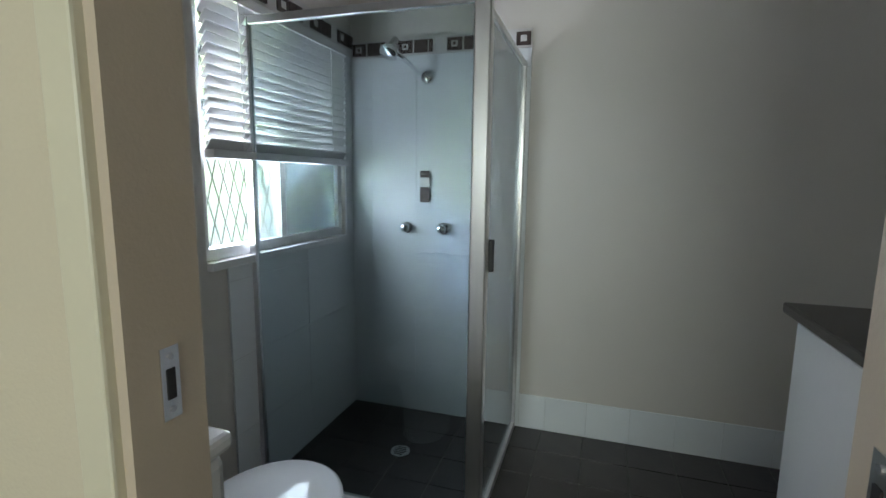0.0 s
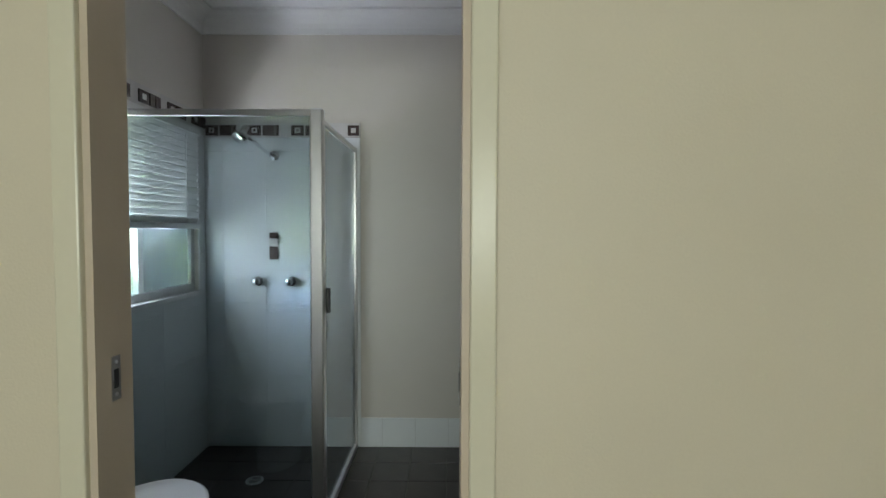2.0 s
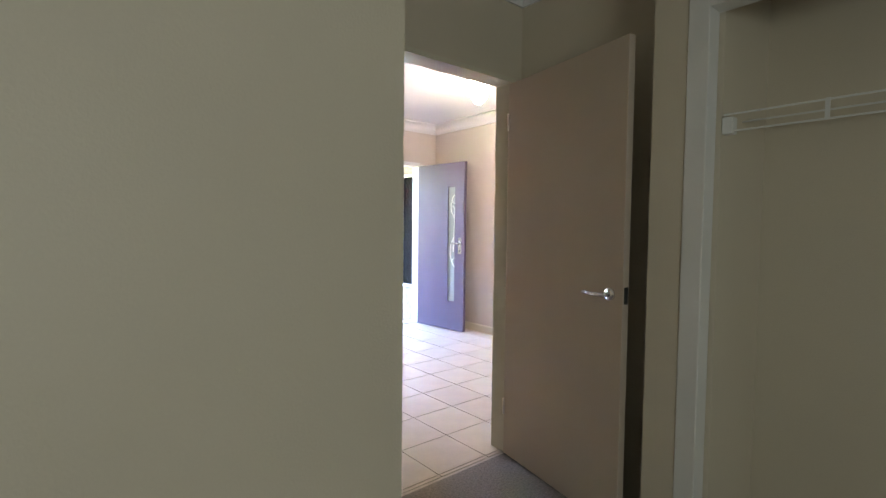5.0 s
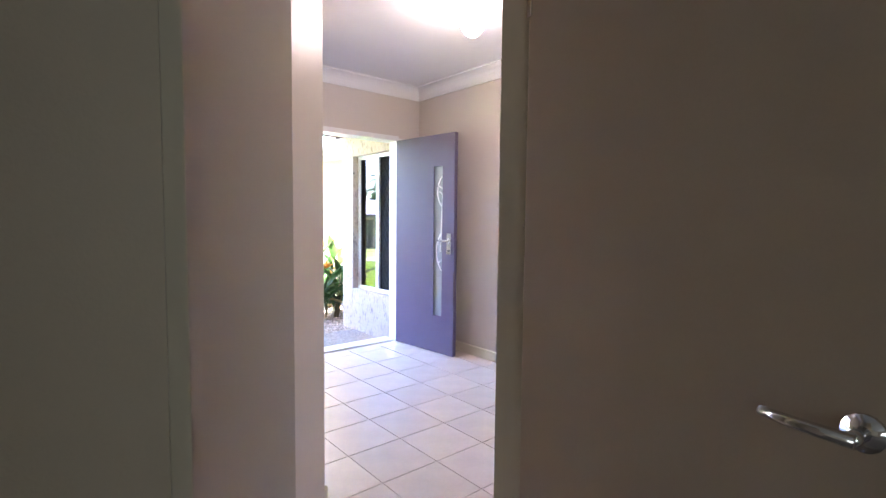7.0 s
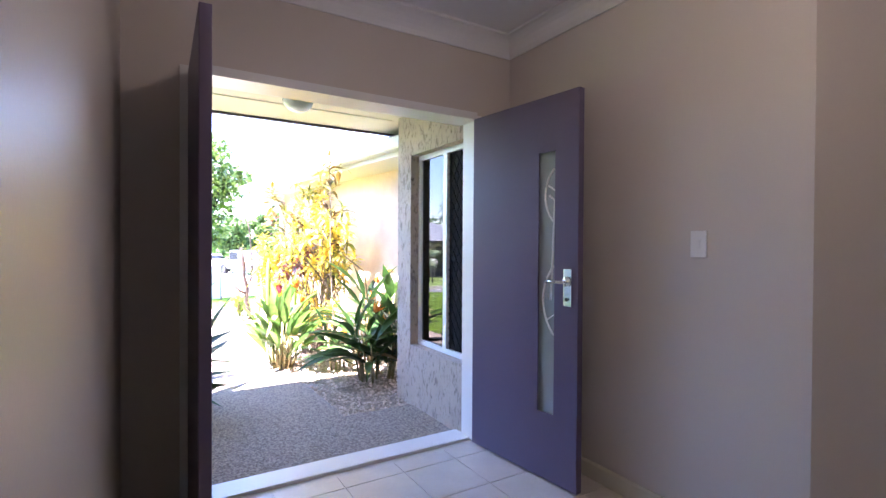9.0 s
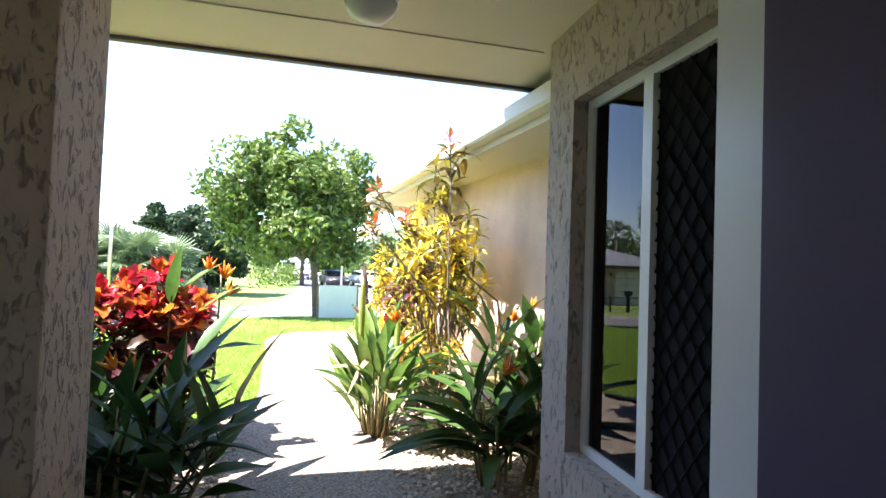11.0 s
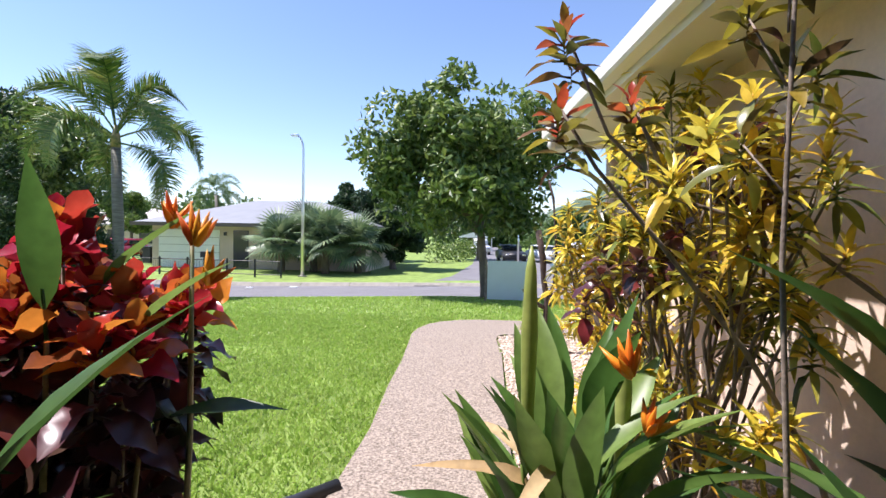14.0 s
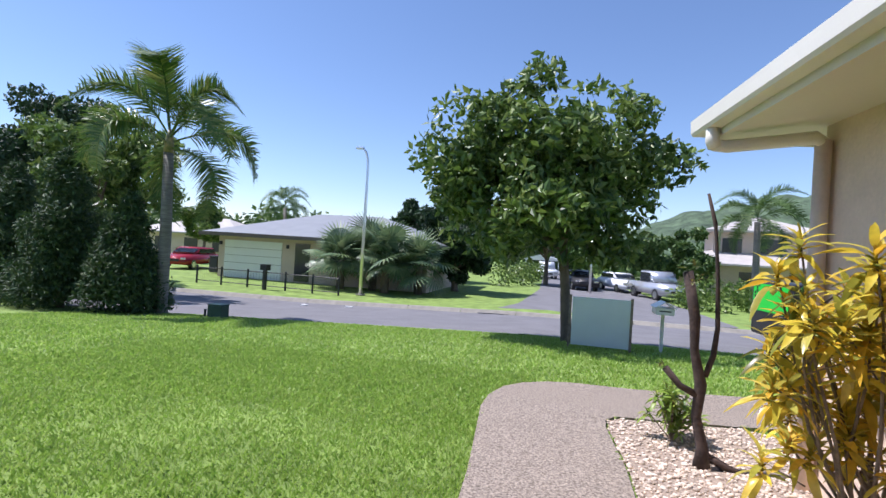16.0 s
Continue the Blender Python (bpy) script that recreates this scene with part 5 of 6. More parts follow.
RED = [leaf_mesh("leaf", M_REDLEAF, L, W, D, 0.5, 7, 1.15, 0.45, 0.02) for L, W, D in ((0.12, 0.082, 0.25), (0.105, 0.075, 0.6), (0.135, 0.08, -0.25))]
DARK = [leaf_mesh("leaf", M_DARKLEAF, L, W, D, 0.35, 6, 1.05, 0.4, 0.02) for L, W, D in ((0.14, 0.085, 0.6), (0.12, 0.075, 0.8))]
YEL = [leaf_mesh("leaf", M_YELLOW, L, W, D, 0.35, 5, 0.95, 0.25, 0.01) for L, W, D in ((0.13, 0.036, 0.4), (0.11, 0.032, 0.1), (0.15, 0.038, 0.7))]
GRY = [leaf_mesh("leaf", M_GREENY, L, W, D, 0.3, 4, 0.75, 0.2, 0.01) for L, W, D in ((0.15, 0.034, 0.5), (0.13, 0.03, 0.8))]
COR = [leaf_mesh("leaf", M_CORDY, L, W, D, 0.35, 6, 0.95, 0.15, 0.03) for L, W, D in ((0.16, 0.054, 0.4), (0.14, 0.05, 0.6), (0.17, 0.054, 0.25))]
CORT = [leaf_mesh("leaf", M_CORDYTOP, L, W, D, 0.45, 6, 0.95, 0.15, 0.03) for L, W, D in ((0.12, 0.05, 0.1), (0.10, 0.045, 0.3))]


def rosette(ob, rd, p, kinds, n, s, p0=0, p1=75, up=Vector((0, 0, 1))):
    yaw = rd.uniform(0, 360)
    for k in range(n):
        yaw += 137.5
        t = k / max(1, n - 1)
        put("leaf", rd.choice(kinds), ob, (p[0], p[1], p[2] - 0.07 * s * (1 - t)), yaw, p0 + (p1 - p0) * t + rd.uniform(-12, 12), rd.uniform(-30, 30), s * rd.uniform(0.8, 1.15) * (1 - 0.25 * t))


rd = random.Random(31)
rc = empty("red_croton", 2.85, 6.88, gz(2.85, 6.88), 0, "red and orange broad-leaved croton bush with maroon lower leaves", "shrub")
for k in range(24):
    a, r = k * 2.4 + rd.uniform(-0.3, 0.3), 0.41 * math.sqrt(rd.random())
    tx, ty = r * math.cos(a), r * math.sin(a) * 0.9
    h = 1.12 - 0.22 * (r / 0.42) ** 2 + rd.uniform(-0.14, 0.12)
    part("stem", tube(bmesh.new(), [(tx * 0.25, ty * 0.25, 0), (tx * 0.7, ty * 0.7, h * 0.5), (tx, ty, h)], [0.012, 0.008, 0.005], 6), M_STEM, rc, "", True)
    rosette(rc, rd, (tx, ty, h), RED, 15, rd.uniform(1.0, 1.25), 5, 80)
    for q in (0.86, 0.72, 0.55, 0.38, 0.22):
        f = 0.35 + 0.65 * q
        rosette(rc, rd, (tx * f * 1.15, ty * f * 1.15, h * q), DARK, 6, 1.1, -10, 40)


def bushy(name, x, y, label, tips, seed, stems_from=0.0):
    """A shrub of bare branching stems, each tip ending in rosettes. tips: (dx, dy, height, kind, size, rosettes)."""
    rd = random.Random(seed)
    ob = empty(name, x, y, gz(x, y), 0, label, "shrub")
    for dx, dy, h, kind, s, nr in tips:
        mid = (dx * 0.55 + rd.uniform(-0.08, 0.08), dy * 0.55 + rd.uniform(-0.08, 0.08), h * 0.5)
        part("stem", tube(bmesh.new(), [(dx * 0.12, dy * 0.12, -0.01), (dx * 0.3 + rd.uniform(-0.05, 0.05), dy * 0.3 + rd.uniform(-0.05, 0.05), h * 0.22), mid, (dx * 0.85 + rd.uniform(-0.05, 0.05), dy * 0.85 + rd.uniform(-0.05, 0.05), h * 0.8), (dx, dy, h)], [0.010, 0.0085, 0.007, 0.0055, 0.004], 6), M_STEM, ob, "", True)
        kinds = {"y": YEL, "g": GRY + YEL[:1], "c": COR, "d": DARK}[kind]
        for j in range(nr):
            q = 1 - 0.42 * j / max(1, nr)
            px, py = mid[0] + (dx - mid[0]) * max(0, 2 * q - 1), mid[1] + (dy - mid[1]) * max(0, 2 * q - 1)
            if j:
                ex, ey = px + rd.uniform(-0.16, 0.16), py + rd.uniform(-0.16, 0.16)
                ez = h * q + rd.uniform(0.0, 0.10)
                part("twig", tube(bmesh.new(), [(px, py, h * (q - 0.06)), (ex, ey, ez)], [0.004, 0.003], 5), M_STEM, ob, "", True)
                px, py = ex, ey
            else:
                ez = h
            rosette(ob, rd, (px, py, ez), (CORT if kind == "c" and j == 0 else kinds), (8 if j == 0 else 9) if kind == "c" else (9 if kind == "d" else 17), s, -25, 78)
            if kind == "c" and j == 0:
                rosette(ob, rd, (px, py, ez - 0.10), COR, 11, s * 1.05, -15, 50)
    return ob


rr = random.Random(77)
tips = []
for k in range(34):
    h = rr.uniform(1.05, 1.8)
    u = rr.random()
    tips.append((rr.uniform(-0.38, 0.42), rr.uniform(-0.5, 0.4), h, "y" if u < 0.68 else "g" if u < 0.92 else "d", rr.uniform(0.9, 1.15) * (1 if u < 0.92 else 0.7), 3))
bushy("yellow_croton", 5.02, 7.72, "tall yellow variegated croton on thin bare stems", tips, 41)
tips = [(rr.uniform(-0.35, 0.3), rr.uniform(-0.4, 0.4), rr.uniform(0.35, 0.75), "y", 0.8, 2) for k in range(14)]
bushy("yellow_croton", 4.85, 7.55, "low yellow croton growing under taller stems", tips, 43)
bushy("cordyline", 5.02, 7.0, "tall thin-stemmed cordyline with red crown and dark leaves", [(-0.11, -0.08, 2.32, "c", 0.95, 7)], 47)
rd = random.Random(53)
cl = empty("cordyline", 5.45, 7.3, gz(5.45, 7.3), 0, "leaning cordyline on long bare canes with red crowns", "shrub")
for pts in ([(0.1, 0.0, -0.01), (0.12, 0.03, 0.55), (0.06, 0.06, 1.0), (-0.25, 0.12, 1.25), (-0.64, 0.15, 1.37), (-0.88, 0.12, 1.6), (-1.05, 0.09, 1.98)],
            [(-0.05, 0.0, -0.01), (-0.2, -0.02, 0.45), (-0.45, -0.04, 0.85), (-0.75, -0.05, 1.22), (-0.95, -0.06, 1.45), (-1.08, -0.06, 1.66)],
            [(-0.64, 0.15, 1.37), (-0.7, 0.17, 1.55), (-0.78, 0.2, 1.74)]):
    n = len(pts)
    part("cane", tube(bmesh.new(), pts, [0.012 - 0.006 * k / (n - 1) for k in range(n)], 7), M_STEM, cl, "", True)
    head = pts[-1]
    rosette(cl, rd, head, CORT, 9, 0.95, 5, 80)
    rosette(cl, rd, (head[0], head[1], head[2] - 0.06), COR, 10, 0.9, -5, 50)
    rosette(cl, rd, (head[0] + 0.03, head[1] + 0.02, head[2] - 0.14), COR, 7, 0.9, -15, 35)
bushy("yellow_croton", 4.98, 8.62, "tall yellow croton on bare stems beside the white pebbles", [(rr.uniform(-0.4, 0.3), rr.uniform(-0.4, 0.4), rr.uniform(0.4, 1.0), "y", rr.uniform(0.85, 1.05), 2) for k in range(7)] + [(rr.uniform(0.0, 0.38), rr.uniform(-0.35, 0.3), rr.uniform(1.7, 2.3), "g" if k % 3 == 0 else "y", 1.0, 2) for k in range(13)], 57)
tips = [(rr.uniform(-0.5, 0.15), rr.uniform(-0.45, 0.45), rr.uniform(0.55, 1.5), "y" if rr.random() < 0.9 else "g", rr.uniform(0.9, 1.15), 3) for k in range(22)]
bushy("yellow_croton", 5.12, 9.6, "bright yellow croton bush at the garage wall", tips, 59)
bushy("cordyline", 5.35, 8.85, "dark maroon cordyline stems among yellow crotons", [(0.0, 0.0, 1.35, "d", 1.0, 4), (-0.2, 0.2, 1.2, "d", 0.9, 4), (0.1, -0.3, 1.5, "d", 1.0, 4)], 61)
# pruned stump with a low shrub
st = empty("pruned_shrub", 4.68, 10.62, gz(4.68, 10.62), 0, "pruned bare brown trunk with cut branches in pebbles", "shrub")
M_DKBARK = mat("dark_pruned_bark", (0.055, 0.036, 0.028), 0.9, var=0.4, scale=14, bump=0.006, bump_scale=50)
part("trunk", tube(bmesh.new(), [(0.0, 0, -0.02), (0.0, 0, 0.12), (-0.045, 0.01, 0.3), (-0.03, 0, 0.5), (-0.075, 0.01, 0.7), (-0.085, 0, 0.9), (-0.14, 0, 1.18)], [0.055, 0.036, 0.030, 0.036, 0.026, 0.033, 0.031], 9), M_DKBARK, st, "", True)
part("branch", tube(bmesh.new(), [(-0.01, 0, 0.55), (0.03, 0, 0.68), (0.045, 0, 0.85), (0.03, 0.0, 1.15), (0.005, 0, 1.42), (0.0, 0.01, 1.48), (-0.05, 0, 1.66)], [0.018, 0.018, 0.015, 0.012, 0.010, 0.013, 0.009], 8), M_DKBARK, st, "", True)
part("branch", tube(bmesh.new(), [(-0.02, 0, 0.42), (-0.15, 0, 0.48), (-0.24, 0, 0.58)], [0.024, 0.02, 0.022], 8), M_DKBARK, st, "", True)
part("branch", tube(bmesh.new(), [(0.0, 0, 0.08), (0.15, 0, 0.02), (0.28, -0.02, -0.01)], [0.03, 0.02, 0.012], 8), M_DKBARK, st, "", True)
st.scale = (1.05, 1.05, 1.08)
rd = random.Random(5)
SPROUT = leaf_mesh("leaf", M_GREENY, 0.06, 0.025, 0.4, 0.3, 3)
for k in range(14):
    put("leaf", SPROUT, st, (-0.13 + rd.uniform(-0.05, 0.05), rd.uniform(-0.04, 0.04), 1.17 + rd.uniform(-0.08, 0.05)), rd.uniform(0, 360), rd.uniform(0, 70))
for k in range(6):
    put("leaf", SPROUT, st, (-0.25 + rd.uniform(-0.03, 0.03), rd.uniform(-0.03, 0.03), 0.58), rd.uniform(0, 360), rd.uniform(0, 70))
M_LIME = leaf_mat("lime_shrub_leaf", [(0.20, 0.30, 0.04), (0.28, 0.38, 0.06), (0.14, 0.24, 0.03), (0.36, 0.40, 0.07)], 0.4, 0.35)
LIME = [leaf_mesh("leaf", M_LIME, L, W, D, 0.3, 4, 0.95, 0.2, 0.01) for L, W, D in ((0.14, 0.05, 0.4), (0.12, 0.045, 0.7))]
rd = random.Random(8)
lo = empty("low_shrub", 4.58, 11.05, gz(4.58, 11.05), 0, "small bright green shrub behind the pruned trunk", "shrub")
for k in range(26):
    a, r, h = rd.uniform(0, 6.28), rd.uniform(0, 0.18), rd.uniform(0.12, 0.44)
    part("stem", tube(bmesh.new(), [(0, 0, 0), (r * math.cos(a), r * math.sin(a), h)], [0.006, 0.003], 5), M_STEM, lo)
    rosette(lo, rd, (r * math.cos(a), r * math.sin(a), h), LIME, 15, 0.62, -20, 75)

join_leaves()

# black edging pipe of the lawn
pi = empty("garden_edging", 0, 0, 0, 0, "black plastic garden edging pipe beside the lawn", "edging")
pts = [(3.44, 7.72), (3.3, 7.55), (3.1, 7.38), (2.85, 7.24), (2.5, 7.16), (2.0, 7.2), (1.3, 7.3)]
part("pipe", tube(bmesh.new(), [(x, y, gz(x, y) + 0.015) for x, y in pts], 0.035, 10), M_BLACK, pi, "", True)

# ---- trees and street ----
def leaf_cloud(blobs, per, size, seed, aspect=0.45, shell=0.55):
    """Vertices and faces of many small leaves in uneven clumps. blobs: (x, y, z, rx, ry, rz)."""
    g = np.random.default_rng(seed)
    vs, fs, base = [], [], 0
    for x, y, z, rx, ry, rz in blobs:
        n = int(per)
        d = g.normal(size=(n, 3))
        d /= np.linalg.norm(d, axis=1)[:, None]
        r = shell + (1 - shell) * g.random(n) ** 0.6
        r *= g.uniform(0.8, 1.15, n)
        c = d * r[:, None] * (rx, ry, rz) + (x, y, z)
        u = d * 0.3 + g.normal(size=(n, 3)) * 0.7 + np.array((0, 0, -0.25))
        u /= np.linalg.norm(u, axis=1)[:, None]
        w = np.cross(u, d + g.normal(size=(n, 3)) * 0.8)
        w /= np.linalg.norm(w, axis=1)[:, None] + 1e-6
        s = size * g.uniform(0.6, 1.3, n)[:, None]
        nrm = np.cross(u, w)
        v = np.stack([c - u * s, c + w * s * aspect + nrm * s * 0.15, c + u * s, c - w * s * aspect + nrm * s * 0.15], 1)
        vs.append(v.reshape(-1, 3))
        k = np.arange(n) * 4 + base
        fs.append(np.stack([k, k + 1, k + 2, k + 3], 1))
        base += 4 * n
    return np.concatenate(vs).tolist(), np.concatenate(fs).tolist()


M_TREELEAF = leaf_mat("tree_leaf", [(0.045, 0.09, 0.016), (0.08, 0.145, 0.025), (0.14, 0.215, 0.04), (0.23, 0.29, 0.07)], 0.42, 0.3)
M_DARKTREE = leaf_mat("dark_tree_leaf", [(0.012, 0.035, 0.010), (0.022, 0.055, 0.013), (0.035, 0.08, 0.018)], 0.5, 0.2)
M_FARLEAF = leaf_mat("distant_leaf", [(0.03, 0.07, 0.02), (0.06, 0.12, 0.025), (0.09, 0.16, 0.035), (0.14, 0.20, 0.05)], 0.6, 0.25)
M_CYPRESS = leaf_mat("conifer_spray", [(0.02, 0.05, 0.014), (0.03, 0.075, 0.018), (0.07, 0.10, 0.022)], 0.6, 0.15)
M_FROND = leaf_mat("palm_frond_leaflet", [(0.05, 0.11, 0.02), (0.08, 0.16, 0.028), (0.14, 0.21, 0.04), (0.22, 0.24, 0.06)], 0.4, 0.3)
M_FAN = leaf_mat("fan_palm_leaf", [(0.09, 0.15, 0.07), (0.14, 0.21, 0.10), (0.22, 0.28, 0.13)], 0.45, 0.2)


def crown(parent, verts, faces, m):
    me = bpy.data.meshes.new("crown")
    me.from_pydata(verts, [], faces)
    me.materials.append(m)
    o = new("crown", me)
    o.parent = parent
    return o


def broad_tree(x, y, trunk_h, c, r, blobs, per, leaf, m, label, seed, trunk_r=0.11, shape=None):
    """Tapered trunk, limbs, and a crown of leaf clumps in an uneven ellipsoid about c (relative)."""
    rd = random.Random(seed)
    ob = empty("tree", x, y, gz(x, y), 0, label, "tree")
    fork = Vector((c[0] * 0.25, c[1] * 0.25, trunk_h))
    part("trunk", tube(bmesh.new(), [(0.03, 0, -0.1), (0, 0, 0.1), (c[0] * 0.05 - 0.03, 0, trunk_h * 0.5), fork], [trunk_r * 1.35, trunk_r, trunk_r * 0.85, trunk_r * 0.75], 12), M_BARK, ob, "", True)
    bl = []
    for k in range(blobs):
        d = Vector((rd.gauss(0, 1), rd.gauss(0, 1), rd.gauss(0, 1))).normalized()
        q = rd.uniform(0.3, 0.95)
        if shape:
            q = rd.uniform(0.35, 1.0) * (0.97 + 0.22 * noise.noise(d * 1.7 + Vector((seed, 0, 0))))
        sz = rd.uniform(0.15, 0.33) * min(r)
        px, py, pz = c[0] + d.x * r[0] * q, c[1] + d.y * r[1] * q, c[2] + d.z * r[2] * q
        if shape and pz < c[2] and abs(d.x) > 0.75:
            pz += 0.3
        bl.append((px, py, pz, sz * 1.25, sz * 1.25, sz))
    for k in range(9):
        b = bl[k * len(bl) // 9]
        end = Vector(b[:3])
        mid = fork.lerp(end, 0.5) + Vector((0, 0, 0.12))
        part("limb", tube(bmesh.new(), [fork - Vector((0, 0, 0.15)), mid, end], [trunk_r * 0.55, trunk_r * 0.35, trunk_r * 0.12], 7), M_BARK, ob, "", True)
    crown(ob, *leaf_cloud(bl, per, leaf, seed), m)
    return ob


# the street tree behind the sign
broad_tree(3.78, 16.0, 1.75, (-0.6, 0.25, 2.95), (2.35, 2.0, 1.8), 96, 210, 0.098, M_TREELEAF, "rounded leafy green street tree on the lawn edge", 101, 0.10, True)


def frond_mesh(name, length, rise, fall, leaflet, m, n=62, bushy_leaf=False):
    """A feather frond along +x: arching rib with leaflets on both sides."""
    bm = bmesh.new()
    pts = []
    for k in range(13):
        t = k / 12
        pts.append(Vector((length * (math.sin(t * 1.45) / math.sin(1.45)) * (1 - 0.12 * t), 0, rise * math.sin(t * 2.2) - fall * t ** 2.4)))
    tube(bm, pts, [0.022 * (1 - 0.8 * k / 12) + 0.003 for k in range(13)], 5)
    rd = random.Random(len(name) + int(length * 100))
    for k in range(n):
        t = 0.14 + 0.86 * k / n
        i = min(11, int(t * 12))
        p = pts[i].lerp(pts[i + 1], t * 12 - i)
        tan = (pts[i + 1] - pts[i]).normalized()
        L = leaflet * (0.55 + 0.9 * math.sin(math.pi * min(1, t * 0.85 + 0.12))) * rd.uniform(0.85, 1.1)
        for turn in (-22, 38, 142, 202) if bushy_leaf else (-10, 190):
            turn = radians(turn + rd.uniform(-18, 18))
            d = (Vector((0, math.cos(turn), math.sin(turn))) * 0.85 + tan * 0.6).normalized()
            e = p + d * L * 0.55 + Vector((0, 0, -0.03 * L))
            f = p + d * L + Vector((0, 0, -0.22 * L))
            w = tan * (0.015 if bushy_leaf else 0.022)
            v = [bm.verts.new(q) for q in (p - w, p + w, e + w * 1.1, e - w * 1.1, f)]
            bm.faces.new((v[0], v[1], v[2], v[3]))
            bm.faces.new((v[3], v[2], v[4]))
    return mesh_from(bm, name, m)


def feather_palm(x, y, h, fr, label, seed, trunk_r=0.11, n=13, shaft=True):
    rd = random.Random(seed)
    ob = empty("palm_tree", x, y, gz(x, y), 0, label, "palm tree")
    part("trunk", tube(bmesh.new(), [(0, 0, -0.1), (0, 0, 0.15), (0.02, 0, h * 0.5), (-0.03, 0, h)], [trunk_r * 1.4, trunk_r * 1.05, trunk_r * 0.9, trunk_r * 0.75], 14), M_PALMTRUNK, ob, "", True)
    if shaft:
        part("crown_shaft", tube(bmesh.new(), [(-0.03, 0, h - 0.02), (-0.03, 0, h + 0.25), (-0.03, 0, h + 0.5)], [trunk_r * 0.85, trunk_r * 0.7, 0.03], 12), M_HELISTEM, ob, "smooth green crown shaft", True)
    for k in range(n):
        t = k / (n - 1)
        put("frond", fr[k % len(fr)], ob, (-0.03, 0, h + 0.1 + 0.32 * t), k * 137.5 + rd.uniform(-15, 15), -32 + 94 * t + rd.uniform(-8, 8), rd.uniform(-15, 15), rd.uniform(0.9, 1.08))
    return ob


FR = [frond_mesh("frond", 2.15, 0.75, 1.25, 0.42, M_FROND, 62, True), frond_mesh("frond_b", 2.0, 0.6, 1.5, 0.42, M_FROND, 62, True), frond_mesh("frond_c", 1.9, 0.85, 1.15, 0.40, M_FROND, 62, True)]
feather_palm(-4.72, 15.65, 3.5, FR, "tall feather palm with ringed grey trunk on the lawn", 7, 0.13, 11)
FR2 = [frond_mesh("frond_d", 2.3, 0.5, 1.9, 0.42, M_FARLEAF, 50, True)]
feather_palm(13.9, 38.0, 4.9, FR2, "tall feather palm beside a far house", 9, 0.2, 14, False)
feather_palm(-21.0, 45.0, 5.2, FR2, "feather palm standing behind the far garden", 12, 0.2, 12, False)


def conifer(x, y, h, r, label, seed, n=22):
    """A dense conical conifer: trunk and a crown of upright sprays."""
    rd = random.Random(seed)
    ob = empty("conifer", x, y, gz(x, y), 0, label, "conifer", "dark conifers on the lawn edge")
    part("trunk", tube(bmesh.new(), [(0, 0, -0.1), (0, 0, h * 0.5), (0, 0, h * 0.9)], [0.09, 0.06, 0.02], 8), M_BARK, ob, "", True)
    bl = []
    for k in range(n):
        t = (k + 0.5) / n
        rr_ = r * (1 - t) ** 0.62
        for j in range(4 if t < 0.6 else 2):
            a = rd.uniform(0, 6.28)
            bl.append((rr_ * 0.55 * math.cos(a), rr_ * 0.55 * math.sin(a), 0.12 + (h - 0.25) * t, 0.13 + rr_ * 0.5, 0.13 + rr_ * 0.5, 0.32))
    crown(ob, *leaf_cloud(bl, 330, 0.06, seed, 0.3, 0.4), M_CYPRESS)
    return ob


conifer(-7.1, 15.3, 3.45, 1.15, "tall dark green clipped conifer", 21)
conifer(-5.35, 15.35, 2.45, 0.85, "shorter dark green conifer beside the palm", 22)
conifer(-9.1, 15.6, 3.2, 1.2, "tall dark green clipped conifer", 23)
for k, (x, y, h) in enumerate(((-12.6, 20.5, 6.9), (-17.5, 23.0, 8.2), (-25.0, 40.0, 5.4), (-23, 26, 8.6))):
    broad_tree(x, y, h * 0.35, (0, 0, h * 0.66), (h * 0.42, h * 0.4, h * 0.33), 34, 420, 0.13, M_DARKTREE if k % 2 else M_TREELEAF, "dark spreading garden tree beyond the road edge", 130 + k, 0.14)
broad_tree(-2.3, 33.0, 1.4, (0.0, 0.0, 2.6), (2.9, 2.4, 2.4), 46, 480, 0.14, M_DARKTREE, "dense dark tree at the street corner", 151, 0.2)
broad_tree(2.0, 46.0, 2.2, (0.0, 0.0, 4.4), (3.6, 3.0, 2.6), 40, 380, 0.2, M_FARLEAF, "street tree along the side street", 152, 0.2)
broad_tree(10.5, 44.0, 1.5, (0.0, 0.0, 3.0), (3.0, 2.6, 2.0), 34, 330, 0.2, M_FARLEAF, "garden tree beside the side street", 153, 0.2)
broad_tree(-6.2, 42.0, 1.8, (0.0, 0.0, 4.0), (3.2, 2.8, 2.2), 34, 330, 0.2, M_DARKTREE, "tree behind the corner garden", 154, 0.2)

# fan palms in front of the house across the road
def fan_mesh(name, r):
    bm = bmesh.new()
    tube(bm, [(0, 0, 0), (r * 0.45, 0, 0.1), (r * 0.75, 0, 0.08)], 0.018, 5)
    n = 22
    for k in range(n):
        a = radians(-115 + 230 * k / (n - 1))
        d = Vector((math.cos(a), math.sin(a), 0))
        p = Vector((r * 0.75, 0, 0.08))
        s_ = Vector((-d.y, d.x, 0)) * 0.045 * r
        mid, tip = p + d * r * 0.5 + Vector((0, 0, -0.03)), p + d * r * (0.95 if abs(a) < 1.2 else 0.8) + Vector((0, 0, -0.22 * r))
        v = [bm.verts.new(q) for q in (p, mid + s_, tip, mid - s_ + Vector((0, 0, 0.03)))]
        bm.faces.new(v)
    return mesh_from(bm, name, m_fan)


m_fan = M_FAN
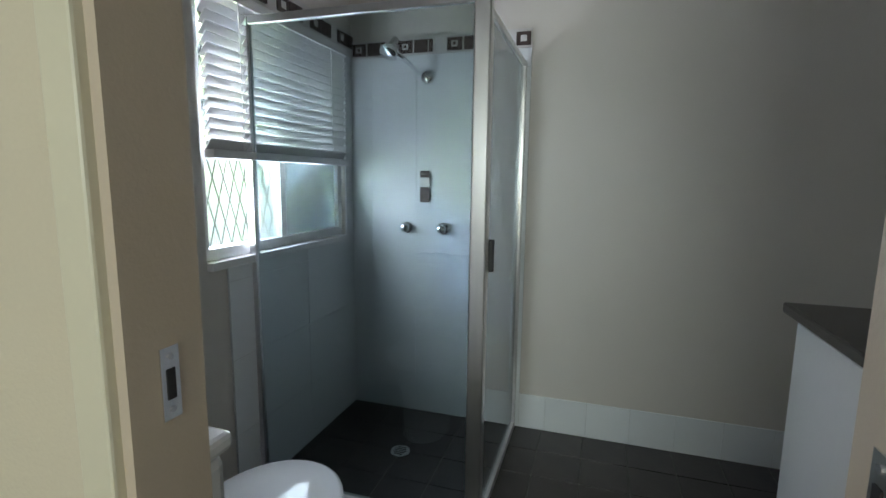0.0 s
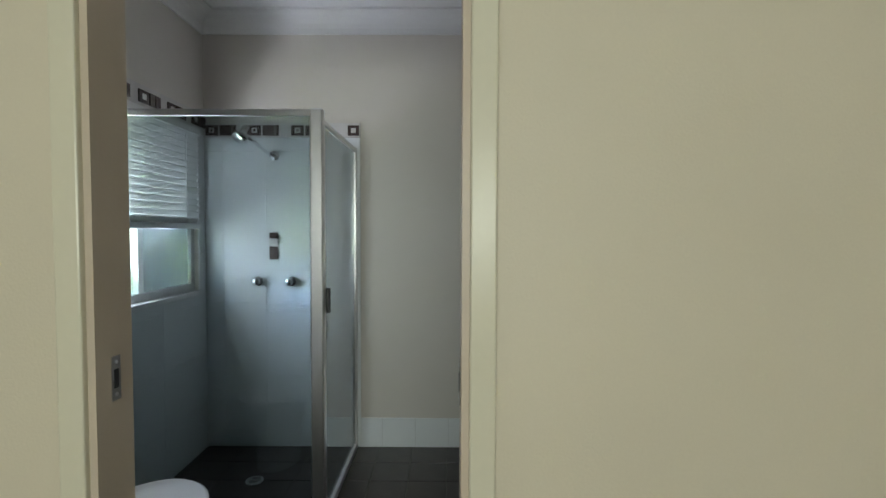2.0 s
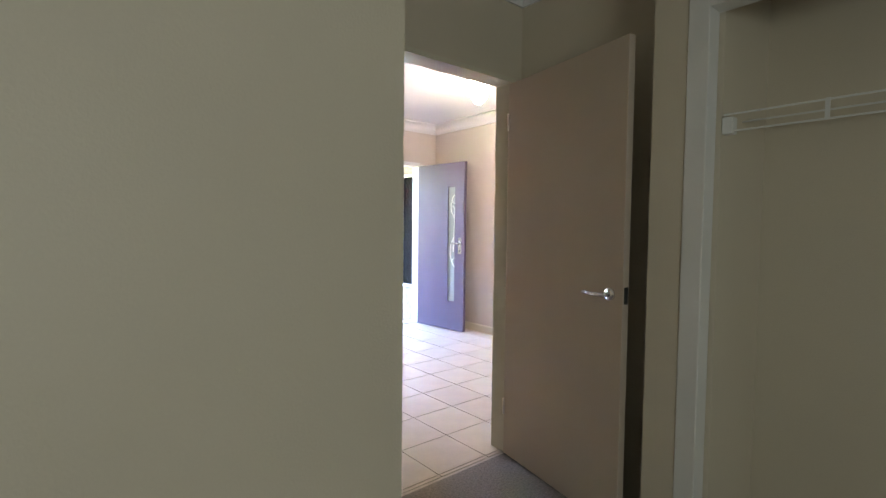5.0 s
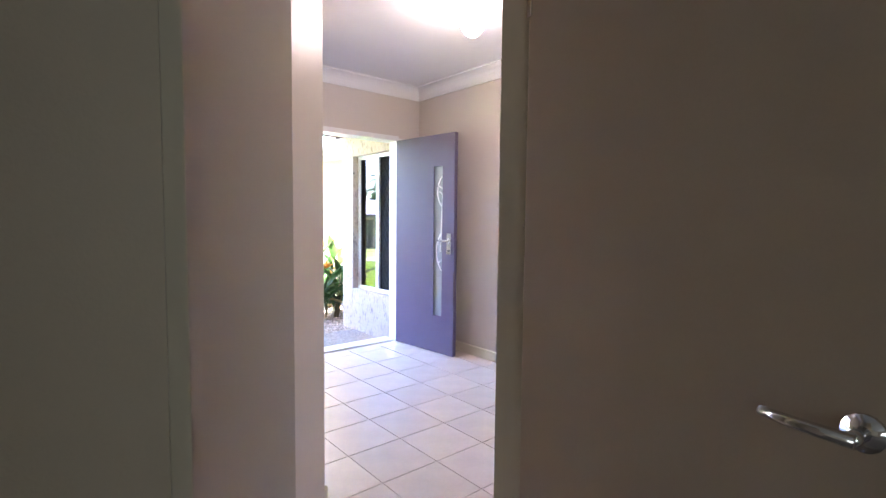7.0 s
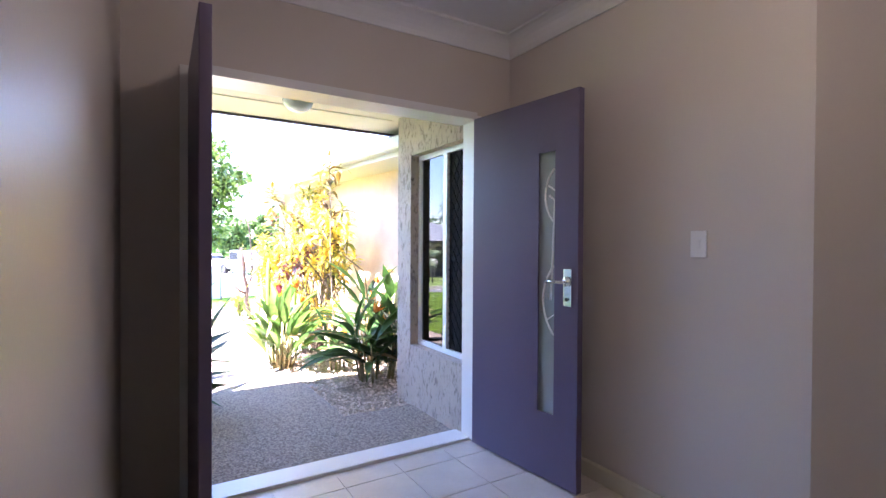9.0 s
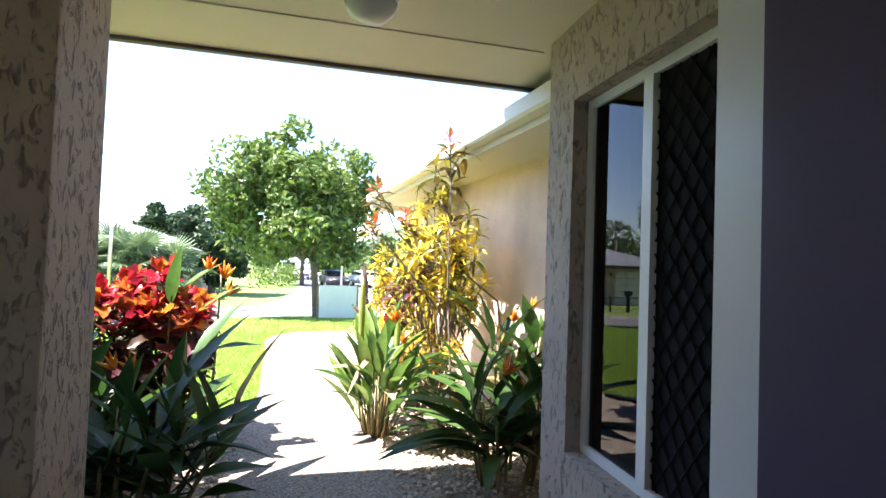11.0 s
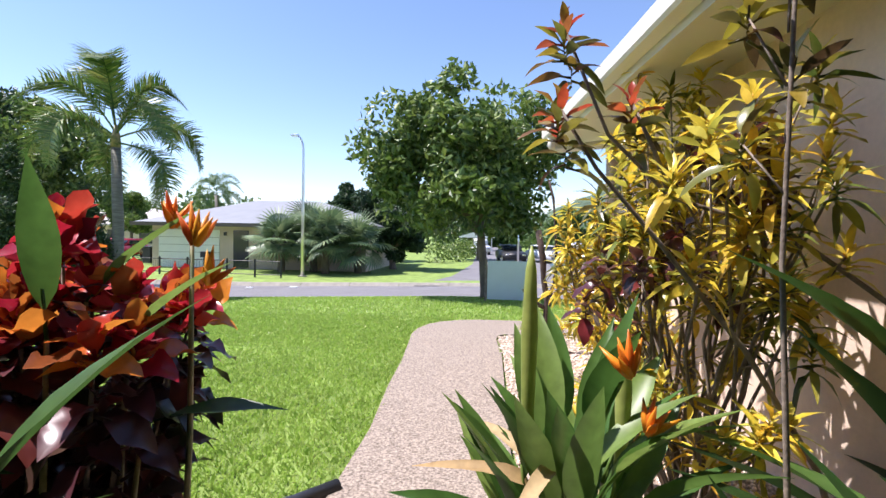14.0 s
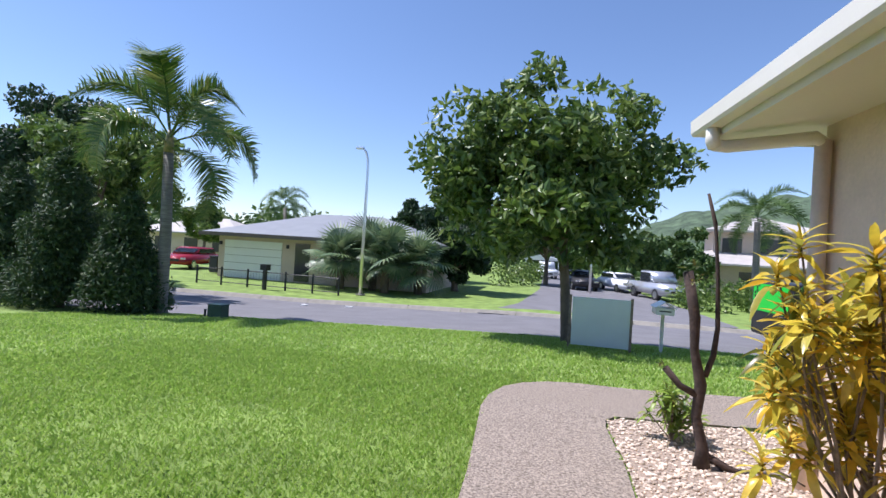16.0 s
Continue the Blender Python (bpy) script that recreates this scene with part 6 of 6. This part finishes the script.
FANM = [fan_mesh("fan_leaf", 1.15), fan_mesh("fan_leaf_b", 0.98)]
for k, (x, y, h) in enumerate(((-7.0, 28.6, 1.35), (-5.6, 29.3, 1.7), (-4.6, 28.4, 1.5), (-3.2, 29.2, 1.3), (-6.2, 30.4, 1.9))):
    rd = random.Random(60 + k)
    ob = empty("fan_palm", x, y, gz(x, y), 0, "bushy grey-green fan palm with stiff leaves", "palm tree", "fan palms by the fence")
    part("trunk", tube(bmesh.new(), [(0, 0, -0.1), (0, 0, h)], [0.2, 0.15], 10), M_BARK, ob, "", True)
    for j in range(26):
        put("leaf", FANM[j % 2], ob, (0, 0, h + rd.uniform(-0.15, 0.25)), j * 137.5, -35 + 115 * j / 25 + rd.uniform(-10, 10), rd.uniform(-30, 30), rd.uniform(0.85, 1.15))

# far greenery and hills
bl = []
rd = random.Random(3)
for k in range(150):
    x = rd.uniform(-75, 70)
    if -4 < x < 8:
        continue
    y = rd.uniform(58, 90)
    h = rd.uniform(3.2, 6.2) * (1.15 if x < 0 else 0.8)
    bl.append((x, y, -1 + h * 0.5, rd.uniform(2.0, 4.0), 2.5, h * 0.55))
for k in range(24):
    bl.append((rd.uniform(-4, 9), rd.uniform(96, 112), rd.uniform(0.5, 3.0), 3.0, 2.5, 3.0))
v, f = leaf_cloud(bl, 260, 0.42, 5, 0.55, 0.6)
tagged(soup("far_trees", v, f, M_FARLEAF, "belt of distant green garden trees"), kind="stuff")
bl = [(rd.uniform(9.5, 17), rd.uniform(33, 41), -0.6 + rd.uniform(0, 0.5), 0.9, 0.8, 0.8) for k in range(16)] + [(rd.uniform(-1.0, 0.9), rd.uniform(35, 60), -0.4, 1.0, 1.0, 1.0) for k in range(9)]
v, f = leaf_cloud(bl, 260, 0.12, 6, 0.5, 0.5)
tagged(soup("roadside_shrubs", v, f, M_TREELEAF, "low green shrubs along the side street"), kind="stuff")
M_HILL = mat("wooded_hill", (0.05, 0.085, 0.045), 0.95, var=0.5, scale=0.12, bump=0.8, bump_scale=0.5, colour2=(0.10, 0.15, 0.08))
# The far hill's pale blue is distance haze put into its colour.
M_HILLHAZE = mat("distant_blue_hill", (0.13, 0.20, 0.26), 0.95, var=0.15, scale=0.02)


def ridge(name, x0, x1, y, peak, m, seed, depth=140):
    bm = bmesh.new()
    nx, ny = 90, 10
    rows = []
    for j in range(ny + 1):
        row = []
        for i in range(nx + 1):
            x, t = x0 + (x1 - x0) * i / nx, j / ny
            e = math.sin(math.pi * i / nx) ** 0.8
            z = peak * e * math.sin(math.pi * 0.5 * t) * (0.75 + 0.35 * noise.noise((x * 0.012 + seed, 0.4, seed)) + 0.12 * noise.noise((x * 0.06, t * 3, seed)))
            row.append(bm.verts.new((x, y + depth * t, -3 + z + 1.2 * noise.noise((x * 0.3, t * 20, 1)))))
        rows.append(row)
    for r, q in zip(rows, rows[1:]):
        for i in range(nx):
            bm.faces.new((r[i], r[i + 1], q[i + 1], q[i]))
    return tagged(part(name, bm, m, None, "", True), "wooded hill in the distance", kind="structure")


ridge("backdrop_hill", 0, 420, 300, 84, M_HILL, 3)
ridge("backdrop_hill_far", -100, 400, 900, 70, M_HILLHAZE, 8, 200)

# ---- houses ----
M_HOUSEWALL = mat("pink_beige_house_wall", (0.58, 0.46, 0.38), 0.85, var=0.05, scale=2)
M_ROOFGREY = mat("grey_steel_roof", (0.22, 0.23, 0.24), 0.5, var=0.06, scale=1.5)
M_PALEROOF = mat("pale_tile_roof", (0.42, 0.39, 0.36), 0.7, var=0.08, scale=2)
M_DARKWIN = mat("dark_window_pane", (0.03, 0.035, 0.04), 0.1, var=0.1, scale=2)
M_FENCE = mat("black_fence_paint", (0.02, 0.02, 0.022), 0.5, var=0.1, scale=4)


def hip_roof(x0, x1, y0, y1, z, rise):
    bm = bmesh.new()
    d = (y1 - y0) / 2
    v = [bm.verts.new(q) for q in ((x0, y0, z), (x1, y0, z), (x1, y1, z), (x0, y1, z), (x0 + d, y0 + d, z + rise), (x1 - d, y0 + d, z + rise))]
    w = [bm.verts.new((q.co.x, q.co.y, z - 0.14)) for q in v[:4]]
    for a in ((0, 1, 5, 4), (1, 2, 5), (2, 3, 4, 5), (3, 0, 4)):
        bm.faces.new([v[i] for i in a])
    for i in range(4):
        bm.faces.new((w[i], w[(i + 1) % 4], v[(i + 1) % 4], v[i]))
    bm.faces.new(w[::-1])
    bmesh.ops.recalc_face_normals(bm, faces=bm.faces)
    return bm


hs = empty("house", -9.5, 30.0, gz(-9.5, 30.0), 2, "low pink-beige house with grey hip roof across the road", "house")
part("wall", boxm(-5.6, 6.4, 0.0, 8.0, -0.1, 2.3), M_HOUSEWALL, hs)
part("roof", hip_roof(-6.3, 7.1, -0.7, 8.7, 2.42, 1.5), M_ROOFGREY, hs, "grey ribbed steel roof")
part("fascia", boxm(-6.34, 7.14, -0.76, -0.705, 2.24, 2.44), M_TIMBER, hs, "dark gutter line")
gd = part("garage_door", boxm(-5.2, -1.7, -0.04, 0.02, 0.0, 2.05), M_WHITE, hs, "white panel garage door")
for k in range(1, 5):
    part("panel_joint", boxm(-5.2, -1.7, -0.048, -0.041, k * 0.41 - 0.01, k * 0.41 + 0.01), M_CONC, gd)
for x0, x1, z0 in ((-0.9, -0.05, 0.05), (1.2, 2.6, 0.9), (3.6, 5.2, 0.9)):
    w_ = part("window", boxm(x0, x1, -0.05, 0.02, z0, 2.05), M_DARKWIN, hs, "dark glazed opening")
    part("frame", boxm(x0 - 0.06, x0, -0.06, 0.02, z0, 2.05), M_HOUSEWALL, w_)
for x in (-5.45, -1.35):
    part("wall_lamp", boxm(x - 0.06, x + 0.06, -0.12, 0.0, 1.75, 1.95, 0.01), M_BLACK, hs, "small dark wall lamp")

h2 = empty("house", 15.5, 46.0, gz(15.5, 46), -8, "two-storey pale house with tiled roofs along the side street", "house")
part("wall", boxm(-4.0, 5.5, 0, 8, -0.1, 2.5), M_HOUSEWALL, h2)
part("roof", hip_roof(-4.8, 6.3, -0.8, 8.8, 2.55, 1.5), M_PALEROOF, h2, "pale tiled lower roof")
part("upper_wall", boxm(-1.5, 5.0, 2.0, 8, 2.5, 5.1), M_HOUSEWALL, h2)
part("upper_roof", hip_roof(-2.2, 5.7, 1.3, 8.7, 5.1, 1.3), M_PALEROOF, h2, "pale tiled upper roof")
for x0, z0 in ((-3.2, 0.7), (0.0, 0.7), (3.0, 0.7)):
    part("window", boxm(x0, x0 + 1.5, -0.05, 0.02, z0, z0 + 1.3), M_DARKWIN, h2, "dark window")
for x0 in (-0.9, 1.6):
    part("window", boxm(x0, x0 + 1.3, 1.95, 2.02, 3.2, 4.5), M_DARKWIN, h2, "dark window")
for k, (x, y, a) in enumerate(((-31.0, 45.0, 4), (24.0, 58.0, -5), (-24, 62, 0), (-44, 55, 0))):
    h3 = empty("house", x, y, gz(x, y), a, "single-storey suburban house far off behind trees", "house")
    part("wall", boxm(-5, 5, 0, 7, -0.1, 2.4), M_HOUSEWALL, h3)
    part("roof", hip_roof(-5.6, 5.6, -0.6, 7.6, 2.5, 1.6), M_PALEROOF, h3)
    for x0 in (-3.8, -0.6, 2.4):
        part("window", boxm(x0, x0 + 1.4, -0.05, 0.02, 0.8, 2.0), M_DARKWIN, h3)
cp = empty("carport", 0.2, 72.0, gz(0.2, 72.0), 0, "white low carport at the far end of the side street", "carport")
part("roof", extrude_profile(bmesh.new(), [(-2.4, 2.0), (0, 2.7), (2.4, 2.0), (2.4, 1.85), (-2.4, 1.85)], (0, 0, 0), (0, 5, 0), (1, 0, 0)), M_WHITE, cp)
for x in (-2.1, 2.1):
    part("post", boxm(x - 0.06, x + 0.06, 0.1, 0.22, -0.1, 1.85), M_WHITE, cp)

# fence and letterbox across the road
fn = empty("front_fence", 0, 0, 0, 0, "low black metal fence with open rails across the road", "fence")
fx = [-13.05, -11.7, -10.3, -8.35, -7.0, -5.75]
for x in fx:
    z = gz(x, 26.0)
    part("post", boxm(x - 0.035, x + 0.035, 25.97, 26.03, z - 0.05, z + 0.82, 0.004), M_FENCE, fn)
for xa, xb in zip(fx, fx[1:]):
    za, zb = gz(xa, 26), gz(xb, 26)
    for dz in (0.12, 0.72):
        part("rail", tube(bmesh.new(), [(xa + 0.035, 26, za + dz), (xb - 0.035, 26, zb + dz)], 0.02, 5), M_FENCE, fn)
    for k in range(1, 13):
        t = k / 13
        part("wire", tube(bmesh.new(), [(xa + (xb - xa) * t, 26, za + (zb - za) * t + 0.12), (xa + (xb - xa) * t, 26, za + (zb - za) * t + 0.72)], 0.005, 4), M_FENCE, fn)
lb = empty("letterbox", -9.2, 25.7, gz(-9.2, 25.7), 0, "dark letterbox on a stout post by the fence", "letterbox", "letterboxes")
part("post", boxm(-0.07, 0.07, -0.07, 0.07, -0.05, 0.85, 0.005), M_FENCE, lb)
part("box", boxm(-0.17, 0.17, -0.15, 0.15, 0.85, 1.08, 0.01), M_FENCE, lb)
part("lid", boxm(-0.19, 0.19, -0.17, 0.17, 1.082, 1.11, 0.005), M_FENCE, lb)
for dx in (0.0, 0.65):
    bn = empty("wheelie_bin", -16.6 + dx, 31.5, gz(-16.6, 31.5), 0, "dark wheelie bin beside the garage", "bin", "wheelie bins")
    part("body", boxm(-0.27, 0.27, -0.3, 0.3, 0.05, 0.95, 0.03), M_BLACK, bn)
    part("lid", boxm(-0.29, 0.29, -0.33, 0.31, 0.955, 1.03, 0.02), M_BLACK, bn)
    for sx in (-0.22, 0.22):
        part("wheel", tube(bmesh.new(), [(sx - 0.03, 0.28, 0.1), (sx + 0.03, 0.28, 0.1)], 0.1, 14), M_BLACK, bn)

# street lamp
sl = empty("street_lamp", -5.1, 26.8, gz(-5.1, 26.8), 0, "tall galvanised street lamp with a short curved arm", "street lamp")
part("pole", tube(bmesh.new(), [(0, 0, -0.1), (0, 0, 3), (0, 0, 5.6), (-0.02, 0, 6.0), (-0.10, -0.05, 6.3), (-0.22, -0.1, 6.45)], [0.085, 0.07, 0.055, 0.05, 0.045, 0.04], 10), M_ALU, sl, "", True)
part("lamp_head", boxm(-0.55, -0.2, -0.2, 0.0, 6.42, 6.52, 0.02), M_ALU, sl)
part("base_plate", boxm(-0.16, 0.16, -0.16, 0.16, -0.02, 0.03, 0.004), M_CONC, sl)
up = empty("utility_pole", 5.1, 40.0, gz(5.1, 40), 0, "slim grey utility pole on the side street", "pole")
part("pole", tube(bmesh.new(), [(0, 0, -0.1), (0, 0, 3.6)], [0.09, 0.06], 10), M_ALU, up, "", True)
part("cap", lathe(bmesh.new(), [(0.07, 0.0), (0.075, 0.03), (0.02, 0.08)], (0, 0, 3.6), 12), M_ALU, up)

# sign board, letterbox and service pit on the lawn
sg = empty("sign_board", 4.3, 15.3, gz(4.3, 15.3), 0, "plain pale blue-white sign board seen from behind on two stakes", "sign")
zz = gz(4.3, 15.3)
M_SIGN = mat("pale_sign_back", (0.62, 0.70, 0.72), 0.6, var=0.04, scale=3)
part("board", boxm(-0.445, 0.445, -0.02, 0.0, -0.19 - zz, 0.59 - zz, 0.002), M_SIGN, sg)
for x in (-0.48, 0.465):
    part("stake", boxm(x - 0.02, x + 0.02, -0.025, 0.015, -0.1, 0.62 - zz, 0.002), M_STEM, sg)
mb = empty("letterbox", 5.3, 15.75, gz(5.3, 15.75), 0, "small white gabled letterbox on a white post", "letterbox", "letterboxes")
part("post", boxm(-0.025, 0.025, -0.025, 0.025, -0.1, 0.62, 0.003), M_WHITE, mb)
part("box", boxm(-0.14, 0.14, -0.2, 0.2, 0.62, 0.73, 0.004), M_WHITE, mb)
part("roof", extrude_profile(bmesh.new(), [(-0.17, 0), (0, 0.10), (0.17, 0), (0.16, -0.012), (0, 0.085), (-0.16, -0.012)], (0, -0.23, 0.735), (0, 0.23, 0.735), (1, 0, 0)), M_WHITE, mb)
part("slot", boxm(-0.09, 0.09, -0.203, -0.2, 0.67, 0.69), M_BLACK, mb)
M_PIT = mat("green_plastic_box", (0.02, 0.06, 0.045), 0.5, var=0.15, scale=8)
pt = empty("service_box", -3.2, 15.6, gz(-3.2, 15.6), 0, "small dark green service box on the lawn edge", "service box")
part("body", boxm(-0.17, 0.17, -0.12, 0.12, -0.05, 0.25, 0.01), M_PIT, pt)
part("lid", boxm(-0.18, 0.18, -0.13, 0.13, 0.252, 0.28, 0.006), M_PIT, pt)
pk = empty("marker_stake", -3.52, 15.6, gz(-3.52, 15.6), 0, "short dark marker stake beside the service box", "stake")
part("stake", boxm(-0.02, 0.02, -0.015, 0.015, -0.05, 0.14, 0.003), M_FENCE, pk)
part("cap", boxm(-0.024, 0.024, -0.019, 0.019, 0.141, 0.155, 0.002), M_FENCE, pk)
for x, y, w in ((-3.98, 23.4, 0.28), (-5.6, 23.0, 0.25)):
    z = gz(x, y)
    structure("road_marker", boxm(x - w / 2, x + w / 2, y - 0.06, y + 0.1, z - 0.01, z + 0.03), M_WHITE, "white raised road marker")


# ---- parked vehicles ----
def vehicle(x, y, rz, paint, label, L=4.4, W=1.75, H=1.45, kind="car", wheel=0.31):
    """A car from side profiles: lower body, cabin, glass, bumpers, lights, wheels."""
    ob = empty("parked_car", x, y, gz(x, y) + 0.01, rz, label, "car", "parked cars")
    b = L / 2
    if kind == "ute":
        body = [(-b, 0.35), (-b, 1.0), (-0.35 * b, 1.02), (0.42 * b, 1.05), (0.95 * b, 0.95), (b, 0.75), (b, 0.35)]
        cab = [(-0.36 * b, 1.02), (-0.30 * b, H), (0.12 * b, H), (0.46 * b, 1.05)]
    else:
        body = [(-b, 0.35), (-b * 0.99, 0.85), (-0.8 * b, 0.95), (0.42 * b, 0.95), (0.93 * b, 0.80), (b, 0.62), (b, 0.30)]
        cab = [(-0.82 * b, 0.95), (-0.60 * b, H - 0.02), (-0.3 * b, H), (0.12 * b, H - 0.03), (0.46 * b, 0.95)]
    bm = extrude_profile(bmesh.new(), body, (0, -W / 2, 0), (0, W / 2, 0), (1, 0, 0))
    bmesh.ops.bevel(bm, geom=bm.edges[:], offset=0.05, segments=2, affect='EDGES')
    part("body", bm, paint, ob, "", True)
    bm = extrude_profile(bmesh.new(), cab, (0, -W / 2 + 0.12, 0), (0, W / 2 - 0.12, 0), (1, 0, 0))
    bmesh.ops.bevel(bm, geom=bm.edges[:], offset=0.04, segments=2, affect='EDGES')
    part("cabin", bm, paint, ob, "", True)
    xs = [p[0] for p in cab]
    for s_ in (-1, 1):
        y0 = s_ * (W / 2 - 0.115)
        part("side_window", boxm(min(xs) + 0.35 * (1 if kind == "car" else 0.45), max(xs) - 0.5, min(y0, y0 + s_ * 0.012), max(y0, y0 + s_ * 0.012), 1.03, H - 0.1), M_DARKWIN, ob, "dark tinted side glass")
    x1, x0 = max(xs), cab[-2][0]
    bm = bmesh.new()
    bm.faces.new([bm.verts.new(q) for q in ((x1 - 0.01, -W / 2 + 0.2, 1.06), (x1 - 0.01, W / 2 - 0.2, 1.06), (x0 + 0.06, W / 2 - 0.25, H - 0.07), (x0 + 0.06, -W / 2 + 0.25, H - 0.07))])
    bmesh.ops.solidify(bm, geom=bm.faces[:], thickness=-0.03)
    part("windscreen", bm, M_DARKWIN, ob, "dark windscreen")
    for s_ in (-1, 1):
        part("headlight", boxm(b - 0.09, b + 0.012, s_ * W * 0.36 - 0.15, s_ * W * 0.36 + 0.15, 0.62, 0.76, 0.02), M_CHROME, ob, "clear headlight")
        part("tail_light", boxm(-b - 0.01, -b + 0.06, s_ * W * 0.4 - 0.08, s_ * W * 0.4 + 0.08, 0.62, 0.85, 0.01), M_BRICKRED, ob, "red tail light")
    part("grille", boxm(b - 0.05, b + 0.01, -0.4, 0.4, 0.5, 0.66, 0.01), M_BLACK, ob, "dark grille")
    for wx in (-0.58 * b, 0.62 * b):
        for s_ in (-1, 1):
            t_ = part("wheel", tube(bmesh.new(), [(wx, s_ * (W / 2 - 0.2), wheel), (wx, s_ * (W / 2 + 0.01), wheel)], wheel, 20), M_BLACK, ob, "black tyre")
            part("rim", tube(bmesh.new(), [(wx, s_ * (W / 2 + 0.008), wheel), (wx, s_ * (W / 2 + 0.018), wheel)], wheel * 0.62, 14), M_ALU, t_, "alloy rim")
    if kind == "ute":
        for s_ in (-1, 1):
            part("roof_rack", tube(bmesh.new(), [(-0.28 * b, s_ * 0.6, H + 0.04), (0.1 * b, s_ * 0.6, H + 0.04)], 0.02, 6), M_BLACK, ob)
    return ob


M_BRICKRED = mat("red_lens", (0.45, 0.02, 0.02), 0.2, var=0.1, scale=6)
M_SILVER = mat("silver_car_paint", (0.55, 0.56, 0.58), 0.25, 0.6, var=0.03, scale=2)
M_RED = mat("dark_red_car_paint", (0.30, 0.02, 0.03), 0.2, var=0.05, scale=2)
M_CARWHITE = mat("white_car_paint", (0.75, 0.76, 0.77), 0.2, var=0.02, scale=2)
M_GREENPAINT = mat("bright_green_van_paint", (0.03, 0.55, 0.05), 0.3, var=0.05, scale=2)
vehicle(-20.7, 34.0, -75, M_RED, "dark red sedan parked by the far driveway", 4.6, 1.8, 1.4)
vehicle(9.1, 39.5, -72, M_SILVER, "silver utility vehicle parked on the street corner", 4.7, 1.8, 1.72, "ute", 0.36)
vehicle(7.4, 45.0, -70, M_CARWHITE, "white sedan parked behind the silver utility", 4.4, 1.75, 1.4)
vehicle(1.3, 61.0, -80, M_CARWHITE, "pale four-wheel drive far down the side street", 4.6, 1.85, 1.8, "ute")
vehicle(-12.6, 18.2, 5, M_CARWHITE, "white sedan parked behind the conifers", 4.4, 1.75, 1.42)
vehicle(4.6, 44.0, -80, M_BLACK, "dark car parked along the side street", 4.3, 1.75, 1.4)
gv = empty("parked_van", 10.1, 19.9, gz(10.1, 19.9), 8, "black van with bright green panels parked on the road", "van")
part("body", boxm(-1.9, 1.9, -0.85, 0.85, 0.28, 1.55, 0.08), M_BLACK, gv)
part("green_panel", boxm(-1.75, -0.2, -0.862, -0.852, 0.85, 1.5, 0.0), M_GREENPAINT, gv, "bright green side panel")
part("green_end_panel", boxm(-1.912, -1.902, -0.72, 0.72, 0.85, 1.48), M_GREENPAINT, gv, "bright green end panel")
for k in range(12):
    part("black_square", boxm(-1.918, -1.913, 0.6 - 0.08 * (k % 3), 0.66 - 0.08 * (k % 3), 1.42 - 0.13 * (k // 3) - 0.05 * (k % 2), 1.48 - 0.13 * (k // 3) - 0.05 * (k % 2)), M_BLACK, gv)
for k in range(12):
    part("black_square", boxm(-1.75 + 0.07 * (k % 4), -1.69 + 0.07 * (k % 4), -0.868, -0.863, 1.44 - 0.075 * (k // 4) - 0.03 * (k % 2), 1.5 - 0.075 * (k // 4) - 0.03 * (k % 2)), M_BLACK, gv)
for wx in (-1.2, 1.25):
    for s_ in (-1, 1):
        t_ = part("wheel", tube(bmesh.new(), [(wx, s_ * 0.66, 0.3), (wx, s_ * 0.87, 0.3)], 0.3, 20), M_BLACK, gv, "black tyre")
        part("rim", tube(bmesh.new(), [(wx, s_ * 0.868, 0.3), (wx, s_ * 0.878, 0.3)], 0.18, 14), M_ALU, t_)
